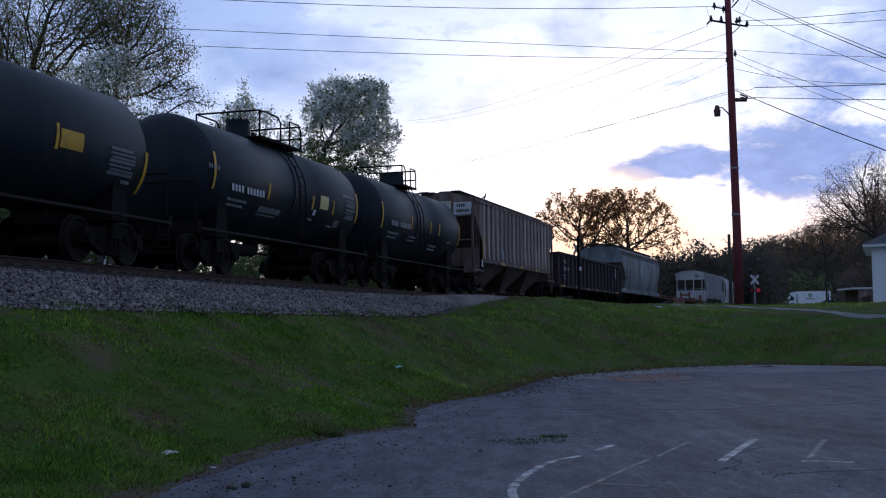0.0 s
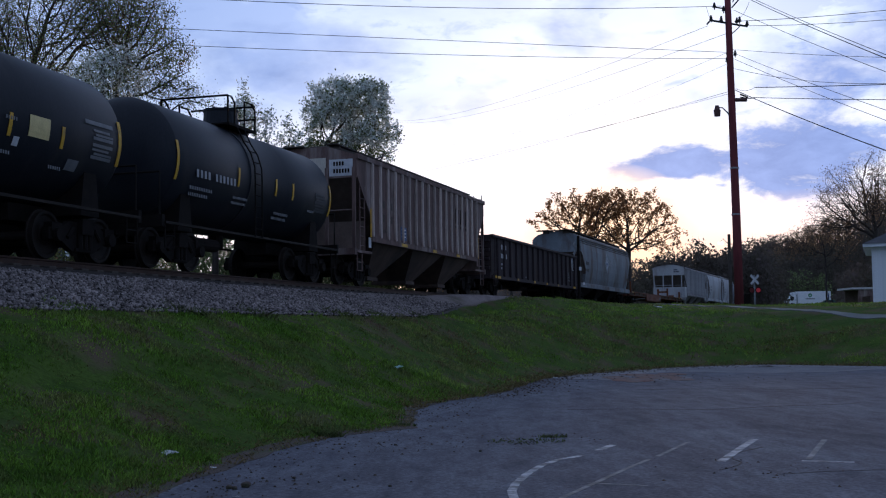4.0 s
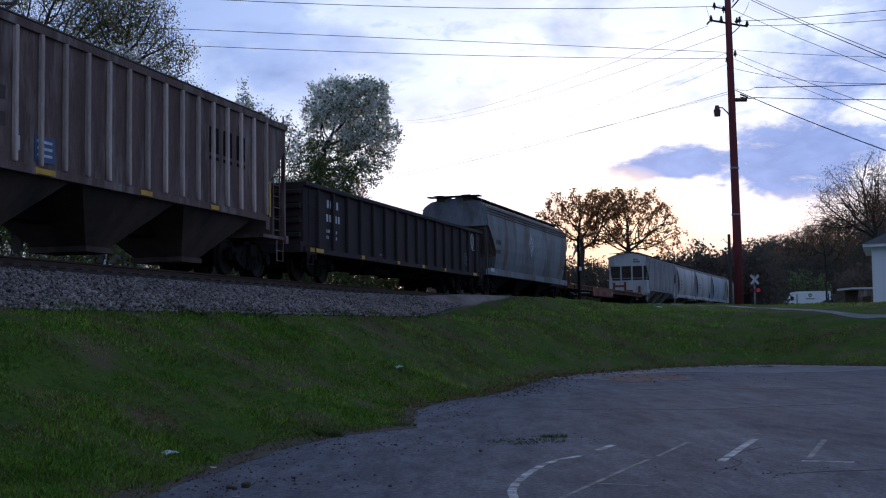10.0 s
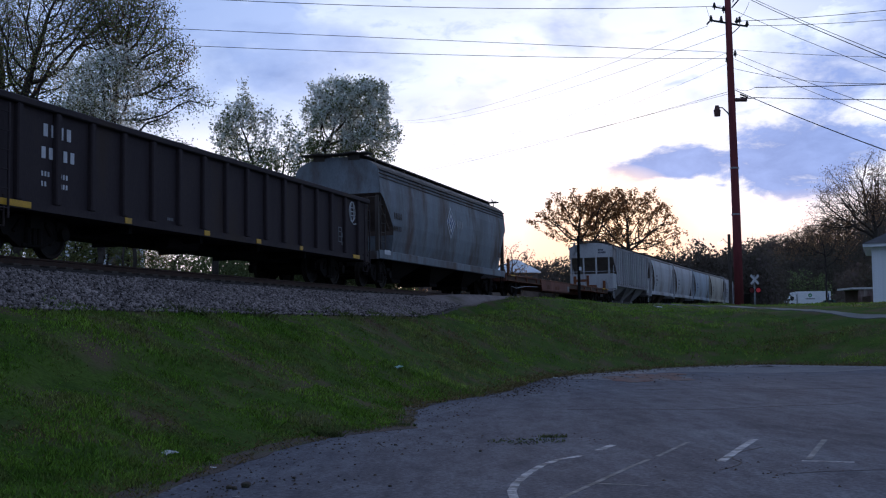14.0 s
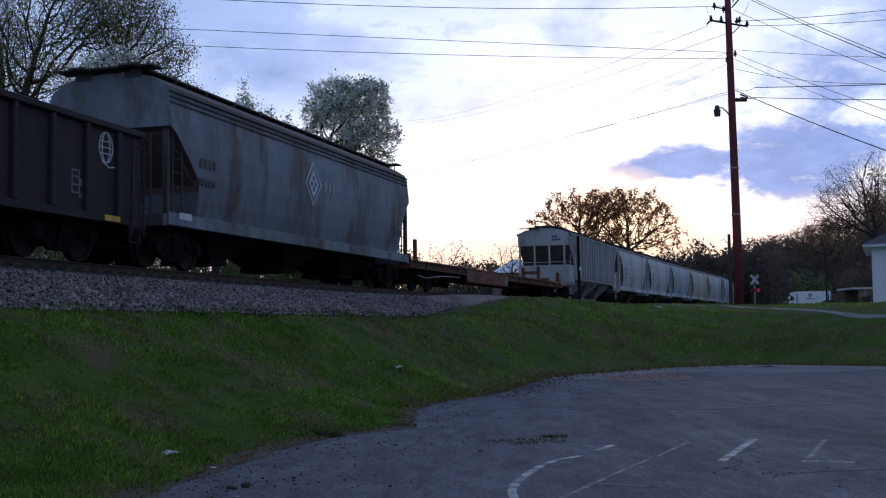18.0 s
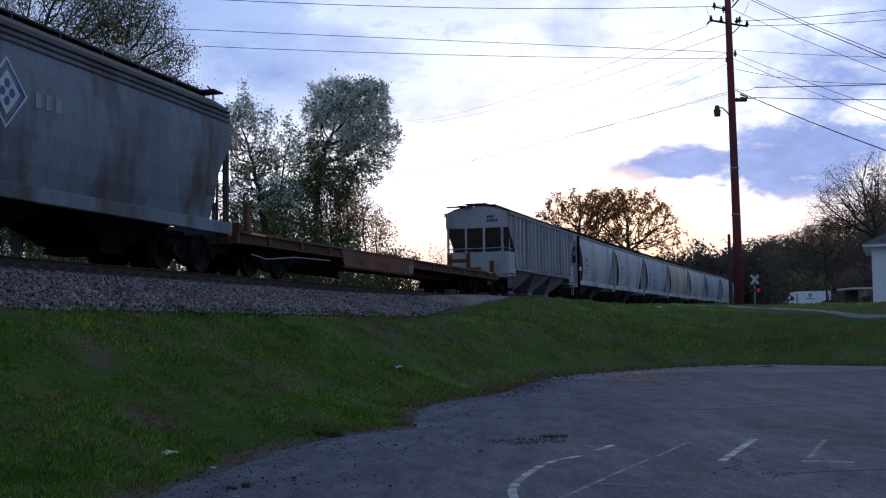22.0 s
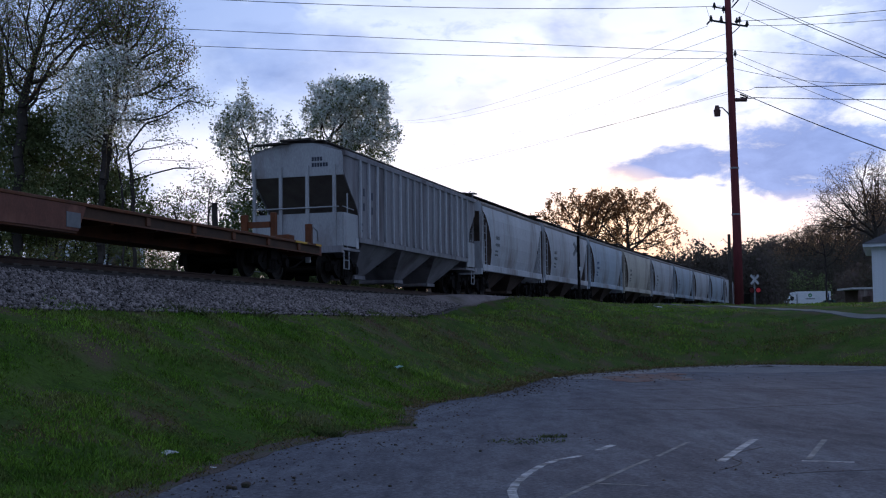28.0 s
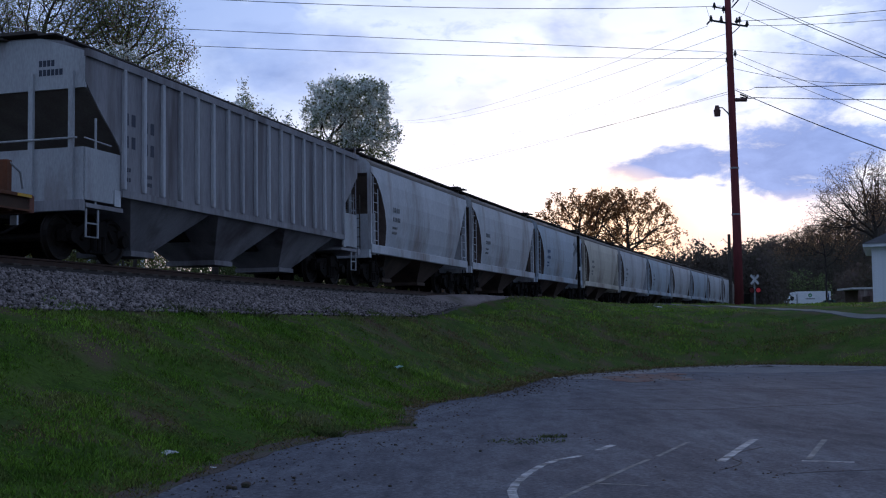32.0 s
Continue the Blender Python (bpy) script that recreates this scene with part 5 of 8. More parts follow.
# ---- the black gondola ----
def gondola(S0, half_c, half, top, sill):
    car = thing("gondola_car", track_pose(S0), "black ribbed steel gondola car with white marks and yellow tags", "gondola car", "cars of the freight train")
    CARS.append((car, S0))
    X = 1.50
    for sx in (-1, 1):
        bm = boxes((*sorted((sx * (X - 0.04), sx * X)), -half, half, sill, top - 0.1))
        part("side_sheet", bm, M_GON, car)
        part("top_chord", boxes((*sorted((sx * (X - 0.07), sx * (X + 0.11))), -half, half, top - 0.13, top), bevel=0.02), M_GON, car)
        part("side_sill", boxes((*sorted((sx * (X - 0.05), sx * (X + 0.08))), -half, half, sill - 0.09, sill + 0.05)), M_GON, car)
    bm = boxes((-0.02, 0.10, -0.075, 0.075, sill + 0.05, top - 0.13), bevel=0.025)
    post = part("side_post", bm, M_GON, car)
    ys = [-half + 0.95 + i * (2 * half - 1.9) / 15 for i in range(16)]
    post.matrix_basis = pose(X, ys[0], 0)
    for y in ys[1:]:
        link_mesh("side_post", post.data, car, m=pose(X, y, 0))
    for y in ys:
        link_mesh("side_post", post.data, car, m=pose(-X, y, 0, 0, 0, 180))
    for sg in (-1, 1):
        e = sg * half
        part("end_sheet", boxes((-X, X, *sorted((e - sg * 0.06, e - sg * 0.002)), sill, top - 0.02)), M_GON, car)
        for z in (1.15, 1.55, 1.95, 2.35):
            part("end_rib", boxes((-X + 0.05, X - 0.05, *sorted((e, e + sg * 0.11)), z, z + 0.13), bevel=0.02), M_GON, car)
        part("end_sill", boxes((-X, X, *sorted((e, e + sg * 0.16)), 0.74, 1.02)), M_GON, car)
        part("centre_sill", boxes((-0.3, 0.3, *sorted((e - sg * 2.0, sg * (half_c - 0.5))), 0.70, 0.95)), M_UNDER, car)
        ladder(car, X + 0.13, e - sg * 0.35, 0.55, top - 0.2, 0.45, 6, M_GON)
        bm = bmesh.new()
        for z in (1.3, 1.7, 2.1):
            gr = bmesh.new()
            tube(gr, [(1.0, e + sg * 0.2, z), (1.44, e + sg * 0.2, z)], 0.018, 6)
            part("grab_rail", gr, M_UNDER, car)
        tube(bm, [(0.5, e + sg * 0.22, 1.0), (0.5, e + sg * 0.22, 1.9)], 0.025, 6)
        disc(bm, (0.5, e + sg * 0.24, 1.9), "y", 0.24, 0.04, 16)
        part("brake_gear", bm, M_UNDER, car)
        stirrup(car, X + 0.06, e - sg * 0.35, M_GON)
    part("floor", boxes((-X + 0.05, X - 0.05, -half + 0.07, half - 0.07, sill - 0.05, sill + 0.05)), M_GON, car)
    part("centre_sill", boxes((-0.32, 0.32, -half + 2.2, half - 2.2, 0.55, sill - 0.05)), M_UNDER, car)
    for y in (-4.5, -1.5, 1.5, 4.5):
        part("cross_bearer", boxes((-X + 0.1, X - 0.1, y - 0.06, y + 0.06, 0.6, sill - 0.06)), M_UNDER, car)
    bm = bmesh.new()
    tube(bm, [(0.8, -2.2, 0.62), (0.8, -0.8, 0.62)], 0.18, 12)
    part("air_tank", bm, M_UNDER, car)
    trucks(car, (-half + 2.05, half - 2.05))
    couplers(car, half_c, inner=0.9)
    for y0, y1 in ((-8.95, -8.0), (-5.0, -4.75), (-1.7, -1.45), (1.0, 1.25), (3.7, 3.9), (7.75, 8.3)):
        patch("reflector", car, X + 0.082, y0, y1, sill - 0.07, sill + 0.04, M_YELLOW, "yellow reflector")
    marks("lettering", [(-7.55, 2.12, 0.28, 4), (-7.6, 1.72, 0.26, 5), (-7.6, 1.40, 0.11, 3), (-7.05, 1.40, 0.11, 3), (-7.6, 1.22, 0.11, 2), (-7.05, 1.22, 0.11, 3)], M_WHITE, car, X + 0.002)
    marks("lettering", [(7.0, 1.35, 0.18, 2), (7.0, 1.12, 0.12, 3), (-3.2, 0.98, 0.08, 4)], M_FAINT, car, X + 0.002)
    bm = bmesh.new()
    yc, zc = 7.9, 2.2
    for rr in (0.30, 0.17):
        for k in range(20):
            a, b = k * 0.314, (k + 1) * 0.314
            tube(bm, [(X + 0.01, yc + rr * 0.8 * math.cos(a), zc + 0.3 * math.sin(a)), (X + 0.01, yc + rr * 0.8 * math.cos(b), zc + 0.3 * math.sin(b))], 0.014, 4)
    for z in (-0.12, 0.0, 0.12):
        tube(bm, [(X + 0.01, yc - 0.22, zc + z), (X + 0.01, yc + 0.22, zc + z)], 0.012, 4)
    tube(bm, [(X + 0.01, yc - 0.15, zc - 0.28), (X + 0.01, yc + 0.1, zc - 0.38), (X + 0.01, yc + 0.45, zc - 0.33)], 0.016, 4)
    part("emblem", bm, M_WHITE, car, "white painted globe emblem")
    bm = bmesh.new()
    for y0 in (6.75, 6.98):
        box(bm, X + 0.002, X + 0.008, y0, y0 + 0.03, 1.2, 1.65)
    for z0 in (1.2, 1.35, 1.5, 1.62):
        box(bm, X + 0.002, X + 0.008, 6.78, 6.98, z0, z0 + 0.03)
    part("stencil_panel", bm, M_FAINT, car)
    return car


gondola(55.55, 9.85, 9.25, 2.70, 0.84)


# ---- round-sided covered hoppers ----
def round_hopper(S0, half_c, half, eave, sill, label, material, bay_count, big=False, panel=False, band=None, recess_depth=1.55):
    car = thing("covered_hopper", track_pose(S0), label, "hopper car", "cars of the freight train")
    CARS.append((car, S0))
    # cross-section from the sill up over the roof, sides gently bowed
    right = [(1.36, sill), (1.46, sill + 0.45), (1.53, sill + 1.0), (1.55, sill + 1.55), (1.53, sill + 2.1), (1.46, eave - 0.12), (1.40, eave), (1.10, eave + 0.20), (0.6, eave + 0.31), (0.0, eave + 0.34)]
    bm = bmesh.new()
    inset = half - recess_depth
    ends = [(0.0, 3.05), (0.25, 2.92), (0.8, 2.42), (1.25, 2.02), (1.36, 1.75), (recess_depth, sill)] if big else [(0.0, 3.62), (0.35, 3.45), (0.75, 3.0), (1.1, 2.45), (1.35, 1.95), (recess_depth, sill)]
    back = [(0.0, 3.0), (0.25, 2.82), (0.5, 2.55), (0.7, 2.25), (0.78, 1.9), (0.84, sill)] if big else ends
    stations = [(-half + e, z) for e, z in ends] + [(half - e, z) for e, z in back[::-1]]
    rings = []
    zs = [p[1] for p in right]
    xs = [p[0] for p in right]
    for y, zb in stations:
        ring = []
        for x, z in right:
            z2 = max(z, zb)
            x2 = float(np.interp(z2, zs, xs))
            ring.append((x2, y, z2))
        rings.append(ring + [(-x, yy, z) for x, yy, z in ring[::-1][1:]])
    loft(bm, rings)
    bmesh.ops.recalc_face_normals(bm, faces=bm.faces)
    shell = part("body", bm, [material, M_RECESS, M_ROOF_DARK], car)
    # recess shade put into the colour: overhanging end faces turn dark brown
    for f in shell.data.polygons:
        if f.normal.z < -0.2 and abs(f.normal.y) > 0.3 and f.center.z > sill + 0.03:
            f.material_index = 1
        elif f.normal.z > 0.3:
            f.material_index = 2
    for sg in (-1, 1):
        e = sg * half
        bm = bmesh.new()
        x = 1.36
        zt_ = 2.93 if big else 3.58
        loft(bm, [[(-x, e - sg * 0.12, zt_), (x, e - sg * 0.12, zt_), (x, e - sg * 0.2, zt_ + 0.04), (-x, e - sg * 0.2, zt_ + 0.04)],
                  [(-x, e - sg * 2.3, sill - 0.1), (x, e - sg * 2.3, sill - 0.1), (x, e - sg * 2.4, sill), (-x, e - sg * 2.4, sill)]])
        bmesh.ops.recalc_face_normals(bm, faces=bm.faces)
        # same dark brown, so the sloped sheet reads as shaded
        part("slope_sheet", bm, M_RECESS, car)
        part("end_sill", boxes((-1.45, 1.45, *sorted((e - sg * 0.02, e + sg * 0.16)), 0.88, 1.14)), material, car)
        part("centre_sill", boxes((-0.3, 0.3, *sorted((e - sg * 2.6, sg * (half_c - 0.5))), 0.70, 1.0)), M_UNDER, car)
        for x in (1.40, -1.40):
            part("end_post", boxes((x - 0.06, x + 0.06, *sorted((e + sg * 0.0, e - sg * 0.10)), 1.1, 2.98 if big else 3.66)), M_ROOF_DARK if big else material, car)
        if panel:
            part("end_sheet", boxes((-1.40, 1.40, *sorted((e - sg * 0.55, e - sg * 0.50)), 1.0, 2.35)), material, car)
        ladder(car, 1.46, e - sg * 0.42, 1.0, eave - 0.2, 0.42, 9, material if not big else M_ROOF_DARK)
        ladder(car, 0.9, e + sg * 0.10, 1.1, 2.9, 0.42, 6, M_ROOF_DARK, "x")
        stirrup(car, 1.42, e - sg * 0.3, M_UNDER)
        if big and sg < 0:
            continue
        bm = bmesh.new()
        tube(bm, [(0.95, e - sg * 0.1, eave + 0.55), (0.95, e + sg * 0.18, eave + 0.45), (0.95, e + sg * 0.2, eave - 0.2), (0.95, e + sg * 0.2, 1.1)], 0.02, 6)
        part("grab_rail", bm, M_ROOF_DARK, car)
    for sx in (-1, 1):
        part("side_sill", boxes((*sorted((sx * 1.36, sx * 1.50)), -half, half, sill - 0.22, sill + 0.06), bevel=0.015), material, car)
        if band is not None:
            for z in (eave - 0.36, eave - 0.24, eave - 0.12):
                part("side_band", boxes((*sorted((sx * 1.45, sx * 1.515)), -half + 0.05, half - 0.05, z - 0.022, z + 0.022), bevel=0.008), band, car)
    for x in (-0.62, 0.62):
        part("running_board", boxes((x - 0.2, x + 0.2, -half - 0.3, half + 0.3, eave + 0.42, eave + 0.46)), M_ROOF_DARK, car)
    bm = bmesh.new()
    k = int(2 * half / 1.4)
    for i in range(k + 1):
        y = -half + i * 2 * half / k
        for x in (-0.62, 0.62):
            box(bm, x - 0.2, x + 0.2, y - 0.02, y + 0.02, eave + 0.22, eave + 0.42)
    part("board_bracket", bm, M_ROOF_DARK, car)["kind"] = "stuff"
    bm = bmesh.new()
    for i in range(5 if not big else 8):
        y = -half + 1.2 + i * (2 * half - 2.4) / (4 if not big else 7)
        disc(bm, (0, y, eave + 0.40), "z", 0.32, 0.16, 14)
    part("roof_hatch", bm, M_ROOF_DARK, car)
    for y in (-half + 0.02, half - 0.02):
        part("end_walkway", boxes((-1.2, 1.2, y - 0.25, y + 0.25, eave + 0.40, eave + 0.44)), M_ROOF_DARK, car)
    inset = min(inset, half - 1.5)
    n = bay_count
    w = (2 * inset - 0.3) / n
    # bays coloured dark or black for the shade below the sill
    bays(car, [-inset + 0.15 + w * (i + 0.5) for i in range(n)], sill + 0.02, w * 0.46, 0.40, 1.30, M_UNDER if big else M_BAY)
    trucks(car, (-half + 1.1, half - 1.1))
    couplers(car, half_c, inner=0.8)
    return car


acf = round_hopper(74.12, 8.6, 8.17, 3.95, 1.12, "weathered blue-grey round-sided hopper with a diamond emblem", M_ACF, 3, True, False, M_ACF_BAND, 1.45)


def on_side(z, sill, eave):
    zs, xs = (sill, sill + 0.45, sill + 1.0, sill + 1.55, sill + 2.1, eave - 0.12), (1.36, 1.46, 1.53, 1.55, 1.53, 1.46)
    return float(np.interp(z, zs, xs)) + 0.004


marks("lettering", [(-6.9, 2.30, 0.26, 4), (-6.9, 1.9, 0.2, 5)], M_ACF_BAND, acf, 0, lambda z: on_side(z, 1.12, 3.95))
bm = bmesh.new()
yc, zc, hw, hh = -0.37, 2.68, 0.56, 0.62


def lozenge(k):
    return [(yc, zc - hh * k), (yc + hw * k, zc), (yc, zc + hh * k), (yc - hw * k, zc)]


def plate(bm, q, low, high):
    loft(bm, [[(on_side(z, 1.12, 3.95) + low, y, z) for y, z in q], [(on_side(z, 1.12, 3.95) + high, y, z) for y, z in q]])


def border(bm, k0, k1):
    a, b = lozenge(k0), lozenge(k1)
    for i in range(4):
        j = (i + 1) % 4
        plate(bm, [a[i], a[j], b[j], b[i]], 0.0, 0.008)


border(bm, 1.0, 0.90)
plate(bm, lozenge(0.62), 0.0, 0.008)
bmesh.ops.recalc_face_normals(bm, faces=bm.faces)
part("emblem", bm, M_WHITE, acf, "white diamond emblem")
bm = bmesh.new()
plate(bm, lozenge(0.97), -0.003, 0.002)
for a in range(4):
    cy, cz = yc + 0.13 * math.cos(a * 1.57), zc + 0.15 * math.sin(a * 1.57)
    plate(bm, [(cy + 0.075 * math.cos(k * 1.047), cz + 0.085 * math.sin(k * 1.047)) for k in range(6)], 0.004, 0.012)
bmesh.ops.recalc_face_normals(bm, faces=bm.faces)
part("emblem_field", bm, M_BLUE, acf, "blue field of the emblem")
marks("lettering", [(0.42, 2.56, 0.36, 3)], M_PALE, acf, 0, lambda z: on_side(z, 1.12, 3.95))
patch("end_tag", acf, 1.505, -7.75, -7.2, 1.05, 1.20, M_WHITE, "white plate on the sill")
patch("side_plate", acf, 1.50, 6.95, 7.35, 1.75, 2.15, M_RECESS, "dark stencil square")

CF_LOOKS = [(M_CF, "off-white"), (M_CF, "off-white"), (M_CF_BLUE, "pale blue-white"), (M_CF_CREAM, "cream"), (M_CF, "off-white"), (M_CF_BLUE, "pale blue-white"), (M_CF, "off-white"), (M_CF_BLUE, "pale blue-white"), (M_CF, "off-white"), (M_CF, "off-white"), (M_CF_CREAM, "cream"), (M_CF, "off-white")]
for i, (mm, word) in enumerate(CF_LOOKS):
    c = round_hopper(125.3 + 11.85 * (i + 0.5), 5.925, 5.5, 3.96, 1.26, word + " round-sided two-bay hopper car", mm, 2, False, i in (0, 3, 4))
    if i < 6:
        marks("lettering", [(-3.6, 2.5, 0.20, 4), (-3.6, 2.2, 0.18, 5), (-3.6, 1.95, 0.10, 6), (-3.6, 1.78, 0.10, 6)], M_FAINT if i != 2 else M_BLUE, c, 0, lambda z: on_side(z, 1.26, 3.96))


# ---- the orange flat car ----
def flat_car(S0, half_c, half):
    car = thing("flat_car", track_pose(S0), "faded orange steel flat car with deep middle sill and end stakes", "flat car", "cars of the freight train")
    CARS.append((car, S0))
    X, top = 1.40, 1.02
    part("deck", boxes((-X + 0.04, X - 0.04, -half, half, top - 0.07, top)), M_DECK, car, "worn brown plank deck")
    for sx in (-1, 1):
        part("deck_edge", boxes((*sorted((sx * (X - 0.02), sx * (X + 0.07))), -half, half, top - 0.035, top + 0.03), bevel=0.010), M_FLAT, car, "scuffed orange top flange")
        # web coloured dark for the shade below the orange flange
        part("side_channel", boxes((*sorted((sx * (X - 0.04), sx * X)), -half, half, top - 0.24, top - 0.035)), M_DECK, car)
        part("side_flange", boxes((*sorted((sx * (X - 0.02), sx * (X + 0.05))), -half, half, top - 0.27, top - 0.24)), M_FLAT, car)
        bm = bmesh.new()
        prism(bm, [(-6.15, top - 0.04), (-5.9, 0.50), (0.45, 0.50), (0.70, top - 0.04)], *sorted((sx * (X + 0.002), sx * (X + 0.055))))
        bmesh.ops.recalc_face_normals(bm, faces=bm.faces)
        part("side_girder", bm, M_FLAT_SIDE, car, "sun-bleached orange side girder")
        part("side_girder_flange", boxes((*sorted((sx * (X - 0.1), sx * (X + 0.03))), -5.9, 0.45, 0.46, 0.50)), M_FLAT, car)
    part("centre_sill", boxes((-0.35, 0.35, -half + 0.6, half - 0.6, 0.58, top - 0.07)), M_FLAT, car)
    part("girder_plate", boxes((X + 0.058, X + 0.068, 0.05, 0.50, 0.56, 0.84)), M_FAINT, car, "grey stencil plate")
    marks("lettering", [(-4.9, 0.60, 0.20, 4), (-2.9, 0.60, 0.20, 6)], M_FLAT, car, X + 0.057)
    n = 15
    for i in range(n):
        y = -half + 0.5 + i * (2 * half - 1.0) / (n - 1)
        part("cross_bearer", boxes((-X + 0.02, X - 0.02, y - 0.06, y + 0.06, 0.72, top - 0.07)), M_FLAT, car)
    for y in [-half + 1.6 + i * (2 * half - 3.2) / 11 for i in range(12) if not 0.24 < i / 11 < 0.55]:
        part("stake_pocket", boxes((X + 0.004, X + 0.055, y - 0.08, y + 0.08, 0.80, top - 0.04), bevel=0.01), M_FLAT, car)
    # stakes and the low end frames
    for x, y, z, w in ((X - 0.05, -half + 0.45, 1.80, 0.055), (X - 0.30, -half + 0.40, 1.30, 0.09), (-X + 0.1, -half + 0.5, 1.75, 0.08), (-0.65, half - 0.62, 1.93, 0.09), (0.20, half - 0.50, 1.98, 0.08), (X - 0.08, half - 0.60, 1.60, 0.09)):
        part("stake", boxes((x - w, x + w, y - 0.08, y + 0.08, top + 0.03, z), bevel=0.015), M_FLAT, car, "faded orange steel stake")
    part("end_bar", boxes((-0.55, 0.12, half - 0.62, half - 0.52, 1.55, 1.72)), M_FLAT, car)
    part("end_bar", boxes((-0.55, 0.12, half - 0.60, half - 0.54, 1.20, 1.26)), M_FLAT, car)
    part("end_box", boxes((0.34, 0.78, half - 0.75, half - 0.35, top, 1.32), bevel=0.02), M_FLAT, car)
    for y0, y1 in ((-half + 0.45, -half + 1.25), (half - 1.9, half - 1.1), (half - 0.45, half - 0.05)):
        part("edge_paint", boxes((X + 0.072, X + 0.078, y0, y1, top - 0.03, top + 0.025)), M_YELLOW, car, "worn yellow edge paint")
    bm = bmesh.new()
    tube(bm, [(X - 0.02, half - 0.60, 1.58), (X + 0.10, half - 0.42, 1.40), (X + 0.08, half - 0.32, 1.12)], 0.02, 6)
    part("brake_lever", bm, M_GALV, car)
    bm = bmesh.new()
    tube(bm, [(X + 0.09, -half + 0.4, 0.50), (X + 0.12, -half + 1.2, 0.42), (X + 0.12, -half + 3.0, 0.56), (X + 0.1, -half + 5.4, 0.60)], 0.015, 6)
    part("brake_rod", bm, M_GALV, car)
    part("end_sill", boxes((-X, X, half - 0.06, half + 0.14, 0.74, top + 0.02)), M_FLAT_SIDE, car)
    part("end_sill", boxes((-X, X, -half - 0.14, -half + 0.06, 0.74, top + 0.02)), M_FLAT_SIDE, car)
    part("end_light", boxes((X - 0.5, X - 0.36, half + 0.15, half + 0.2, 0.55, 0.72)), M_WHITE, car, "white reflector plate")
    trucks(car, (-half + 2.6, half - 2.6))
    couplers(car, half_c, inner=0.6)
    return car


flat_car(95.75, 13.1, 12.6)


def motions():
    """The whole train rolls by at an even pace towards the camera; its wheels turn with it."""
    def s_at(t):
        return -SPEED * t + 0.0002 * ((t - 16.0) ** 2 - 256.0)

    times = [0.5 * i for i in range(65)]
    for car, S0 in CARS:
        walk(car, [(t, track_pose(S0 + s_at(t))) for t in times])
    fast = [0.2 * i for i in range(161)]
    for w in WHEELS:
        if w.parent.parent in NEAR_CARS:
            y = w.location.y
            walk(w, [(t, Matrix.Translation((0, y, WHEEL_R)) @ Matrix.Rotation(-s_at(t) / WHEEL_R, 4, "X")) for t in fast])


NEAR_CARS = [c for c, s in CARS if s < 150]

# ---- trees ----
class Growth:
    """Limbs that grow from a stem towards open room inside the crown's shape, as a tree's do."""

    def __init__(self, seed):
        self.rng = np.random.default_rng(seed)

    def room(self, blobs, count, hollow):
        """Points spread through the crown, each blob an ellipsoid (x, y, z, radius, half height)."""
        vol = np.array([b[3] ** 2 * b[4] for b in blobs])
        out = []
        for b, share in zip(blobs, vol / vol.sum()):
            n = max(8, int(count * share))
            d = self.rng.normal(0, 1, (n, 3))
            d /= np.linalg.norm(d, axis=1)[:, None]
            # uneven lobes, so that the outline is ragged
            lobe = 1 + 0.10 * np.sin(5 * d[:, 0] + 7 * d[:, 2] + b[0]) + 0.10 * np.sin(9 * d[:, 2] - 6 * d[:, 0] + b[2])
            r = self.rng.random(n) ** hollow * lobe
            out.append(np.array(b[:3]) + d * r[:, None] * np.array([b[3], b[3], b[4]]))
        return np.concatenate(out)

    def grow(self, stem, points, step, reach, kill, pull):
        pos, par = [np.array(stem[0], float)], [-1]
        for a, b in zip(stem, stem[1:]):
            a, b = np.array(a, float), np.array(b, float)
            m = max(1, int(np.linalg.norm(b - a) / step))
            for k in range(m):
                pos.append(a + (b - a) * (k + 1) / m + self.rng.normal(0, 0.035, 3))
                par.append(len(pos) - 2)
        P = points
        live = np.ones(len(P), bool)
        near = np.full(len(P), 1e9)
        who = np.zeros(len(P), int)
        done = 0
        used = {}
        for _ in range(160):
            for i in range(done, len(pos)):
                d = np.linalg.norm(P - pos[i], axis=1)
                m = d < near
                near[m], who[m] = d[m], i
            done = len(pos)
            live &= near > kill
            act = live & (near < reach)
            if not act.any():
                act = live & (near < 3 * reach)
                if not act.any():
                    break
            added = 0
            for i in np.unique(who[act]):
                v = P[act & (who == i)] - pos[i]
                v = (v / np.linalg.norm(v, axis=1)[:, None]).mean(0)
                v = v / (np.linalg.norm(v) + 1e-6)
                if par[i] >= 0:
                    w = pos[i] - pos[par[i]]
                    v = v + 0.45 * w / (np.linalg.norm(w) + 1e-6)
                v = v + self.rng.normal(0, 0.16, 3) + np.array(pull)
                v = v / np.linalg.norm(v) * step
                if used.get(i, 0) > 3:
                    live[act & (who == i)] = False
                    continue
                used[i] = used.get(i, 0) + 1
                pos.append(pos[i] + v)
                par.append(i)
                added += 1
            if not added or len(pos) > 5200:
                break
        return np.array(pos), np.array(par)


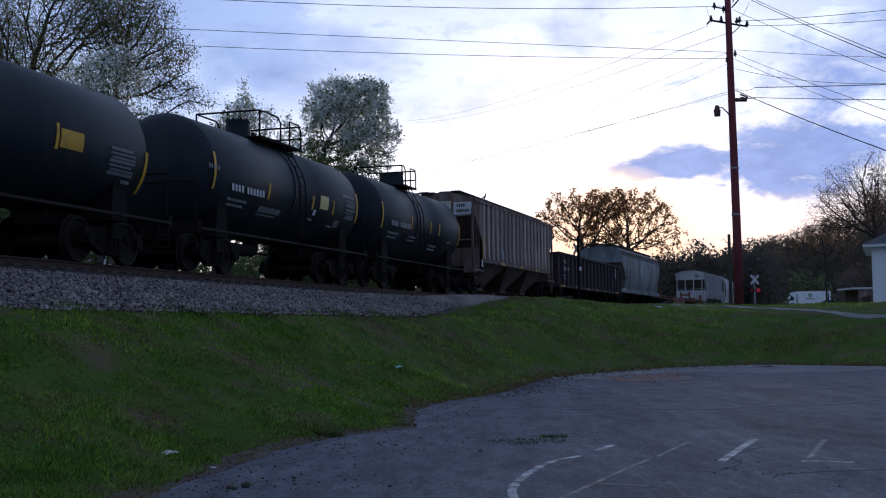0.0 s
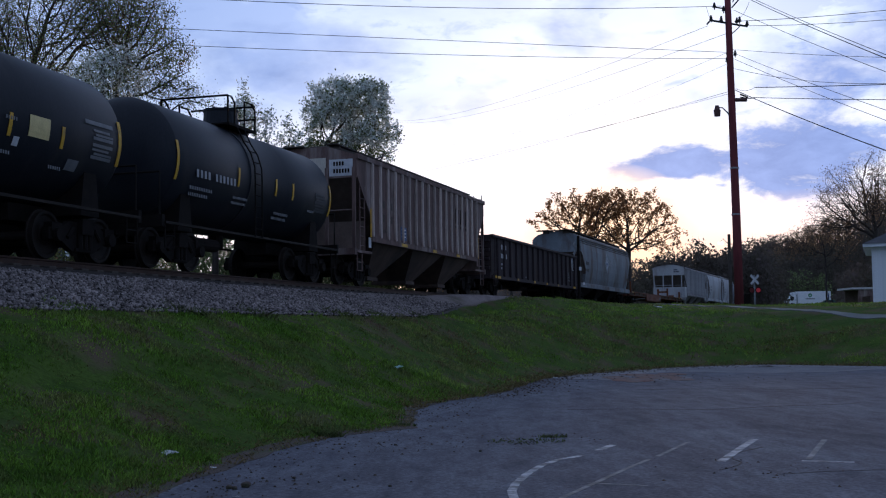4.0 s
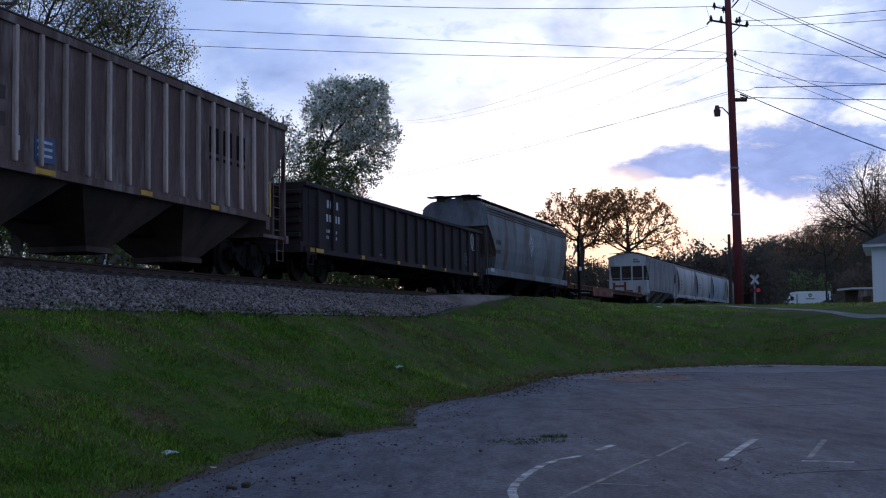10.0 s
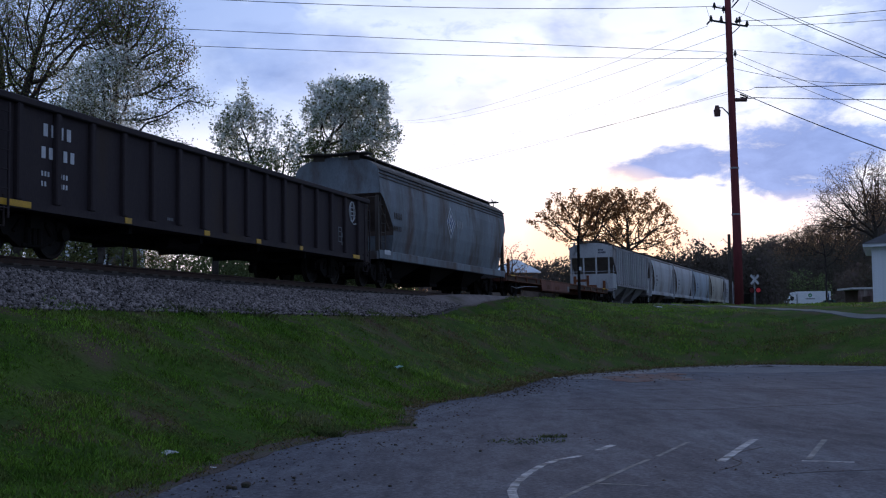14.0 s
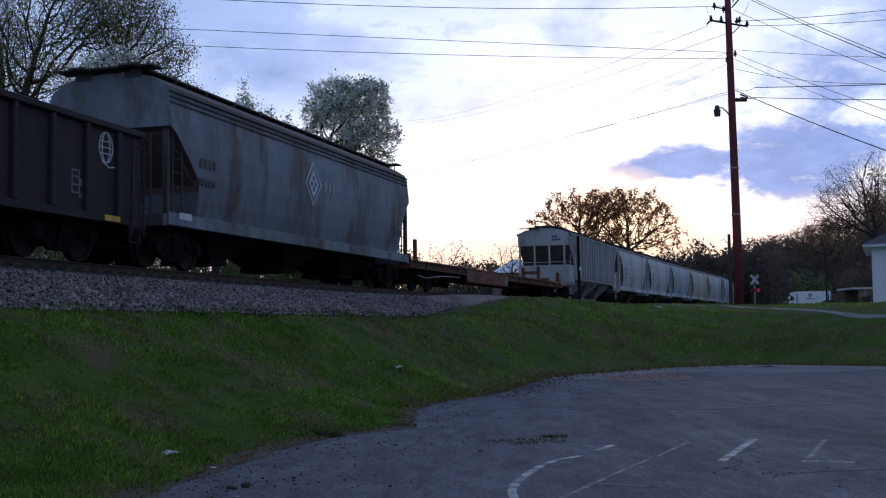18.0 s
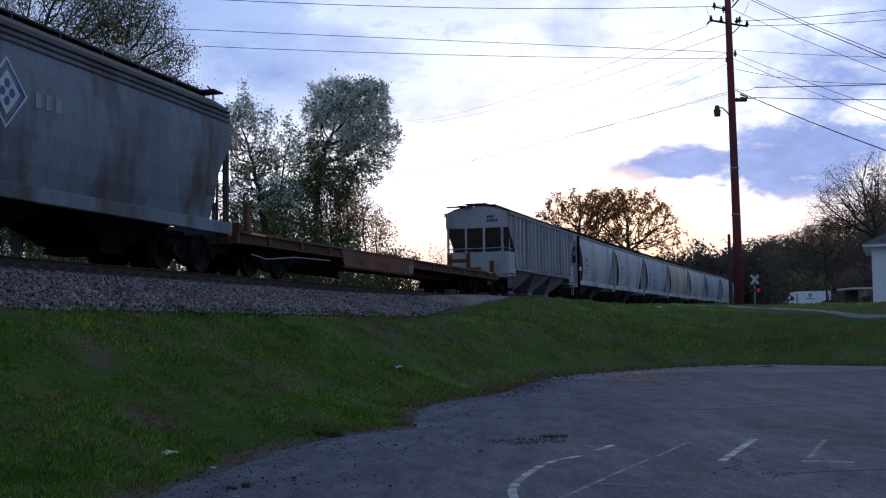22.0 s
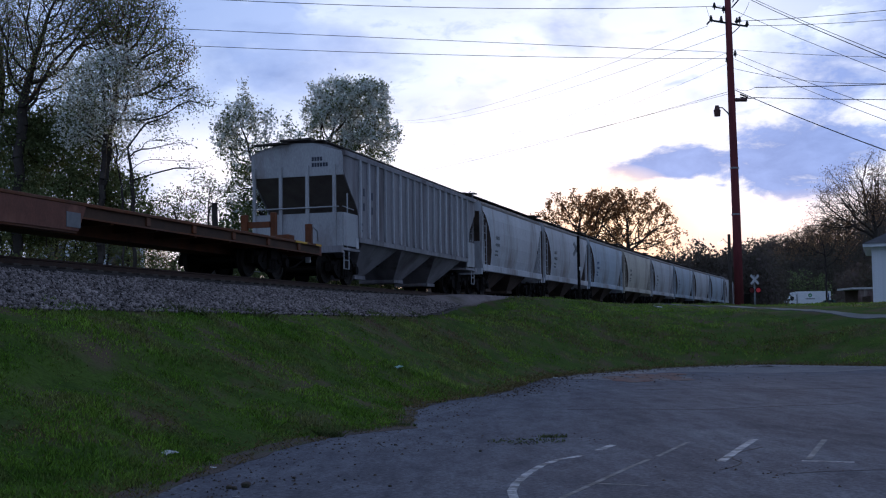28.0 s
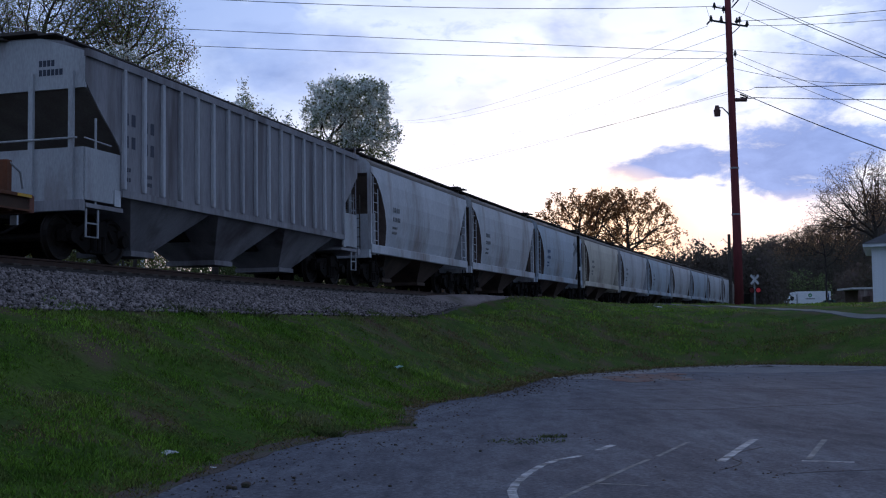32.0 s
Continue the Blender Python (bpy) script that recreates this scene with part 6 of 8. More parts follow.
def tree(name, base, stem, blobs, label, seed, count=500, trunk=0.16, twig=0.010, step=0.28, reach=1.6, kill=0.34, hollow=0.42, pull=(0, 0, 0.08), leaf=(), group="", z0=None):
    g = Growth(seed)
    x, y = base
    z = land_at(x, y) - 0.1 if z0 is None else z0
    O = np.array([x, y, z])
    pts = g.room([(b[0] - x, b[1] - y, b[2] - z, b[3], b[4]) for b in blobs], count, hollow)
    pos, par = g.grow([(0, 0, 0)] + [np.array(q) - O for q in stem], pts, step, reach, kill, pull)
    n = len(pos)
    tips = np.zeros(n)
    kids = np.zeros(n, int)
    for i in range(n - 1, 0, -1):
        if kids[i] == 0:
            tips[i] = 1
        tips[par[i]] += tips[i]
        kids[par[i]] += 1
    e = math.log(trunk / twig) / math.log(max(tips[0], 2))
    rad = twig * np.maximum(tips, 1) ** e
    v, f = [], []
    for i in range(1, n):
        p = par[i]
        a, b = pos[p], pos[i]
        d = (b - a) / (np.linalg.norm(b - a) + 1e-9)
        u = np.cross(d, (0.3, 1.0, 0.1))
        u = u / (np.linalg.norm(u) + 1e-9)
        w = np.cross(d, u)
        k = 6 if rad[i] > 0.05 else (4 if rad[i] > 0.02 else 3)
        ra = rad[p] if rad[i] > 0.6 * rad[p] else rad[i] * 1.15
        o = len(v)
        for c, r in ((a, ra), (b, rad[i])):
            for q in range(k):
                t = q * 2 * math.pi / k
                v.append(tuple(c + (u * math.cos(t) + w * math.sin(t)) * r))
        for q in range(k):
            h = (q + 1) % k
            f.append((o + q, o + h, o + k + h, o + k + q))
    me = bpy.data.meshes.new("trunk")
    me.from_pydata(v, [], f)
    me.materials.append(M_BARK)
    me.polygons.foreach_set("use_smooth", [True] * len(f))
    ob = tagged(new(name), label, "shrub" if "shrub" in name else "tree", group)
    ob.location = (x, y, z)
    link_mesh("trunk", me, ob, "dark grey-brown trunk and limbs")
    outer = np.where((tips <= 3) & (np.arange(n) > 3))[0]
    for mat, size, each, spread, keep in leaf:
        c = pos[outer]
        prob = np.array([keep(q[2] + z, q[0] + x) for q in c])
        c = c[g.rng.random(len(c)) < prob]
        m = len(c) * each
        if not m:
            continue
        c = np.repeat(c, each, 0) + g.rng.normal(0, spread, (m, 3))
        u = g.rng.normal(0, 1, (m, 3))
        u /= np.linalg.norm(u, axis=1)[:, None]
        w = np.cross(u, g.rng.normal(0, 1, (m, 3)))
        w /= np.linalg.norm(w, axis=1)[:, None]
        sz = size * g.rng.uniform(0.6, 1.35, (m, 1))
        u, w = u * sz, w * sz * g.rng.uniform(0.4, 0.75, (m, 1))
        q = np.stack([c - u, c + w, c + u, c - w], 1).reshape(-1, 3)
        lm = bpy.data.meshes.new("crown")
        lm.vertices.add(m * 4)
        lm.vertices.foreach_set("co", q.ravel())
        lm.loops.add(m * 4)
        lm.loops.foreach_set("vertex_index", np.arange(m * 4))
        lm.polygons.add(m)
        lm.polygons.foreach_set("loop_start", np.arange(m) * 4)
        lm.polygons.foreach_set("loop_total", np.full(m, 4))
        lm.update()
        lm.materials.append(mat)
        link_mesh("crown", lm, ob)
    return ob


def share(k):
    return lambda z, x: k


BACK = "trees behind the track"
YOUNG = ((M_LEAF, 0.038, 26, 0.19, share(0.62)), (M_BUD, 0.034, 12, 0.19, share(0.5)))
SPARSE = ((M_LEAF, 0.036, 10, 0.14, share(0.6)), (M_BUD, 0.034, 5, 0.14, share(0.4)))
tree("budding_tree", (-15.15, 41.0), [(-15.1, 41, 6.8), (-15.04, 41, 8.4), (-14.93, 41, 9.6)], [(-14.59, 41, 11.25, 1.8, 1.7), (-12.77, 41.3, 12.66, 1.7, 1.1), (-15.4, 40.8, 12.9, 1.3, 1.0), (-13.6, 41, 13.92, 1.9, 0.8)], "tall spreading tree with dark limbs and sparse young leaves", 11, 2400, 0.19, 0.010, 0.28, 2.0, 0.25, 0.45, leaf=YOUNG, group=BACK)
tree("budding_tree", (-12.3, 41.2), [(-12.1, 41.0, 6.4), (-11.74, 40.6, 8.4), (-11.4, 40.2, 10.0)], [(-10.48, 40, 12.5, 1.15, 1.05), (-9.78, 40, 11.15, 1.05, 0.90), (-9.48, 40, 9.94, 0.90, 0.62), (-8.55, 40, 9.43, 0.65, 0.33), (-10.9, 40.2, 11.0, 1.0, 0.8), (-11.67, 40.3, 12.4, 1.2, 1.2), (-10.0, 40, 8.9, 0.8, 0.35)], "tall spreading tree with dark limbs and sparse young leaves", 12, 2400, 0.13, 0.009, 0.26, 2.0, 0.22, 0.45, leaf=YOUNG, group=BACK)
tree("budding_tree", (-16.75, 42.0), [(-16.55, 42, 6.9), (-16.37, 42, 9.0)], [(-15.98, 42, 11.3, 1.5, 1.9), (-16.9, 42, 13.0, 1.4, 1.7)], "tall spreading tree with dark limbs and sparse young leaves", 10, 700, 0.20, 0.010, 0.30, 2.0, 0.32, 0.45, leaf=YOUNG, group=BACK)
tree("budding_tree", (-10.5, 39.5), [(-10.59, 39.5, 6.1), (-10.68, 39.5, 7.1), (-10.8, 39.5, 7.85)], [(-9.36, 39.5, 7.95, 1.2, 0.16), (-8.39, 39.6, 7.36, 0.95, 0.26), (-9.94, 39.5, 8.86, 1.0, 0.14), (-8.6, 39.4, 7.05, 0.9, 0.22)], "slim leaning tree with long bare dark branches", 13, 170, 0.075, 0.009, 0.26, 2.4, 0.36, 0.5, (0, 0, 0.0), SPARSE, BACK)
tree("bare_sapling", (-10.9, 39.2), [(-10.85, 39.2, 6.0), (-11.1, 39.2, 7.6)], [(-11.2, 39.2, 8.1, 0.4, 0.5), (-10.3, 39.2, 6.6, 0.4, 0.3)], "thin bare dark sapling behind the rails", 19, 60, 0.045, 0.008, 0.24, 2.0, 0.3, 0.5, (0, 0, 0.1), SPARSE, BACK)
tree("blossoming_tree", (-11.75, 39.5), [(-11.68, 39.5, 6.3), (-11.59, 39.5, 7.9), (-11.5, 39.5, 8.6)], [(-11.41, 39.5, 10.36, 1.12, 1.0), (-11.8, 39.5, 9.28, 1.15, 0.92), (-11.02, 39.5, 8.97, 0.75, 0.62), (-12.5, 39.5, 9.6, 0.8, 1.1), (-12.2, 39.5, 8.4, 1.0, 0.6), (-10.7, 39.5, 9.9, 0.6, 0.5)], "tree in pale white blossom among bare branches", 14, 1300, 0.10, 0.008, 0.22, 1.5, 0.20, 0.5, (0, 0, 0.2), ((M_BLOSSOM, 0.046, 28, 0.20, share(0.62)), (M_LEAF, 0.044, 16, 0.20, share(0.6))), BACK)
PEAR = ((M_BLOSSOM, 0.058, 18, 0.11, lambda z, x: 0.75 if z > 8.9 else 0.22), (M_LEAF, 0.060, 15, 0.12, lambda z, x: 0.50 if z > 8.9 else 0.62))
tree("blossoming_tree", (-7.2, 47.0), [(-7.26, 47, 5.5), (-7.39, 47, 6.7), (-7.71, 47, 8.1)], [(-8.24, 47, 9.95, 0.90, 1.1), (-8.17, 47, 11.2, 0.24, 0.55), (-8.82, 47, 9.39, 0.69, 0.87), (-7.25, 47, 9.68, 0.46, 0.83), (-7.9, 47, 8.33, 1.05, 0.96), (-8.13, 47, 7.0, 0.90, 0.83), (-6.98, 47, 6.9, 0.96, 0.83)], "upright tree with white blossom and dark stems", 15, 1500, 0.12, 0.008, 0.22, 1.5, 0.21, 0.5, (0, 0, 0.28), PEAR, BACK)
tree("blossoming_tree", (-6.8, 49.5), [(-6.75, 49.5, 5.6), (-6.74, 49.5, 7.4)], [(-6.66, 49.5, 9.78, 0.43, 0.85), (-6.98, 49.5, 8.68, 0.77, 0.97), (-6.25, 49.5, 9.03, 0.50, 1.2), (-6.86, 49.5, 7.33, 0.92, 0.87)], "small tree with mixed white blossom and young leaves", 16, 700, 0.09, 0.008, 0.22, 1.5, 0.22, 0.5, (0, 0, 0.28), PEAR, BACK)
CROWN = ((M_BLOSSOM, 0.060, 23, 0.11, lambda z, x: 0.90 if z > 9.7 else 0.30), (M_LEAF, 0.060, 17, 0.12, lambda z, x: 0.45 if z > 9.7 else 0.68))
tree("blossoming_tree", (-5.75, 52.0), [(-5.69, 52, 5.7), (-5.63, 52, 8.0), (-5.28, 52, 9.6)], [(-4.88, 52, 11.55, 1.20, 1.30), (-5.55, 52, 11.2, 0.70, 1.15), (-3.6, 52, 11.8, 1.20, 1.10), (-2.88, 52, 11.5, 0.64, 0.88), (-2.33, 52, 10.26, 0.42, 0.81), (-3.48, 52, 10.4, 1.10, 0.95), (-2.98, 52, 9.24, 0.78, 0.66), (-4.51, 52, 9.82, 0.95, 0.85), (-5.6, 52, 9.4, 0.7, 1.0), (-3.9, 52, 8.9, 0.9, 0.7), (-3.2, 52, 8.4, 0.6, 0.5)], "broad upright tree thick with white blossom over a leafy trunk", 17, 2700, 0.13, 0.008, 0.22, 1.5, 0.20, 0.5, (0, 0, 0.24), CROWN, BACK)
UNDER = "shrubs behind the track"
LEAFY = ((M_LEAF, 0.058, 34, 0.16, share(0.78)),)
PEARLEAF = ((M_LEAF, 0.068, 26, 0.14, share(0.8)), (M_BLOSSOM, 0.06, 8, 0.14, share(0.3)))
THIN = ((M_LEAF, 0.042, 26, 0.16, share(0.6)), (M_BUD, 0.042, 10, 0.16, share(0.4)))
GOLDEN = ((M_GOLD, 0.050, 24, 0.15, share(0.8)), (M_LEAF, 0.045, 16, 0.15, share(0.6)))
for i, (bx, by, zc, r, rz, cnt, kind, text) in enumerate((
        (-5.59, 51.2, 8.4, 0.60, 1.70, 420, LEAFY, "ivy-green shrub climbing round a tree trunk"),
        (-5.97, 51.3, 6.9, 0.78, 1.40, 380, LEAFY, "dark green shrub behind the rails"),
        (-6.34, 51.1, 7.9, 0.62, 1.35, 300, LEAFY, "dark green shrub behind the rails"),
        (-4.40, 51.4, 8.1, 0.70, 1.15, 320, PEARLEAF, "sparse leafy shrub under the blossom"),
        (-5.20, 51.8, 7.6, 0.60, 1.60, 340, LEAFY, "ivy-green shrub climbing round a tree trunk"),
        (-7.10, 48.5, 6.3, 0.9, 1.3, 300, PEARLEAF, "sparse leafy shrub under the blossom"),
        (-8.30, 46.0, 5.6, 1.0, 0.9, 220, PEARLEAF, "sparse leafy shrub under the blossom"),
        (-8.20, 42.5, 3.5, 1.7, 1.2, 300, LEAFY, "low green shrub behind the rails"),
        (-6.20, 44.5, 3.6, 1.7, 1.2, 300, LEAFY, "low green shrub behind the rails"),
        (-4.40, 47.0, 3.7, 1.7, 1.2, 300, LEAFY, "low green shrub behind the rails"),
        (-2.60, 50.0, 3.8, 1.7, 1.1, 300, LEAFY, "low green shrub behind the rails"),
        (-10.20, 41.5, 3.4, 1.5, 1.1, 220, THIN, "low shrub behind the rails"),
        (-4.59, 51.6, 6.7, 0.78, 1.15, 260, GOLDEN, "sparse shrub with small leaves tinted by painted sunset glow"),
        (-3.13, 54.0, 6.1, 0.74, 1.05, 220, GOLDEN, "sparse shrub with small leaves tinted by painted sunset glow"),
        (-4.20, 53.5, 6.6, 0.73, 1.30, 220, GOLDEN, "sparse shrub with small leaves tinted by painted sunset glow"),
        (-3.85, 55.0, 7.5, 0.50, 1.05, 120, GOLDEN, "sparse shrub with small leaves tinted by painted sunset glow"),
        (-7.75, 50.5, 5.7, 1.40, 0.85, 300, LEAFY, "dark green shrub behind the rails"),
        (-6.27, 50.5, 5.7, 1.05, 0.95, 260, LEAFY, "dark green shrub behind the rails"),
        (-5.00, 53.0, 5.6, 1.00, 1.20, 220, LEAFY, "dark green shrub behind the rails"),
        (-14.36, 42.5, 8.2, 1.80, 1.35, 520, LEAFY, "tall green shrub under the trees"),
        (-15.68, 43.0, 7.8, 1.55, 1.50, 460, LEAFY, "tall green shrub under the trees"),
        (-12.73, 42.0, 7.0, 1.20, 0.95, 360, LEAFY, "tall green shrub under the trees"),
        (-14.00, 43.0, 9.1, 1.75, 1.10, 420, LEAFY, "tall green shrub under the trees"),
        (-15.90, 42.0, 9.1, 1.30, 1.10, 360, LEAFY, "tall green shrub under the trees"),
        (-12.40, 42.4, 8.3, 0.95, 0.80, 240, THIN, "tall green shrub under the trees"),
        (-11.56, 41.5, 6.4, 0.90, 0.85, 280, LEAFY, "tall green shrub under the trees"),
        (-13.60, 41.6, 6.2, 1.60, 1.10, 380, LEAFY, "green shrub under the trees"),
        (-15.60, 41.2, 5.9, 1.60, 1.20, 380, LEAFY, "green shrub under the trees"),
        (-10.42, 44.0, 6.3, 1.20, 0.60, 170, THIN, "thin grey shrub with few leaves"),
        (-8.91, 44.0, 6.7, 0.90, 0.80, 170, THIN, "thin grey shrub with few leaves"),
        (-9.77, 45.0, 5.7, 1.15, 0.65, 170, THIN, "thin grey shrub with few leaves"),
        (-11.80, 44.5, 5.4, 1.30, 1.00, 240, LEAFY, "green shrub under the trees"),
        (-17.60, 43.0, 6.2, 1.90, 2.20, 340, LEAFY, "green shrub under the trees"),
        (-13.60, 37.5, 3.4, 1.20, 0.80, 140, THIN, "low shrub behind the rails"),
        (-16.40, 38.5, 3.8, 1.50, 1.00, 180, LEAFY, "low green shrub behind the rails"))):
    zb = land_at(bx, by)
    tree("leafy_shrub", (bx, by), [(bx, by, zb + 0.5)], [(bx, by, zc, r, rz), (bx + 0.2, by, 0.5 * (zc + zb), 0.7 * r, 0.6 * rz)], text, 60 + i, cnt, 0.05, 0.006, 0.22, 1.4, 0.25, 0.5, (0, 0, 0.2), kind, UNDER)
SUNSET = "trees beyond the crossing"
# oak leaves take the glow-tinted colour
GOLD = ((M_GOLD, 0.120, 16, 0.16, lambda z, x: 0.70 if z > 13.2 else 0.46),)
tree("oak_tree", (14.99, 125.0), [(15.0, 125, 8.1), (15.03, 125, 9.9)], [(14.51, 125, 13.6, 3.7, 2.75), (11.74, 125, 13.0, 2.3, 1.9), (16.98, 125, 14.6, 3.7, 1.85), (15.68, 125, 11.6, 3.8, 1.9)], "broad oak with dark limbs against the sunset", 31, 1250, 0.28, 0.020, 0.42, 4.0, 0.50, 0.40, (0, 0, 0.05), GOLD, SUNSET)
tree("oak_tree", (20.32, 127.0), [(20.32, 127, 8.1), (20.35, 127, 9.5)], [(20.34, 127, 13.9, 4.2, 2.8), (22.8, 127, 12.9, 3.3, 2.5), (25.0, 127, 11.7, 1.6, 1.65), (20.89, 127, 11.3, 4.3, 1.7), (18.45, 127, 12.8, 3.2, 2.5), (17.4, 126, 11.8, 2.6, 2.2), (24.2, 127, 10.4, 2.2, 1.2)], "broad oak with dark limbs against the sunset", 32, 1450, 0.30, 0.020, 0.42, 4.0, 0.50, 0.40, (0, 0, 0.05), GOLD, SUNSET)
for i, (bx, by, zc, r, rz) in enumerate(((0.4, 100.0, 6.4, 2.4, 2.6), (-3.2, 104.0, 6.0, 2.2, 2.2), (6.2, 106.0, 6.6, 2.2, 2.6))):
    tree("bare_tree", (bx, by), [(bx, by, zc - 2.0)], [(bx, by, zc, r, rz)], "low bare tree with sunset glow painted into its few leaves", 33 + i, 260, 0.12, 0.016, 0.36, 2.4, 0.42, 0.45, (0, 0, 0.1), ((M_GOLD, 0.08, 5, 0.25, share(0.6)),), SUNSET)
YARD = "trees behind the house"
BARE = ((M_BUD, 0.05, 10, 0.26, share(0.6)),)
tree("bare_tree", (36.72, 98.0), [(36.73, 98, 4.9), (36.74, 98, 7.8), (36.7, 98, 9.2)], [(34.46, 98, 12.0, 2.9, 3.0), (36.8, 98, 12.8, 2.3, 3.2), (32.98, 98, 10.8, 2.0, 2.2), (31.6, 98, 9.6, 1.4, 1.3)], "tall bare tree behind the white house", 36, 2300, 0.22, 0.012, 0.28, 2.6, 0.25, 0.5, (0, 0, 0.14), BARE, YARD)
tree("bare_tree", (33.36, 101.0), [(33.4, 101, 6.4)], [(32.41, 101, 8.7, 2.3, 1.6), (30.43, 101, 8.3, 1.6, 1.2), (34.64, 101, 8.9, 2.0, 2.0)], "low bare tree behind the white house", 37, 1200, 0.08, 0.011, 0.28, 2.4, 0.26, 0.5, (0, 0, 0.14), BARE, YARD)
tree("bare_tree", (40.3, 101.0), [(40.3, 101, 6.5), (40.2, 101, 8.4)], [(40.0, 101, 12.4, 3.0, 3.2)], "tall bare tree behind the white house", 38, 1000, 0.20, 0.012, 0.28, 2.4, 0.29, 0.42, (0, 0, 0.14), BARE, YARD)


def woods(name, label, seed, rows, leaf=M_WOODS):
    """A belt of far trees, drawn as stems, twigs and leaf clumps in one mass."""
    rng = random.Random(seed)
    v, f = [], []

    def card(c, u, w):
        o = len(v)
        v.extend([c - u - w, c + u - w, c + u + w, c - u + w])
        f.append((o, o + 1, o + 2, o + 3))

    for x, y, h, w, dens in rows:
        z0 = land_at(x, y) - 0.2
        hh = h * rng.uniform(0.85, 1.12)
        stem = Vector((x, y, z0))
        lean = Vector((rng.gauss(0, 0.08), rng.gauss(0, 0.05), 1))
        o = len(v)
        r = 0.010 * h + 0.05
        top = stem + lean * hh
        v.extend([stem + Vector((-r, 0, 0)), stem + Vector((r, 0, 0)), top, stem + Vector((0, r, 0))])
        f.extend([(o, o + 1, o + 2), (o + 1, o + 3, o + 2), (o + 3, o, o + 2)])
        for k in range(int(26 * dens)):
            t = rng.uniform(0.15, 1.0)
            a = rng.uniform(0, 6.283)
            ln = w * (1.1 - 0.75 * t) * rng.uniform(0.5, 1.1)
            p0 = stem + lean * hh * t * 0.9
            p1 = p0 + Vector((math.cos(a) * ln, math.sin(a) * ln, ln * rng.uniform(0.4, 1.1)))
            o = len(v)
            rr = 0.022 + 0.012 * (1 - t)
            v.extend([p0 + Vector((-rr, 0, 0)), p0 + Vector((rr, 0, rr)), p1])
            f.append((o, o + 1, o + 2))
            for q in range(4):
                s = p0.lerp(p1, rng.uniform(0.3, 1.0))
                d = Vector((rng.gauss(0, 1), rng.gauss(0, 1), rng.gauss(0.5, 0.8))).normalized() * ln * 0.4
                o = len(v)
                v.extend([s + Vector((-0.014, 0, 0)), s + Vector((0.014, 0, 0.01)), s + d])
                f.append((o, o + 1, o + 2))
        for k in range(int(44 * dens)):
            t = rng.uniform(0.0, 0.95) ** 1.35
            rad = w * (1.0 - 0.6 * t) * math.sqrt(rng.random())
            a = rng.uniform(0, 6.283)
            c = stem + lean * hh * t + Vector((math.cos(a) * rad, math.sin(a) * rad, 0))
            for q in range(5):
                u = Vector((rng.gauss(0, 1), rng.gauss(0, 1), rng.gauss(0, 1))).normalized() * rng.uniform(0.09, 0.20)
                card(c + Vector((rng.gauss(0, 0.3), rng.gauss(0, 0.3), rng.gauss(0, 0.3))), u, u.orthogonal() * 0.6)
    ob = raw(name, [tuple(p) for p in v], f, leaf)
    return tagged(ob, label, "woods", kind="stuff")


_r = random.Random(77)
rows = []
for i in range(110):
    y = _r.uniform(243, 330)
    rows.append((y * _r.uniform(0.15, 0.262), y, _r.uniform(5, 8), _r.uniform(2.4, 3.6), 1.2))
for i in range(400):          # wooded hillside to the right of the crossing
    y = _r.uniform(243, 345)
    k = _r.uniform(0.250, 0.43)
    rows.append((y * k, y, _r.uniform(5.5, 8.5) + 15 * max(0.0, min(1.0, (k - 0.305) / 0.08)), _r.uniform(2.6, 3.8), 1.3))
for i in range(120):
    y = _r.uniform(100, 215)
    x = y * _r.uniform(0.35, 0.44)
    rows.append((x, y, _r.uniform(3.5, 6), _r.uniform(1.8, 2.8), 1.4))
woods("far_woods", "dark leafless woods on the rising ground behind the house", 5, rows)
rows = []
for i in range(110):          # low treeline along the horizon
    y = _r.uniform(210, 330)
    x = y * _r.uniform(-0.50, 0.30)
    rows.append((x, y, _r.uniform(6, 10), _r.uniform(2.4, 4.0), 0.9))
for i in range(60):
    y = _r.uniform(70, 120)
    x = y * _r.uniform(-0.44, -0.02)
    rows.append((x, y, _r.uniform(2.2, 4.6), _r.uniform(1.2, 2.2), 0.6))
woods("far_woods", "low bare treeline against the sunset sky", 6, rows)
rows = []
for i in range(150):
    y = _r.uniform(150, 200)
    k = _r.uniform(0.175, 0.285)
    rows.append((y * k, y, _r.uniform(8, 10.5) - 2.5 * max(0.0, (0.2 - k) / 0.025), _r.uniform(2.4, 3.4), 1.7))
woods("far_woods", "brown spring treeline beyond the level crossing", 8, rows)
rows = []
for i in range(150):
    y = _r.uniform(172, 215)
    rows.append((y * _r.uniform(-0.02, 0.205), y, _r.uniform(8.6, 10.2) * y / 190, _r.uniform(2.6, 3.6), 1.7))
woods("far_woods", "dark treeline below the sunset behind the oaks", 12, rows)
woods("far_woods", "fresh green clump among the dark woods", 9, [(y * k, y, h, 2.6, 1.4) for y, k, h in ((244, 0.312, 9), (243, 0.322, 8), (245, 0.302, 8), (190, 0.246, 6.5), (242, 0.33, 7))], M_LEAF)

# ---- utility pole, its fittings and the wires ----
POLE = Vector((15.8, 62.0, 0))


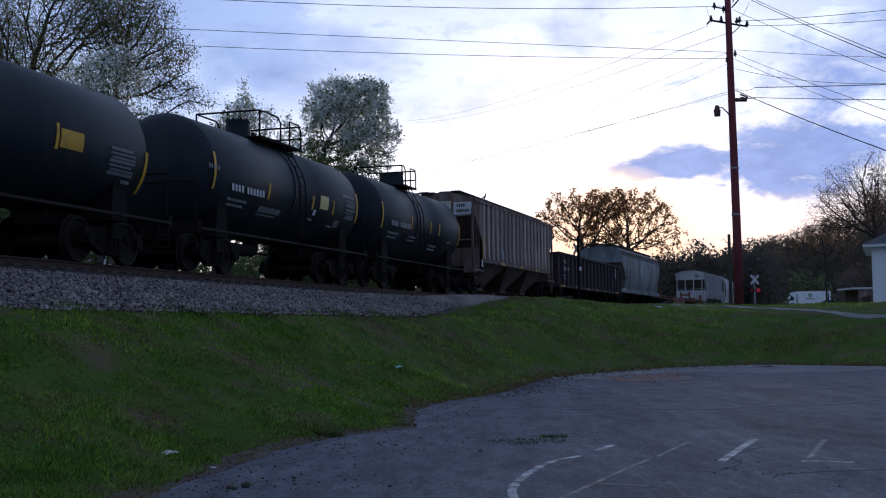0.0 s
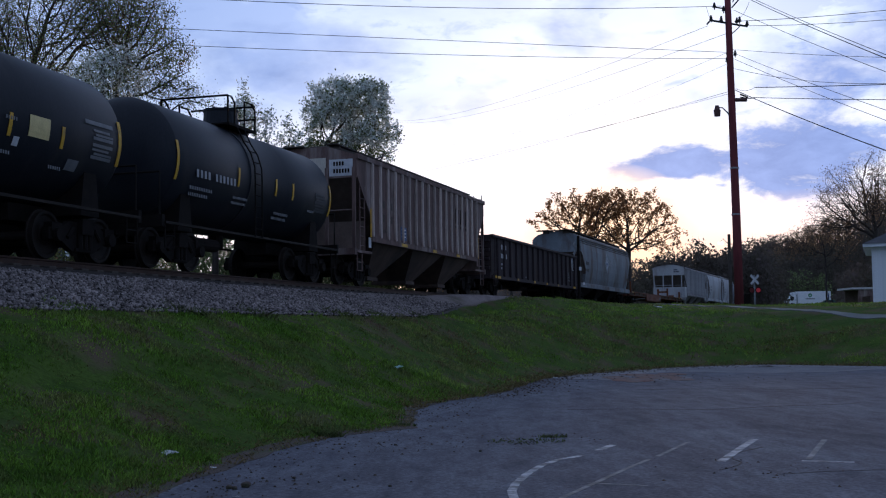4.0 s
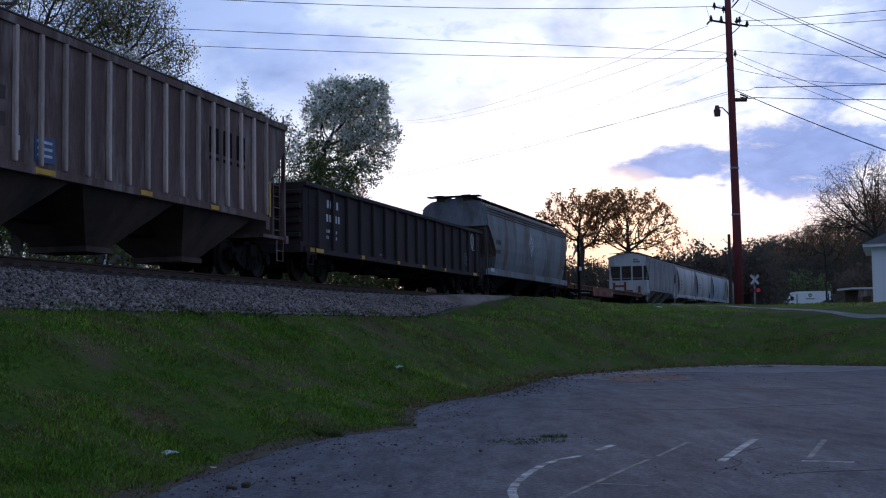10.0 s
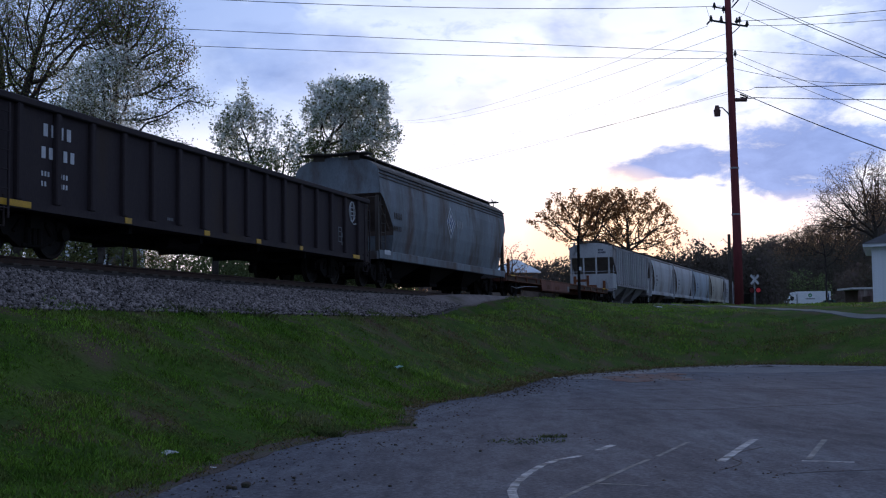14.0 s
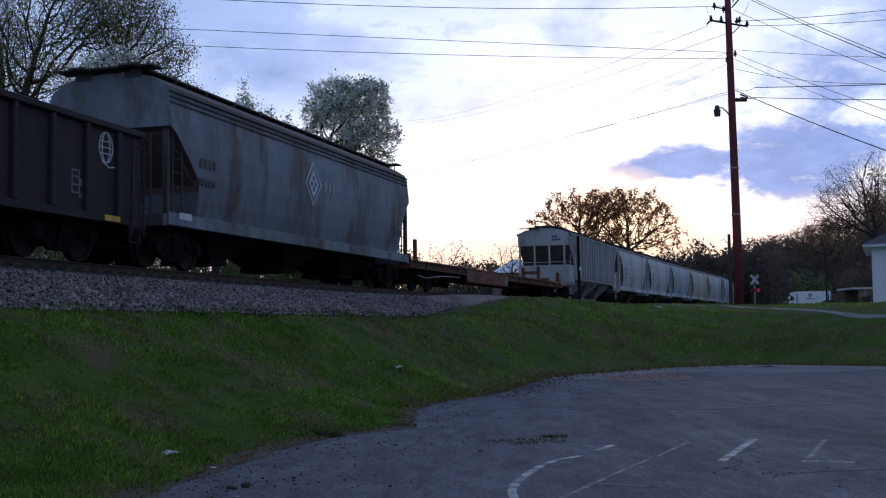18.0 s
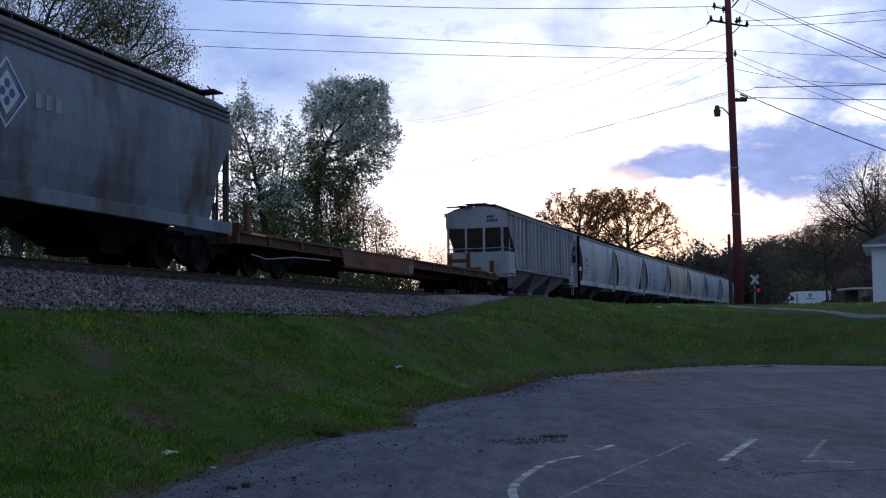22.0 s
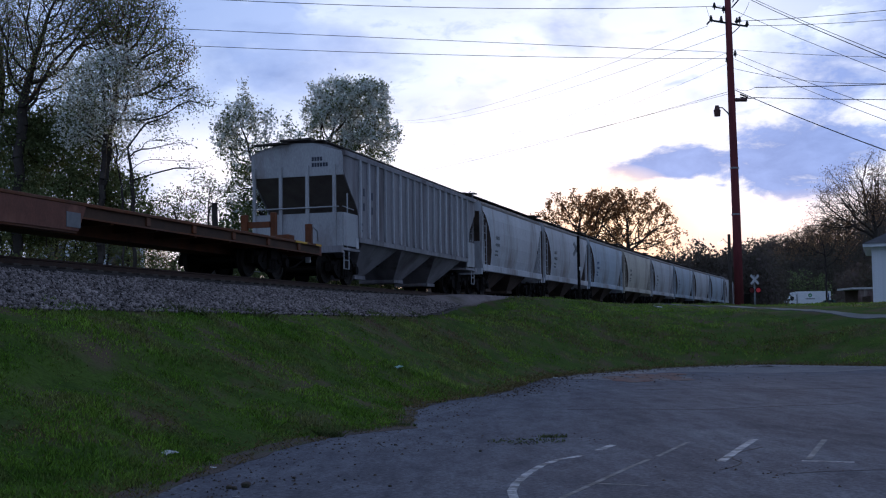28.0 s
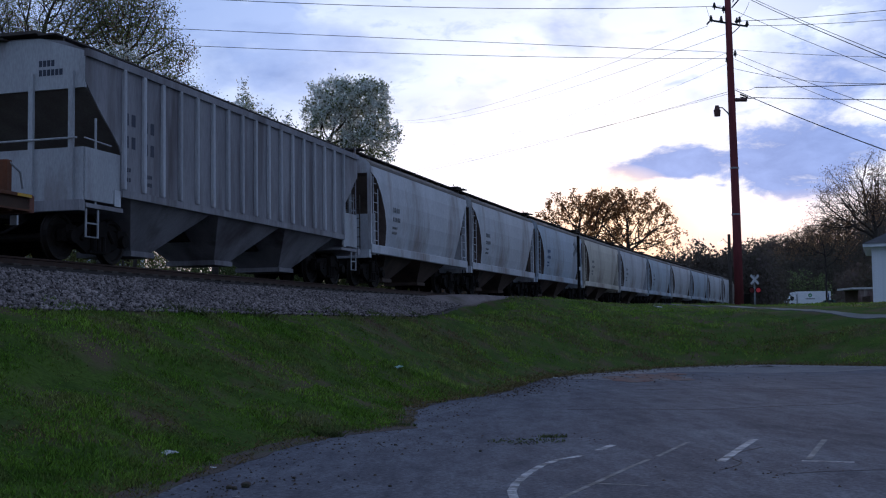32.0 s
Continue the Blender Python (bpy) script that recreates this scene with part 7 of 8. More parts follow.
def pole():
    z0 = land_at(POLE.x, POLE.y) - 0.3
    ob = thing("utility_pole", pose(POLE.x, POLE.y, z0), "tall reddish wooden utility pole with crossarms and lamp", "utility pole")
    H = 20.6 - z0
    bm = bmesh.new()
    tube(bm, [(0, 0, 0), (-0.01, 0, H * 0.25), (-0.05, 0, H * 0.5), (-0.09, 0, H * 0.75), (-0.13, 0, H)], 0.25, 16, 0.16)
    part("shaft", bm, M_POLE, ob, smooth=True)
    zc = lambda z: z - z0
    bm = bmesh.new()
    a, b = (-1.15, -0.25, zc(17.95)), (0.95, 0.2, zc(17.70))
    tube(bm, [a, b], 0.055, 6)
    tube(bm, [(-1.15, -0.25, zc(17.95)), (-1.35, -0.28, zc(17.72))], 0.05, 6)
    tube(bm, [(0.55, 0.1, zc(17.7)), (0.0, 0, zc(17.2))], 0.03, 6)
    part("crossarm", bm, M_WIRE, ob, "dark crossarm with braces")
    bm = bmesh.new()
    tube(bm, [(-0.95, 0, zc(18.75)), (-0.1, 0, zc(18.62))], 0.04, 6)
    tube(bm, [(0.1, 0, zc(18.7)), (0.9, 0, zc(19.6))], 0.04, 6)
    tube(bm, [(0.15, 0, zc(19.0)), (0.5, 0, zc(19.7))], 0.03, 6)
    part("top_bracket", bm, M_WIRE, ob)
    for x, z in ((-1.05, 18.05), (-0.5, 18.0), (0.35, 17.9), (0.5, 17.95), (-0.85, 18.75), (-0.35, 18.55), (-0.2, 16.15), (0.2, 16.1), (-0.25, 15.75), (0.9, 17.75)):
        bm = bmesh.new()
        for k in range(3):
            disc(bm, (x, 0, zc(z) + 0.09 * k), "z", 0.10 - 0.02 * k, 0.06, 10)
        tube(bm, [(x, 0, zc(z) - 0.15), (x, 0, zc(z) + 0.25)], 0.03, 6)
        part("insulator", bm, M_WIRE, ob)
    bm = bmesh.new()
    tube(bm, [(0.1, 0, zc(13.62)), (0.75, 0, zc(13.62))], 0.11, 10)
    part("junction_can", bm, M_LAMP_BODY, ob, "dark cable can on the pole")
    bm = bmesh.new()
    tube(bm, [(-0.05, 0, zc(12.35)), (-0.3, -0.05, zc(12.9)), (-0.6, -0.1, zc(13.18)), (-0.9, -0.12, zc(13.2))], 0.035, 6)
    part("lamp_arm", bm, M_GALV, ob)
    bm = bmesh.new()
    tube(bm, [(-0.9, -0.12, zc(13.3)), (-0.9, -0.12, zc(13.05))], 0.10, 10, 0.16)
    tube(bm, [(-0.9, -0.12, zc(13.05)), (-0.9, -0.12, zc(12.72))], 0.19, 12, 0.16)
    part("lamp_head", bm, M_LAMP_BODY, ob, "unlit street lamp head")
    for z in (7.4, 9.9):
        bm = bmesh.new()
        disc(bm, (-0.03, 0, zc(z)), "z", 0.245, 0.08, 14)
        part("steel_band", bm, M_GALV, ob)


pole()


def wire(a, b, sag=0.5, r=0.014, loose=False):
    a, b = Vector(a), Vector(b)
    n = 24
    pts = [a.lerp(b, i / n) - Vector((0, 0, sag * 4 * (i / n) * (1 - i / n))) for i in range(n + 1)]
    bm = bmesh.new()
    tube(bm, pts, r, 5)
    tagged(part("overhead_wire", bm, M_WIRE), "thin dark overhead wire strung from the pole", "wire", "overhead wires")


def sight(px, py, d):
    """A place d metres out, from its bearing and climb off the view's middle."""
    m = AIM.to_3x3() @ Vector(((px - 784) / 2050, (441 - py) / 2050, -1))
    k = d / m.y
    return (m.x * k, d, EYE + m.z * k)


P = lambda px, py: sight(px, py, 62.0)
for a, b, sag, r in (
        (P(1277, 11), sight(-300, -50, 46), 0.65, 0.016),
        (P(1290, 93), sight(-300, 24, 48), 0.02, 0.014),
        (P(1290, 104), sight(-300, 46, 48), 0.35, 0.014),
        (P(1253, 46), sight(690, 214, 230), 1.6, 0.012), (P(1285, 60), sight(690, 216, 230), 1.8, 0.012),
        (P(1290, 92), sight(780, 256, 230), 1.5, 0.010), (P(1290, 112), sight(930, 232, 230), 1.2, 0.008),
        (P(1291, 162), sight(560, 334, 160), 0.8, 0.012), (P(1291, 166), sight(560, 331, 160), 0.6, 0.009),
        (P(1300, 38), sight(1800, -12, 50), 0.2, 0.016), (P(1318, 46), sight(1800, 12, 50), 0.2, 0.014),
        (P(1312, -8), sight(1700, 156, 30), 0.1, 0.016), (P(1316, -10), sight(1700, 148, 30), 0.1, 0.012),
        (P(1298, 18), sight(1700, 176, 34), 0.1, 0.012),
        (P(1296, 88), sight(1800, 104, 50), 0.15, 0.012), (P(1296, 93), sight(1700, 240, 34), 0.1, 0.011),
        (P(1298, 104), sight(1700, 262, 34), 0.1, 0.011), (P(1300, 122), sight(1700, 140, 45), 0.45, 0.012),
        (P(1336, 155), sight(1800, 141, 50), 0.05, 0.022), (P(1336, 173), sight(1800, 177, 50), 0.05, 0.018),
        (P(1302, 160), sight(1750, 330, 34), 0.15, 0.022)):
    wire(a, b, sag, r)
wire(P(1302, 157), P(1336, 155), 0.15, 0.012)
wire(P(1310, 172), P(1336, 173), 0.05, 0.03)
wire(P(1310, 167), P(1324, 173), 0.0, 0.05)
wire(P(1250, 12), P(1262, 38), 0.2, 0.01)
wire(P(1326, 4), P(1306, 32), 0.2, 0.01)


def far_pole(px, d, top_y, base_z):
    x, y, z = sight(px, top_y, d)
    ob = thing("utility_pole", pose(x, y, base_z), "small dark wooden pole with a lit lamp", "utility pole")
    bm = bmesh.new()
    tube(bm, [(0, 0, 0), (0, 0, z - base_z)], 0.16, 8, 0.12)
    part("shaft", bm, M_BARK, ob)
    return ob, z - base_z


fp, hh = far_pole(1290, 96.0, 415, 2.7)
bm = bmesh.new()
tube(bm, [(0, 0, hh - 0.9), (-0.5, 0, hh - 0.35), (-0.7, 0, hh - 0.6)], 0.03, 6)
part("lamp_arm", bm, M_GALV, fp)
bm = bmesh.new()
disc(bm, (-0.72, 0, hh - 0.75), "z", 0.20, 0.2, 12)
part("lamp_bulb", bm, M_LAMP, fp, "small lit white lamp")


# ---- level-crossing signal ----
def crossing_signal():
    x, y = 32.2, 120.0
    z0 = land_at(x, y)
    ob = thing("crossing_signal", pose(x, y, z0 - 0.1, 0, 0, 8), "railway crossing signal with white crossbuck and red lamps", "crossing signal")
    top = 6.15 - z0
    bm = bmesh.new()
    tube(bm, [(0, 0, 0), (0, 0, top + 0.5)], 0.09, 10)
    part("post", bm, M_GALV, ob)
    for k, a in enumerate((48, -48)):
        bm = boxes((-0.62, 0.62, -0.02, 0.0, -0.12, 0.12))
        b = part("crossbuck_blade", bm, M_WHITE, ob, "white crossbuck blade")
        b.matrix_basis = pose(0, -0.11 - 0.03 * k, top + 0.05, 0, a, 0)
    part("lamp_bar", boxes((-0.62, 0.62, -0.06, 0.06, top - 1.10, top - 1.0)), M_UNDER, ob)
    for sx, m in ((-1, M_RED_DULL), (1, M_RED_LIT)):
        bm = bmesh.new()
        disc(bm, (sx * 0.36, -0.10, top - 1.05), "y", 0.32, 0.03, 20)
        part("lamp_shield", bm, M_UNDER, ob)
        bm = bmesh.new()
        disc(bm, (sx * 0.36, -0.14, top - 1.05), "y", 0.24, 0.05, 18)
        part("lamp_lens", bm, m, ob, "lit red lamp" if sx > 0 else "dull red lamp")
    part("signal_box", boxes((-0.9, -0.3, 0.4, 1.0, 0, 1.5), bevel=0.03), M_UNDER, ob)


crossing_signal()


def crossbuck_post():
    x, y, z = on_track(46.0, 2.7)
    z0 = land_at(x, y) - 0.2
    ob = thing("crossbuck_post", pose(x, y, z0, 0, 0, 55), "dark trackside post with a grey crossbuck and white plate", "crossing sign")
    bm = bmesh.new()
    tube(bm, [(0, 0, 0), (0, 0, 6.45 - z0)], 0.085, 10, 0.075)
    part("shaft", bm, M_UNDER, ob)
    part("plate", boxes((-0.13, 0.13, -0.10, -0.085, 4.55 - z0, 4.75 - z0)), M_WHITE, ob, "small white plate")
    for k, a in enumerate((45, -45)):
        blade = part("crossbuck_blade", boxes((-0.45, 0.45, -0.015, 0.0, -0.09, 0.09)), M_CROSS, ob, "bare grey back of the crossbuck blade")
        blade.matrix_basis = pose(0, 0.12 + 0.02 * k, 5.72 - z0, 0, a, 0)


crossbuck_post()


def stub_post():
    x, y = -7.95, 40.3
    z0 = land_at(x, y) - 0.2
    ob = thing("fence_post", pose(x, y, z0), "stout dark wooden post standing behind the rails", "post")
    bm = bmesh.new()
    tube(bm, [(0, 0, 0), (0.02, 0, (5.95 - z0) * 0.6), (-0.02, 0, 5.95 - z0)], 0.12, 10, 0.10)
    part("shaft", bm, M_BARK, ob)
    part("cap", boxes((-0.13, 0.09, -0.11, 0.11, 5.95 - z0, 5.99 - z0)), M_BARK, ob)


stub_post()


# ---- white house by the road ----
def house():
    x0, y0 = 23.0, 62.0
    ob = thing("house", pose(x0, y0, 2.50, 0, 0, -21), "white clapboard house with dark shingle roof beside the road", "house")
    W, D, H = 10.0, 8.0, 3.05
    part("wall", boxes((0, W, 0, 0.16, -0.6, H)), M_SIDING, ob)
    part("wall", boxes((0, 0.16, 0.16, D, -0.6, H)), M_SIDING, ob)
    part("wall", boxes((W - 0.16, W, 0.16, D, -0.6, H)), M_SIDING, ob)
    part("wall", boxes((0.16, W - 0.16, D - 0.16, D, -0.6, H)), M_SIDING, ob)
    bm = bmesh.new()
    prism(bm, [(-0.022, 0.0), (0.0, 0.0), (0.0, 0.142), (-0.006, 0.142)], 0.05, W)
    bmesh.ops.recalc_face_normals(bm, faces=bm.faces)
    b = part("clapboard", bm, M_SIDING, ob)
    b.matrix_basis = pose(0, 0, 0)
    for i in range(1, 21):
        link_mesh("clapboard", b.data, ob, m=pose(0, 0, i * 0.145))
    part("corner_board", boxes((-0.03, 0.05, -0.035, 0.10, -0.1, H)), M_SIDING, ob)
    part("foundation", boxes((0.1, W - 0.1, -0.004, 0.0, -0.7, -0.02)), M_CONC, ob)
    bm = bmesh.new()
    loft(bm, [[(-0.45, -0.45, H - 0.02), (W + 0.45, -0.45, H - 0.02), (W + 0.45, D + 0.45, H - 0.02), (-0.45, D + 0.45, H - 0.02)],
              [(-0.45, -0.45, H + 0.14), (W + 0.45, -0.45, H + 0.14), (W + 0.45, D + 0.45, H + 0.14), (-0.45, D + 0.45, H + 0.14)]])
    part("eave", bm, M_SIDING, ob, "white boxed eave")
    bm = bmesh.new()
    loft(bm, [[(-0.5, -0.5, H + 0.14), (W + 0.5, -0.5, H + 0.14), (W + 0.5, D + 0.5, H + 0.14), (-0.5, D + 0.5, H + 0.14)],
              [(3.4, D / 2 - 0.05, H + 2.1), (W - 3.4, D / 2 - 0.05, H + 2.1), (W - 3.4, D / 2 + 0.05, H + 2.1), (3.4, D / 2 + 0.05, H + 2.1)]])
    bmesh.ops.recalc_face_normals(bm, faces=bm.faces)
    part("roof", bm, M_SHINGLE, ob)


house()


def carport():
    x, y, _ = sight(1507, 505, 80.0)
    ob = thing("shed", pose(x, y, 2.55), "low open shed with a flat pale roof", "shed")
    part("roof", boxes((0, 2.6, 0, 3.0, 1.25, 1.38)), M_CONC, ob)
    part("wall", boxes((0.5, 0.75, 0.1, 0.25, -0.5, 1.25)), M_BROWN, ob)
    part("wall", boxes((0.5, 2.4, 2.8, 2.95, -0.5, 1.25)), M_RECESS, ob)
    part("wall", boxes((1.35, 1.7, 0.1, 0.25, -0.5, 1.25)), M_BROWN, ob)
    part("wall", boxes((0.75, 1.35, 0.1, 0.25, 0.75, 1.25)), M_BROWN, ob)


carport()


def box_truck():
    x, y, z = 69.2, 235.0, 5.7
    z = land_at(73, 235) + 0.02
    ob = thing("box_truck", pose(x, y, z), "white box truck with a green emblem on its side", "truck")
    part("cargo_box", boxes((2.2, 8.9, -1.2, 1.2, 0.75, 3.25), bevel=0.04), M_TRUCK, ob)
    bm = bmesh.new()
    loft(bm, [[(x_, s, z_) for x_, z_ in ((0.1, 0.5), (2.0, 0.5), (2.0, 2.6), (1.2, 2.6), (0.55, 1.6), (0.1, 1.45))] for s in (-1.05, 1.05)])
    bmesh.ops.recalc_face_normals(bm, faces=bm.faces)
    part("cab", bm, M_TRUCK, ob)
    part("door_window", boxes((0.75, 1.5, -1.07, -1.055, 1.55, 2.2)), M_GLASS_DARK, ob)
    part("fairing", boxes((1.2, 2.15, -0.95, 0.95, 2.6, 3.1), bevel=0.15), M_TRUCK, ob)
    for xx in (1.1, 6.9):
        for sy in (-1.0, 1.0):
            bm = bmesh.new()
            disc(bm, (xx, sy, 0.48), "y", 0.48, 0.28, 18)
            part("tyre", bm, M_UNDER, ob)
    bm = bmesh.new()
    disc(bm, (4.7, -1.21, 2.45), "y", 0.40, 0.02, 16)
    part("emblem", bm, M_GREEN_LOGO, ob)
    bm = bmesh.new()
    disc(bm, (4.7, -1.225, 2.45), "y", 0.18, 0.02, 4)
    part("emblem_heart", bm, M_TRUCK, ob)
    part("lettering_bar", boxes((3.8, 5.7, -1.215, -1.2, 1.65, 1.85)), M_FAINT, ob)
    part("tail_strip", boxes((8.3, 8.55, -1.215, -1.2, 0.8, 2.8)), M_BLUE, ob)


box_truck()


def green_car():
    x, y, z = 71.2, 222.0, land_at(71, 222)
    ob = thing("parked_car", pose(x, y, z), "dark green parked car before the truck", "car")
    prof = [(0, 0.35), (4.6, 0.35), (4.65, 0.8), (3.9, 0.95), (3.1, 1.42), (1.7, 1.42), (0.8, 0.98), (0.05, 0.85)]
    bm = bmesh.new()
    loft(bm, [[(a, -0.85, b) for a, b in prof], [(a, 0.85, b) for a, b in prof]])
    bmesh.ops.recalc_face_normals(bm, faces=bm.faces)
    part("body", bm, surf("dark_green_paint", (0.05, 0.09, 0.08), (0.04, 0.075, 0.07), 3, 0.35, 0, 0, 30), ob)
    for xx in (0.9, 3.7):
        bm = bmesh.new()
        disc(bm, (xx, -0.8, 0.33), "y", 0.33, 0.2, 16)
        part("tyre", bm, M_UNDER, ob)
    part("side_window", boxes((1.5, 3.0, -0.86, -0.852, 0.98, 1.32)), M_GLASS_DARK, ob)


green_car()
x, y, z = sight(1378, 538, 200.0)
ob = thing("roadside_sign", pose(x, y, land_at(x, y)), "small pale yard sign on two legs", "sign")
part("sign_board", boxes((-0.5, 0.5, -0.02, 0.02, 0.2, 0.85)), M_CONC, ob)
part("leg", boxes((-0.4, -0.34, -0.02, 0.02, -0.1, 0.2)), M_GALV, ob)
part("leg", boxes((0.34, 0.4, -0.02, 0.02, -0.1, 0.2)), M_GALV, ob)


def far_house(px, d, w, h, roof_h, wall, label, turn=0.0):
    x, y, z = sight(px, 500, d)
    z0 = land_at(x, y) - 0.2
    ob = thing("house", pose(x, y, z0, 0, 0, turn), label, "house", "houses behind the track")
    for r in ((-w / 2, w / 2, 0, 0.2, 0, h), (-w / 2, w / 2, 6.8, 7.0, 0, h), (-w / 2, -w / 2 + 0.2, 0.2, 6.8, 0, h), (w / 2 - 0.2, w / 2, 0.2, 6.8, 0, h)):
        part("wall", boxes(r), wall, ob)
    bm = bmesh.new()
    loft(bm, [[(-w / 2 - 0.4, -0.4, h), (-w / 2 - 0.4, 3.5, h + roof_h), (-w / 2 - 0.4, 7.4, h)], [(w / 2 + 0.4, -0.4, h), (w / 2 + 0.4, 3.5, h + roof_h), (w / 2 + 0.4, 7.4, h)]])
    bmesh.ops.recalc_face_normals(bm, faces=bm.faces)
    part("roof", bm, M_SHINGLE, ob)
    for k in (-0.25, 0.25):
        part("window", boxes((w * k - 0.5, w * k + 0.5, -0.03, 0.0, h - 2.0, h - 0.7)), M_GLASS_DARK, ob)


far_house(150, 78.0, 8.0, 5.6, 1.6, M_SIDING, "pale house half hidden behind the shrubs")


def pavilion():
    x, y = 7.35, 119.0
    z0 = land_at(x, y) - 0.2
    ob = thing("pavilion", pose(x, y, z0, 0, 0, 12), "small brown building with a white hipped roof", "building")
    e, t = 7.0 - z0, 8.45 - z0
    for r in ((-1.9, 1.9, -1.9, -1.75, 0, e), (-1.9, 1.9, 1.75, 1.9, 0, e), (-1.9, -1.75, -1.75, 1.75, 0, e), (1.75, 1.9, -1.75, 1.75, 0, e)):
        part("wall", boxes(r), M_RECESS, ob, "brown board wall")
    bm = bmesh.new()
    loft(bm, [[(-2.15, -2.15, e), (2.15, -2.15, e), (2.15, 2.15, e), (-2.15, 2.15, e)], [(-2.15, -2.15, e + 0.10), (2.15, -2.15, e + 0.10), (2.15, 2.15, e + 0.10), (-2.15, 2.15, e + 0.10)], [(-0.35, -0.1, t), (0.35, -0.1, t), (0.35, 0.1, t), (-0.35, 0.1, t)]])
    bmesh.ops.recalc_face_normals(bm, faces=bm.faces)
    part("roof", bm, M_SIDING, ob, "white sheet-metal hipped roof")


pavilion()

# pale blocks added along the line's far side for bright gaps under the cars
first = None
for i in range(14):
    s = 24.5 + i * 2.35
    m = track_pose(s) @ pose(-3.1 - 0.15 * (i % 3), 0, -0.10, 0, 0, 4 * (i % 5) - 8)
    bm = boxes((-0.18, 0.18, -0.85, 0.85, -0.2, 0.30), bevel=0.03)
    if first is None:
        first = tagged(part("kerb_stone", bm, M_CONC), "pale block added for the bright spots showing under the train", "kerb stone", "kerb stones beyond the rails")
        first.matrix_basis = m
    else:
        bm.free()
        copy_thing(first, m)


# ---- litter and loose stones on the lot ----
def scrap(name, x, y, z, sx, sy, mat, label, seed, turn=0):
    rng = random.Random(seed)
    bm = bmesh.new()
    n = 5
    g = [[bm.verts.new(((i / n - 0.5) * sx, (j / n - 0.5) * sy, 0.25 * min(sx, sy) * rng.random())) for j in range(n + 1)] for i in range(n + 1)]
    for i in range(n):
        for j in range(n):
            bm.faces.new((g[i][j], g[i + 1][j], g[i + 1][j + 1], g[i][j + 1]))
    bmesh.ops.solidify(bm, geom=bm.faces[:], thickness=0.006)
    ob = part(name, bm, mat)
    ob.matrix_basis = pose(x, y, z, 4, -6, turn)
    tagged(ob, label, "litter", "litter by the lot")


for name, px, py, d, sx, sy, mat, label, seed in (
        ("crumpled_paper", 301, 801, 13.0, 0.16, 0.14, M_PAPER, "crumpled white paper on the grass edge", 1),
        ("plastic_scrap", 706, 653, 25.8, 0.28, 0.16, M_CYAN, "pale cyan plastic scrap on the bank", 2),
        ("plastic_scrap", 1165, 547, 54.0, 0.35, 0.3, M_PAPER, "white scrap in the grass", 3),
        ("paper_scrap", 983, 670, 34.0, 0.12, 0.1, M_PAPER, "small white scrap by the asphalt edge", 4),
        ("paper_scrap", 378, 829, 12.7, 0.07, 0.06, M_PAPER, "small white scrap by the asphalt edge", 5),
        ("paper_scrap", 420, 877, 10.6, 0.12, 0.03, M_CONC, "flat pale scrap on the asphalt", 6)):
    x, y, z = sight(px, py, d)
    scrap(name, x, y, land_at(x, y) + 0.03, sx, sy, mat, label, seed, seed * 40)
for i, (px, py, d, r) in enumerate(((435, 860, 11.2, 0.05), (405, 864, 11.1, 0.035), (415, 866, 11.05, 0.03), (700, 785, 15.0, 0.02), (690, 865, 11.1, 0.018), (465, 845, 11.8, 0.018), (850, 800, 14.1, 0.02), (1000, 668, 34.2, 0.05), (520, 845, 11.8, 0.02), (610, 850, 11.6, 0.015))):
    x, y, z = sight(px, py, d)
    rng = random.Random(i)
    bm = bmesh.new()
    bmesh.ops.create_icosphere(bm, subdivisions=2, radius=r)
    for v in bm.verts:
        v.co *= rng.uniform(0.75, 1.15)
        v.co.z *= 0.7
    o = part("loose_stone", bm, M_DIRT)
    o.location = (x, y, max(land_at(x, y), 0.012) + r * 0.45)
    tagged(o, "loose grey stone lying on the asphalt", "stone", "loose stones on the lot")


# ---- grass, weeds and ballast stones ----
def blades(name, xs, ys, zs, h, w, rng, material, label, lean=0.5):
    n = len(xs)
    a = rng.uniform(0, 2 * np.pi, n)
    k = rng.uniform(0.55, 1.35, n) * h
    ww = w * rng.uniform(0.7, 1.3, n)
    lx, ly = rng.normal(0, lean, n) * k, rng.normal(0, lean, n) * k
    base = np.stack([xs, ys, zs - 0.01], 1)
    side = np.stack([np.cos(a) * ww, np.sin(a) * ww, 0 * a], 1)
    mid = base + np.stack([lx * 0.35, ly * 0.35, k * 0.6], 1)
    tip = base + np.stack([lx, ly, k], 1)
    v = np.stack([base - side, base + side, mid + side * 0.7, tip, mid - side * 0.7], 1).reshape(-1, 3)
    o = np.arange(n) * 5
    me = bpy.data.meshes.new(name)
    me.vertices.add(n * 5)
    me.vertices.foreach_set("co", v.ravel())
    me.loops.add(n * 5)
    me.loops.foreach_set("vertex_index", (o[:, None] + np.arange(5)[None, :]).ravel())
    me.polygons.add(n)
    me.polygons.foreach_set("loop_start", o)
    me.polygons.foreach_set("loop_total", np.full(n, 5))
    me.update()
    me.materials.append(material)
    return tagged(new(name, me), label, "grass", kind="stuff")


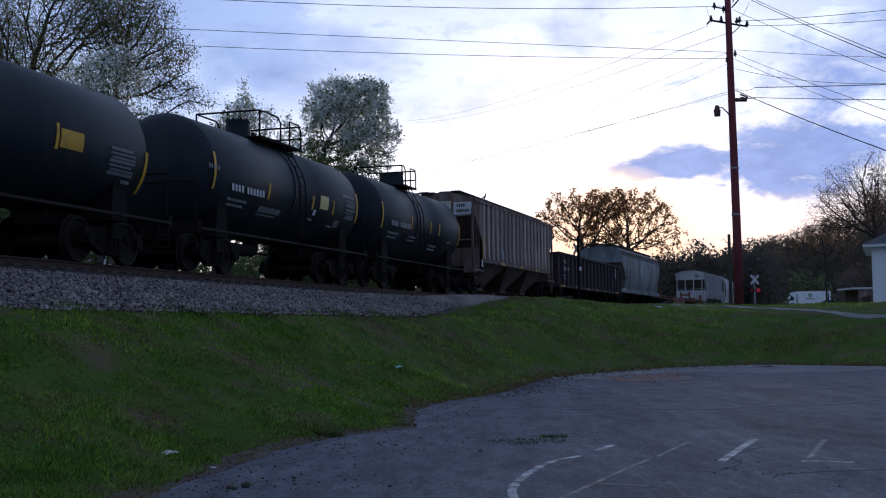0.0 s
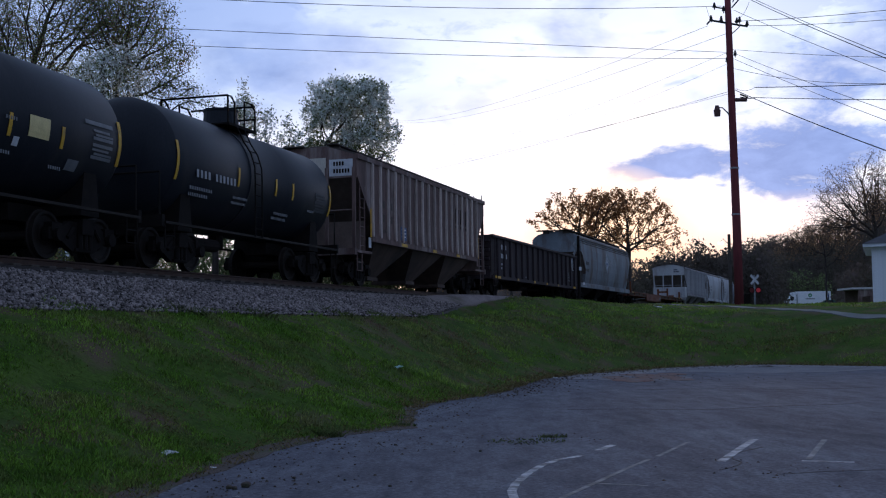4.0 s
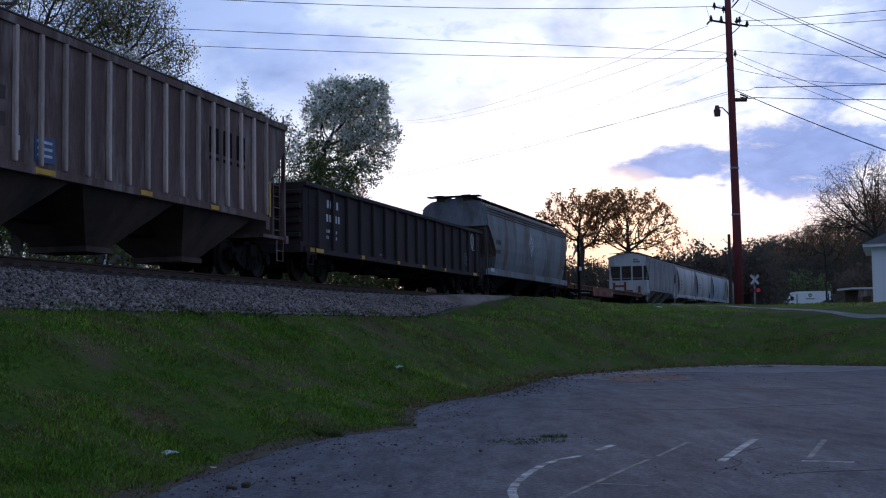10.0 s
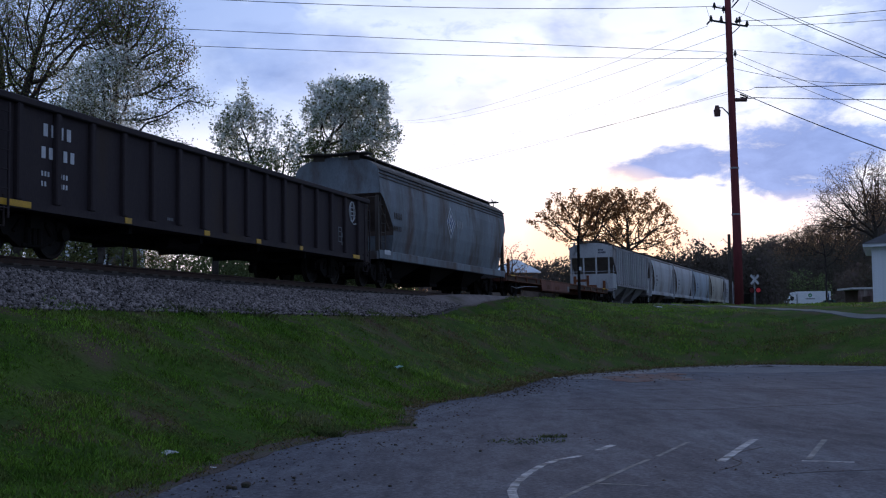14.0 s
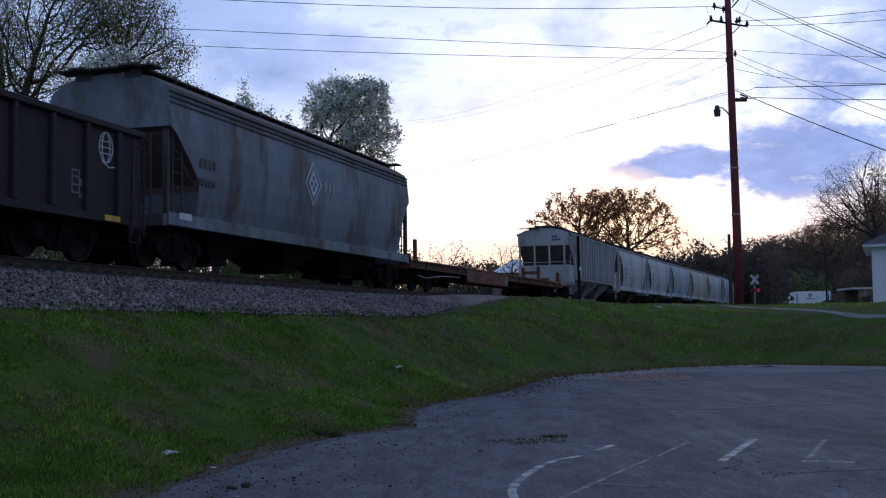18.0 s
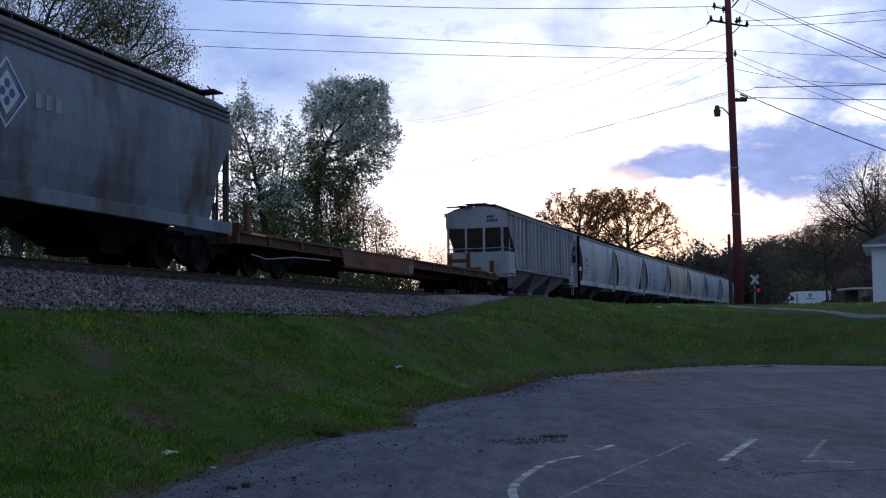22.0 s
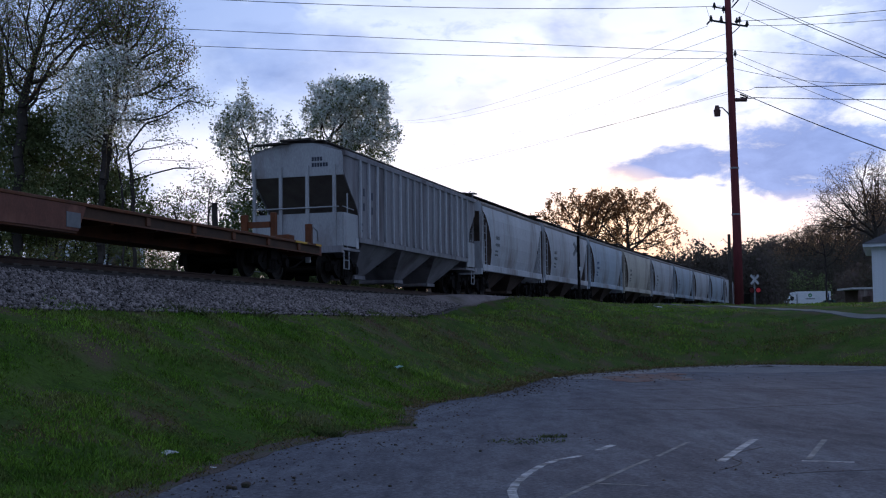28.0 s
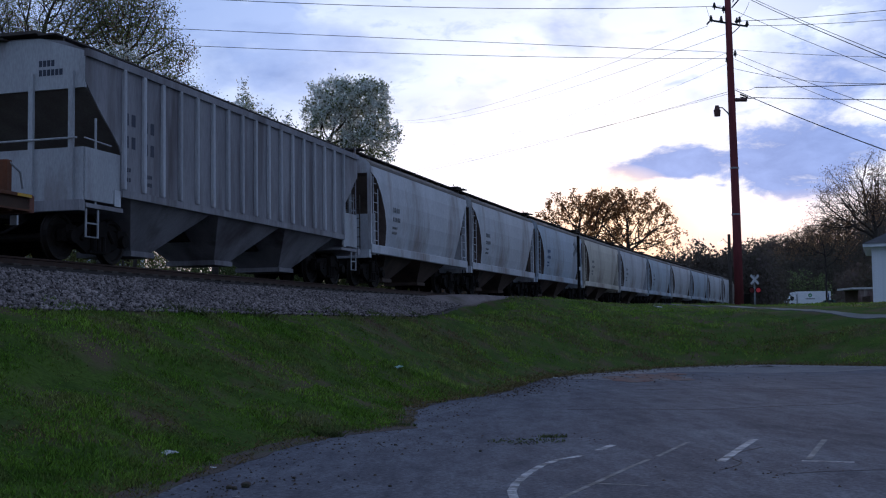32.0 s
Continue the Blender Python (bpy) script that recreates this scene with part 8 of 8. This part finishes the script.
def fbm(x, y, scale, seed, octaves=4):
    """Soft random patches from -1 to 1, for arrays."""
    g = np.random.default_rng(seed).uniform(-1, 1, (64, 64))
    out, amp, total = 0.0, 1.0, 0.0
    for k in range(octaves):
        u, v = x * scale * 2 ** k + 13.7 * k, y * scale * 2 ** k + 7.1 * k
        i, j = np.floor(u).astype(int), np.floor(v).astype(int)
        a, b = u - i, v - j
        a, b = a * a * (3 - 2 * a), b * b * (3 - 2 * b)
        i, j, i1, j1 = i % 64, j % 64, (i + 1) % 64, (j + 1) % 64
        out = out + amp * ((g[i, j] * (1 - a) + g[i1, j] * a) * (1 - b) + (g[i, j1] * (1 - a) + g[i1, j1] * a) * b)
        total, amp = total + amp, amp * 0.6
    return out / total * 1.8


def lawn():
    rng = np.random.default_rng(3)
    out = []
    for (x0, x1, y0, y1, dens, h, w) in ((-13, 2, 8.5, 16, 1500, 0.045, 0.006), (-13, 4, 16, 26, 760, 0.052, 0.008), (-10, 8, 26, 38, 330, 0.062, 0.012), (-4, 26, 38, 52, 140, 0.075, 0.018), (0, 34, 52, 80, 40, 0.06, 0.03)):
        n = int((x1 - x0) * (y1 - y0) * dens)
        x, y = rng.uniform(x0, x1, n), rng.uniform(y0, y1, n)
        ok = (x / y > -0.43) & (x / y < 0.42)
        x, y = x[ok], y[ok]
        s, nn = track_coords(x, y)
        de = lot_distance(x, y)
        patch_n, fine_n = fbm(x, y, 0.45, 21), fbm(x, y, 2.2, 22)
        thin_n = np.where(y > 34, -0.28, -0.80)
        bare = ((patch_n < thin_n) & (rng.random(len(x)) < 0.75)) | ((fine_n < -0.42) & (rng.random(len(x)) < 0.55))
        bare |= (y > 26) & (de < 1.3 + 1.8 * fbm(x, y, 0.8, 24)) & (rng.random(len(x)) < 0.72)   # trodden soil along the asphalt
        for ax, ay, bx, by in ((-4.53, 14.65, -3.98, 14.85), (-3.98, 14.85, -3.42, 15.25), (-3.11, 16.55, -2.5, 19.3), (-2.5, 19.3, -2.1, 22.0)):   # worn furrows
            t = np.clip(((x - ax) * (bx - ax) + (y - ay) * (by - ay)) / ((bx - ax) ** 2 + (by - ay) ** 2), 0, 1)
            bare |= (np.hypot(x - ax - t * (bx - ax), y - ay - t * (by - ay)) < 0.10 + 0.05 * np.sin(x * 9 + y * 4)) & (rng.random(len(x)) < 0.9)
        lim = np.where(s < 20, 3.05, np.where(s < 33, 3.1, 3.9))
        road_d = np.full(x.shape, 9.0)
        for ax, ay, bx, by in ((26, 39, 20.5, 43.5), (20.5, 43.5, 17.4, 46.5), (17.4, 46.5, 15.8, 50.5), (15.8, 50.5, 14.2, 55.5), (14.2, 55.5, 12.2, 61), (12.2, 61, 9.7, 66.5), (9.7, 66.5, 6.2, 73.5)):
            t = np.clip(((x - ax) * (bx - ax) + (y - ay) * (by - ay)) / ((bx - ax) ** 2 + (by - ay) ** 2), 0, 1)
            road_d = np.minimum(road_d, np.hypot(x - ax - t * (bx - ax), y - ay - t * (by - ay)))
        ok = (nn > lim + 0.5 * np.sin(s * 1.9) * np.cos(s * 0.7)) & (de > -0.05 + 0.10 * np.sin(x * 7) + 0.07 * np.sin(y * 9)) & ~bare & (road_d > 2.0)
        x, y, patch_n = x[ok], y[ok], patch_n[ok]
        tall = 1 + 0.45 * np.clip(patch_n, -1, 1) + 0.75 * fbm(x, y, 1.6, 23)
        tall = np.clip(tall, 0.35, 1.9)
        blades("grass", x, y, land(x, y), h * np.repeat(1.0, len(x)) * tall, w, rng, M_GRASS_FAR if y0 >= 26 else M_GRASS, "short rough green lawn grass on the bank")


lawn()


def dry_edge():
    """Dry grass and grit along the asphalt's edge and in the bare hollows of the bank."""
    rng = np.random.default_rng(14)
    xs, ys = [], []
    for i, p in enumerate(EDGE):
        if p.y < 8 or p.x > 24:
            continue
        k = int(240 if p.y < 20 else 120)
        xs.append(p.x + rng.normal(0, 0.24, k))
        ys.append(p.y + rng.normal(0, 0.30, k))
    for cx, cy, rx, ry, k in ((-3.2, 19.0, 0.8, 2.6, 900), (-3.6, 14.5, 0.5, 1.8, 700), (8.0, 46.0, 4.5, 1.6, 1600), (13.5, 44.8, 3.5, 0.9, 1200), (4.0, 42.0, 2.5, 1.8, 900), (0.6, 33.0, 1.2, 2.2, 700), (-4.4, 12.2, 0.5, 1.0, 400)):
        xs.append(cx + rng.normal(0, rx / 2, k))
        ys.append(cy + rng.normal(0, ry / 2, k))
    x, y = np.concatenate(xs), np.concatenate(ys)
    de = lot_distance(x, y)
    s, n = track_coords(x, y)
    ok = (de > -0.14 + 0.1 * np.sin(x * 5) * np.cos(y * 4)) & (n > 3.4)
    x, y = x[ok], y[ok]
    z = np.where(lot_distance(x, y) < 0, 0.012, land(x, y))
    blades("dry_grass", x, y, z, np.where(y < 22, 0.045, 0.07), np.where(y < 22, 0.006, 0.014), rng, M_STRAW, "dry straw-coloured grass along the asphalt edge", 0.9)


dry_edge()


def crumbs():
    """Dead leaves, twigs and crumbled asphalt washed along the lot's edge."""
    rng = np.random.default_rng(31)
    xs, ys = [], []
    for p in EDGE:
        if 8 < p.y < 44 and p.x < 24:
            k = 26
            xs.append(p.x + rng.normal(0.35, 0.45, k))
            ys.append(p.y + rng.normal(-0.1, 0.4, k))
    for cx, cy, rx, ry, k in ((1.1, 15.4, 0.6, 0.5, 90), (-0.4, 14.9, 0.5, 0.5, 60), (-1.9, 11.6, 0.6, 0.5, 60), (3.2, 12.0, 0.5, 0.6, 40), (6.2, 33.5, 2.0, 1.6, 120), (10.0, 41.0, 4.0, 0.5, 160)):
        xs.append(rng.normal(cx, rx, k))
        ys.append(rng.normal(cy, ry, k))
    x, y = np.concatenate(xs), np.concatenate(ys)
    ok = lot_distance(x, y) < -0.02
    x, y = x[ok], y[ok]
    n = len(x)
    size = rng.uniform(0.008, 0.026, n) * np.where(y > 25, 1.8, 1.0)
    a = rng.uniform(0, 6.283, n)
    u = np.stack([np.cos(a) * size, np.sin(a) * size, 0 * a], 1)
    w = np.stack([-np.sin(a) * size * 0.5, np.cos(a) * size * 0.5, 0 * a], 1)
    c = np.stack([x, y, np.full(n, 0.016)], 1)
    up = np.stack([0 * a, 0 * a, size * rng.uniform(0.3, 0.9, n)], 1)
    v = np.stack([c - u, c + w, c + u, c - w, c + up], 1).reshape(-1, 3)
    tri = np.array([(0, 1, 4), (1, 2, 4), (2, 3, 4), (3, 0, 4)])
    f = (np.arange(n)[:, None, None] * 5 + tri[None]).reshape(-1, 3)
    tagged(raw("leaf_litter", v.tolist(), f.tolist(), M_CRUMB), "brown dead leaves and crumbs along the asphalt edge", "leaf litter", kind="stuff")


crumbs()


def cracks():
    """Dark cracks wandering over the asphalt."""
    rng = random.Random(41)
    for x, y, a, n in ((2.8, 12.0, 1.0, 9), (3.3, 11.6, 0.6, 6), (2.2, 21.0, -0.1, 16), (4.5, 27.0, 0.1, 16)):
        pts = [(x, y)]
        for _ in range(n):
            a += rng.gauss(0, 0.22)
            st = 0.12 + 0.012 * y
            x, y = x + st * math.cos(a), y + st * math.sin(a)
            pts.append((x, y))
        bm = bmesh.new()
        stripe(bm, pts, 0.008 + 0.0006 * y, 0.0120)
        tagged(part("asphalt_crack", bm, M_TIE), "thin dark crack in the asphalt", "crack", "cracks in the lot", "structure")


cracks()


def weed(x, y, count, rad, h, seed, label):
    rng = np.random.default_rng(seed)
    a, r = rng.uniform(0, 6.283, count), rad * np.sqrt(rng.random(count))
    xs, ys = x + r * np.cos(a) * 1.5, y + r * np.sin(a)
    zs = np.maximum(land(xs, ys, False), 0.012)
    blades("weed", xs, ys, zs, h, 0.008, rng, M_WEED, label, 0.7)


weed(-1.62, 16.3, 160, 0.13, 0.11, 1, "clump of green weeds at the asphalt edge")
weed(1.05, 15.3, 200, 0.36, 0.035, 2, "flat green weeds growing through the asphalt")
weed(1.45, 15.8, 120, 0.14, 0.05, 3, "flat green weeds growing through the asphalt")
weed(-0.65, 17.9, 120, 0.15, 0.06, 4, "clump of green weeds at the asphalt edge")
for i, (s, n) in enumerate(((11.0, 3.1), (6.0, 3.2), (14.0, 3.05), (3.0, 3.1), (17.5, 3.0))):
    x, y, z = on_track(s, n)
    weed(x, y, 150, 0.35, 0.14, 20 + i, "taller weeds at the foot of the ballast")


def stones():
    """Loose ballast: many small broken stones over the near shoulder."""
    rng = np.random.default_rng(8)
    n = 46000
    s = rng.uniform(-2.5, 27.0, n)
    nn = rng.uniform(1.28, 3.25, n)
    keep = ((nn < 2.9) | (rng.random(n) < 0.35)) & (nn < 3.3 - 1.1 * np.clip((s - 18) / 9, 0, 1)) & (rng.random(n) > np.clip((s - 19) / 8, 0, 1))
    s, nn = s[keep], nn[keep]
    n = len(s)
    h = np.interp(nn, [0.9, 1.2, 1.35, 1.75, 3.0, 3.3], [-0.28, -0.30, -0.31, -0.42, -1.0, -1.06])
    h = h + (np.interp(nn, [0.9, 1.4, 1.75, 2.3, 2.6], [-0.24, -0.22, -0.28, -0.42, -0.6]) - h) * np.clip((s - 17) / 10, 0, 1)
    hd = np.interp(s, S_TAB, H_TAB)
    c = np.stack([np.interp(s, S_TAB, X_TAB) + nn * np.cos(hd), np.interp(s, S_TAB, Y_TAB) - nn * np.sin(hd), np.interp(s, S_TAB, Z_TAB) + h + 0.025], 1)
    octa = np.array([(1, 0, 0), (-1, 0, 0), (0, 1, 0), (0, -1, 0), (0, 0, 1), (0, 0, -1)], float)
    tri = np.array([(0, 2, 4), (2, 1, 4), (1, 3, 4), (3, 0, 4), (2, 0, 5), (1, 2, 5), (3, 1, 5), (0, 3, 5)])
    size = rng.uniform(0.016, 0.034, n) + 0.022 * rng.random(n) ** 4
    q = rng.normal(size=(n, 3, 3))
    q, _ = np.linalg.qr(q)
    shape = octa[None] * rng.uniform(0.55, 1.3, (n, 6, 1))
    v = np.einsum("nij,nkj->nki", q, shape) * size[:, None, None] + c[:, None, :]
    f = (np.arange(n)[:, None, None] * 6 + tri[None]).reshape(-1, 3)
    me = bpy.data.meshes.new("ballast_stones")
    me.vertices.add(n * 6)
    me.vertices.foreach_set("co", v.ravel())
    me.loops.add(len(f) * 3)
    me.loops.foreach_set("vertex_index", f.ravel())
    me.polygons.add(len(f))
    me.polygons.foreach_set("loop_start", np.arange(len(f)) * 3)
    me.polygons.foreach_set("loop_total", np.full(len(f), 3))
    me.update()
    me.materials.append(M_STONE)
    tagged(new("ballast_stones", me), "loose grey broken ballast stones on the shoulder", "ballast", kind="stuff")


stones()

motions()
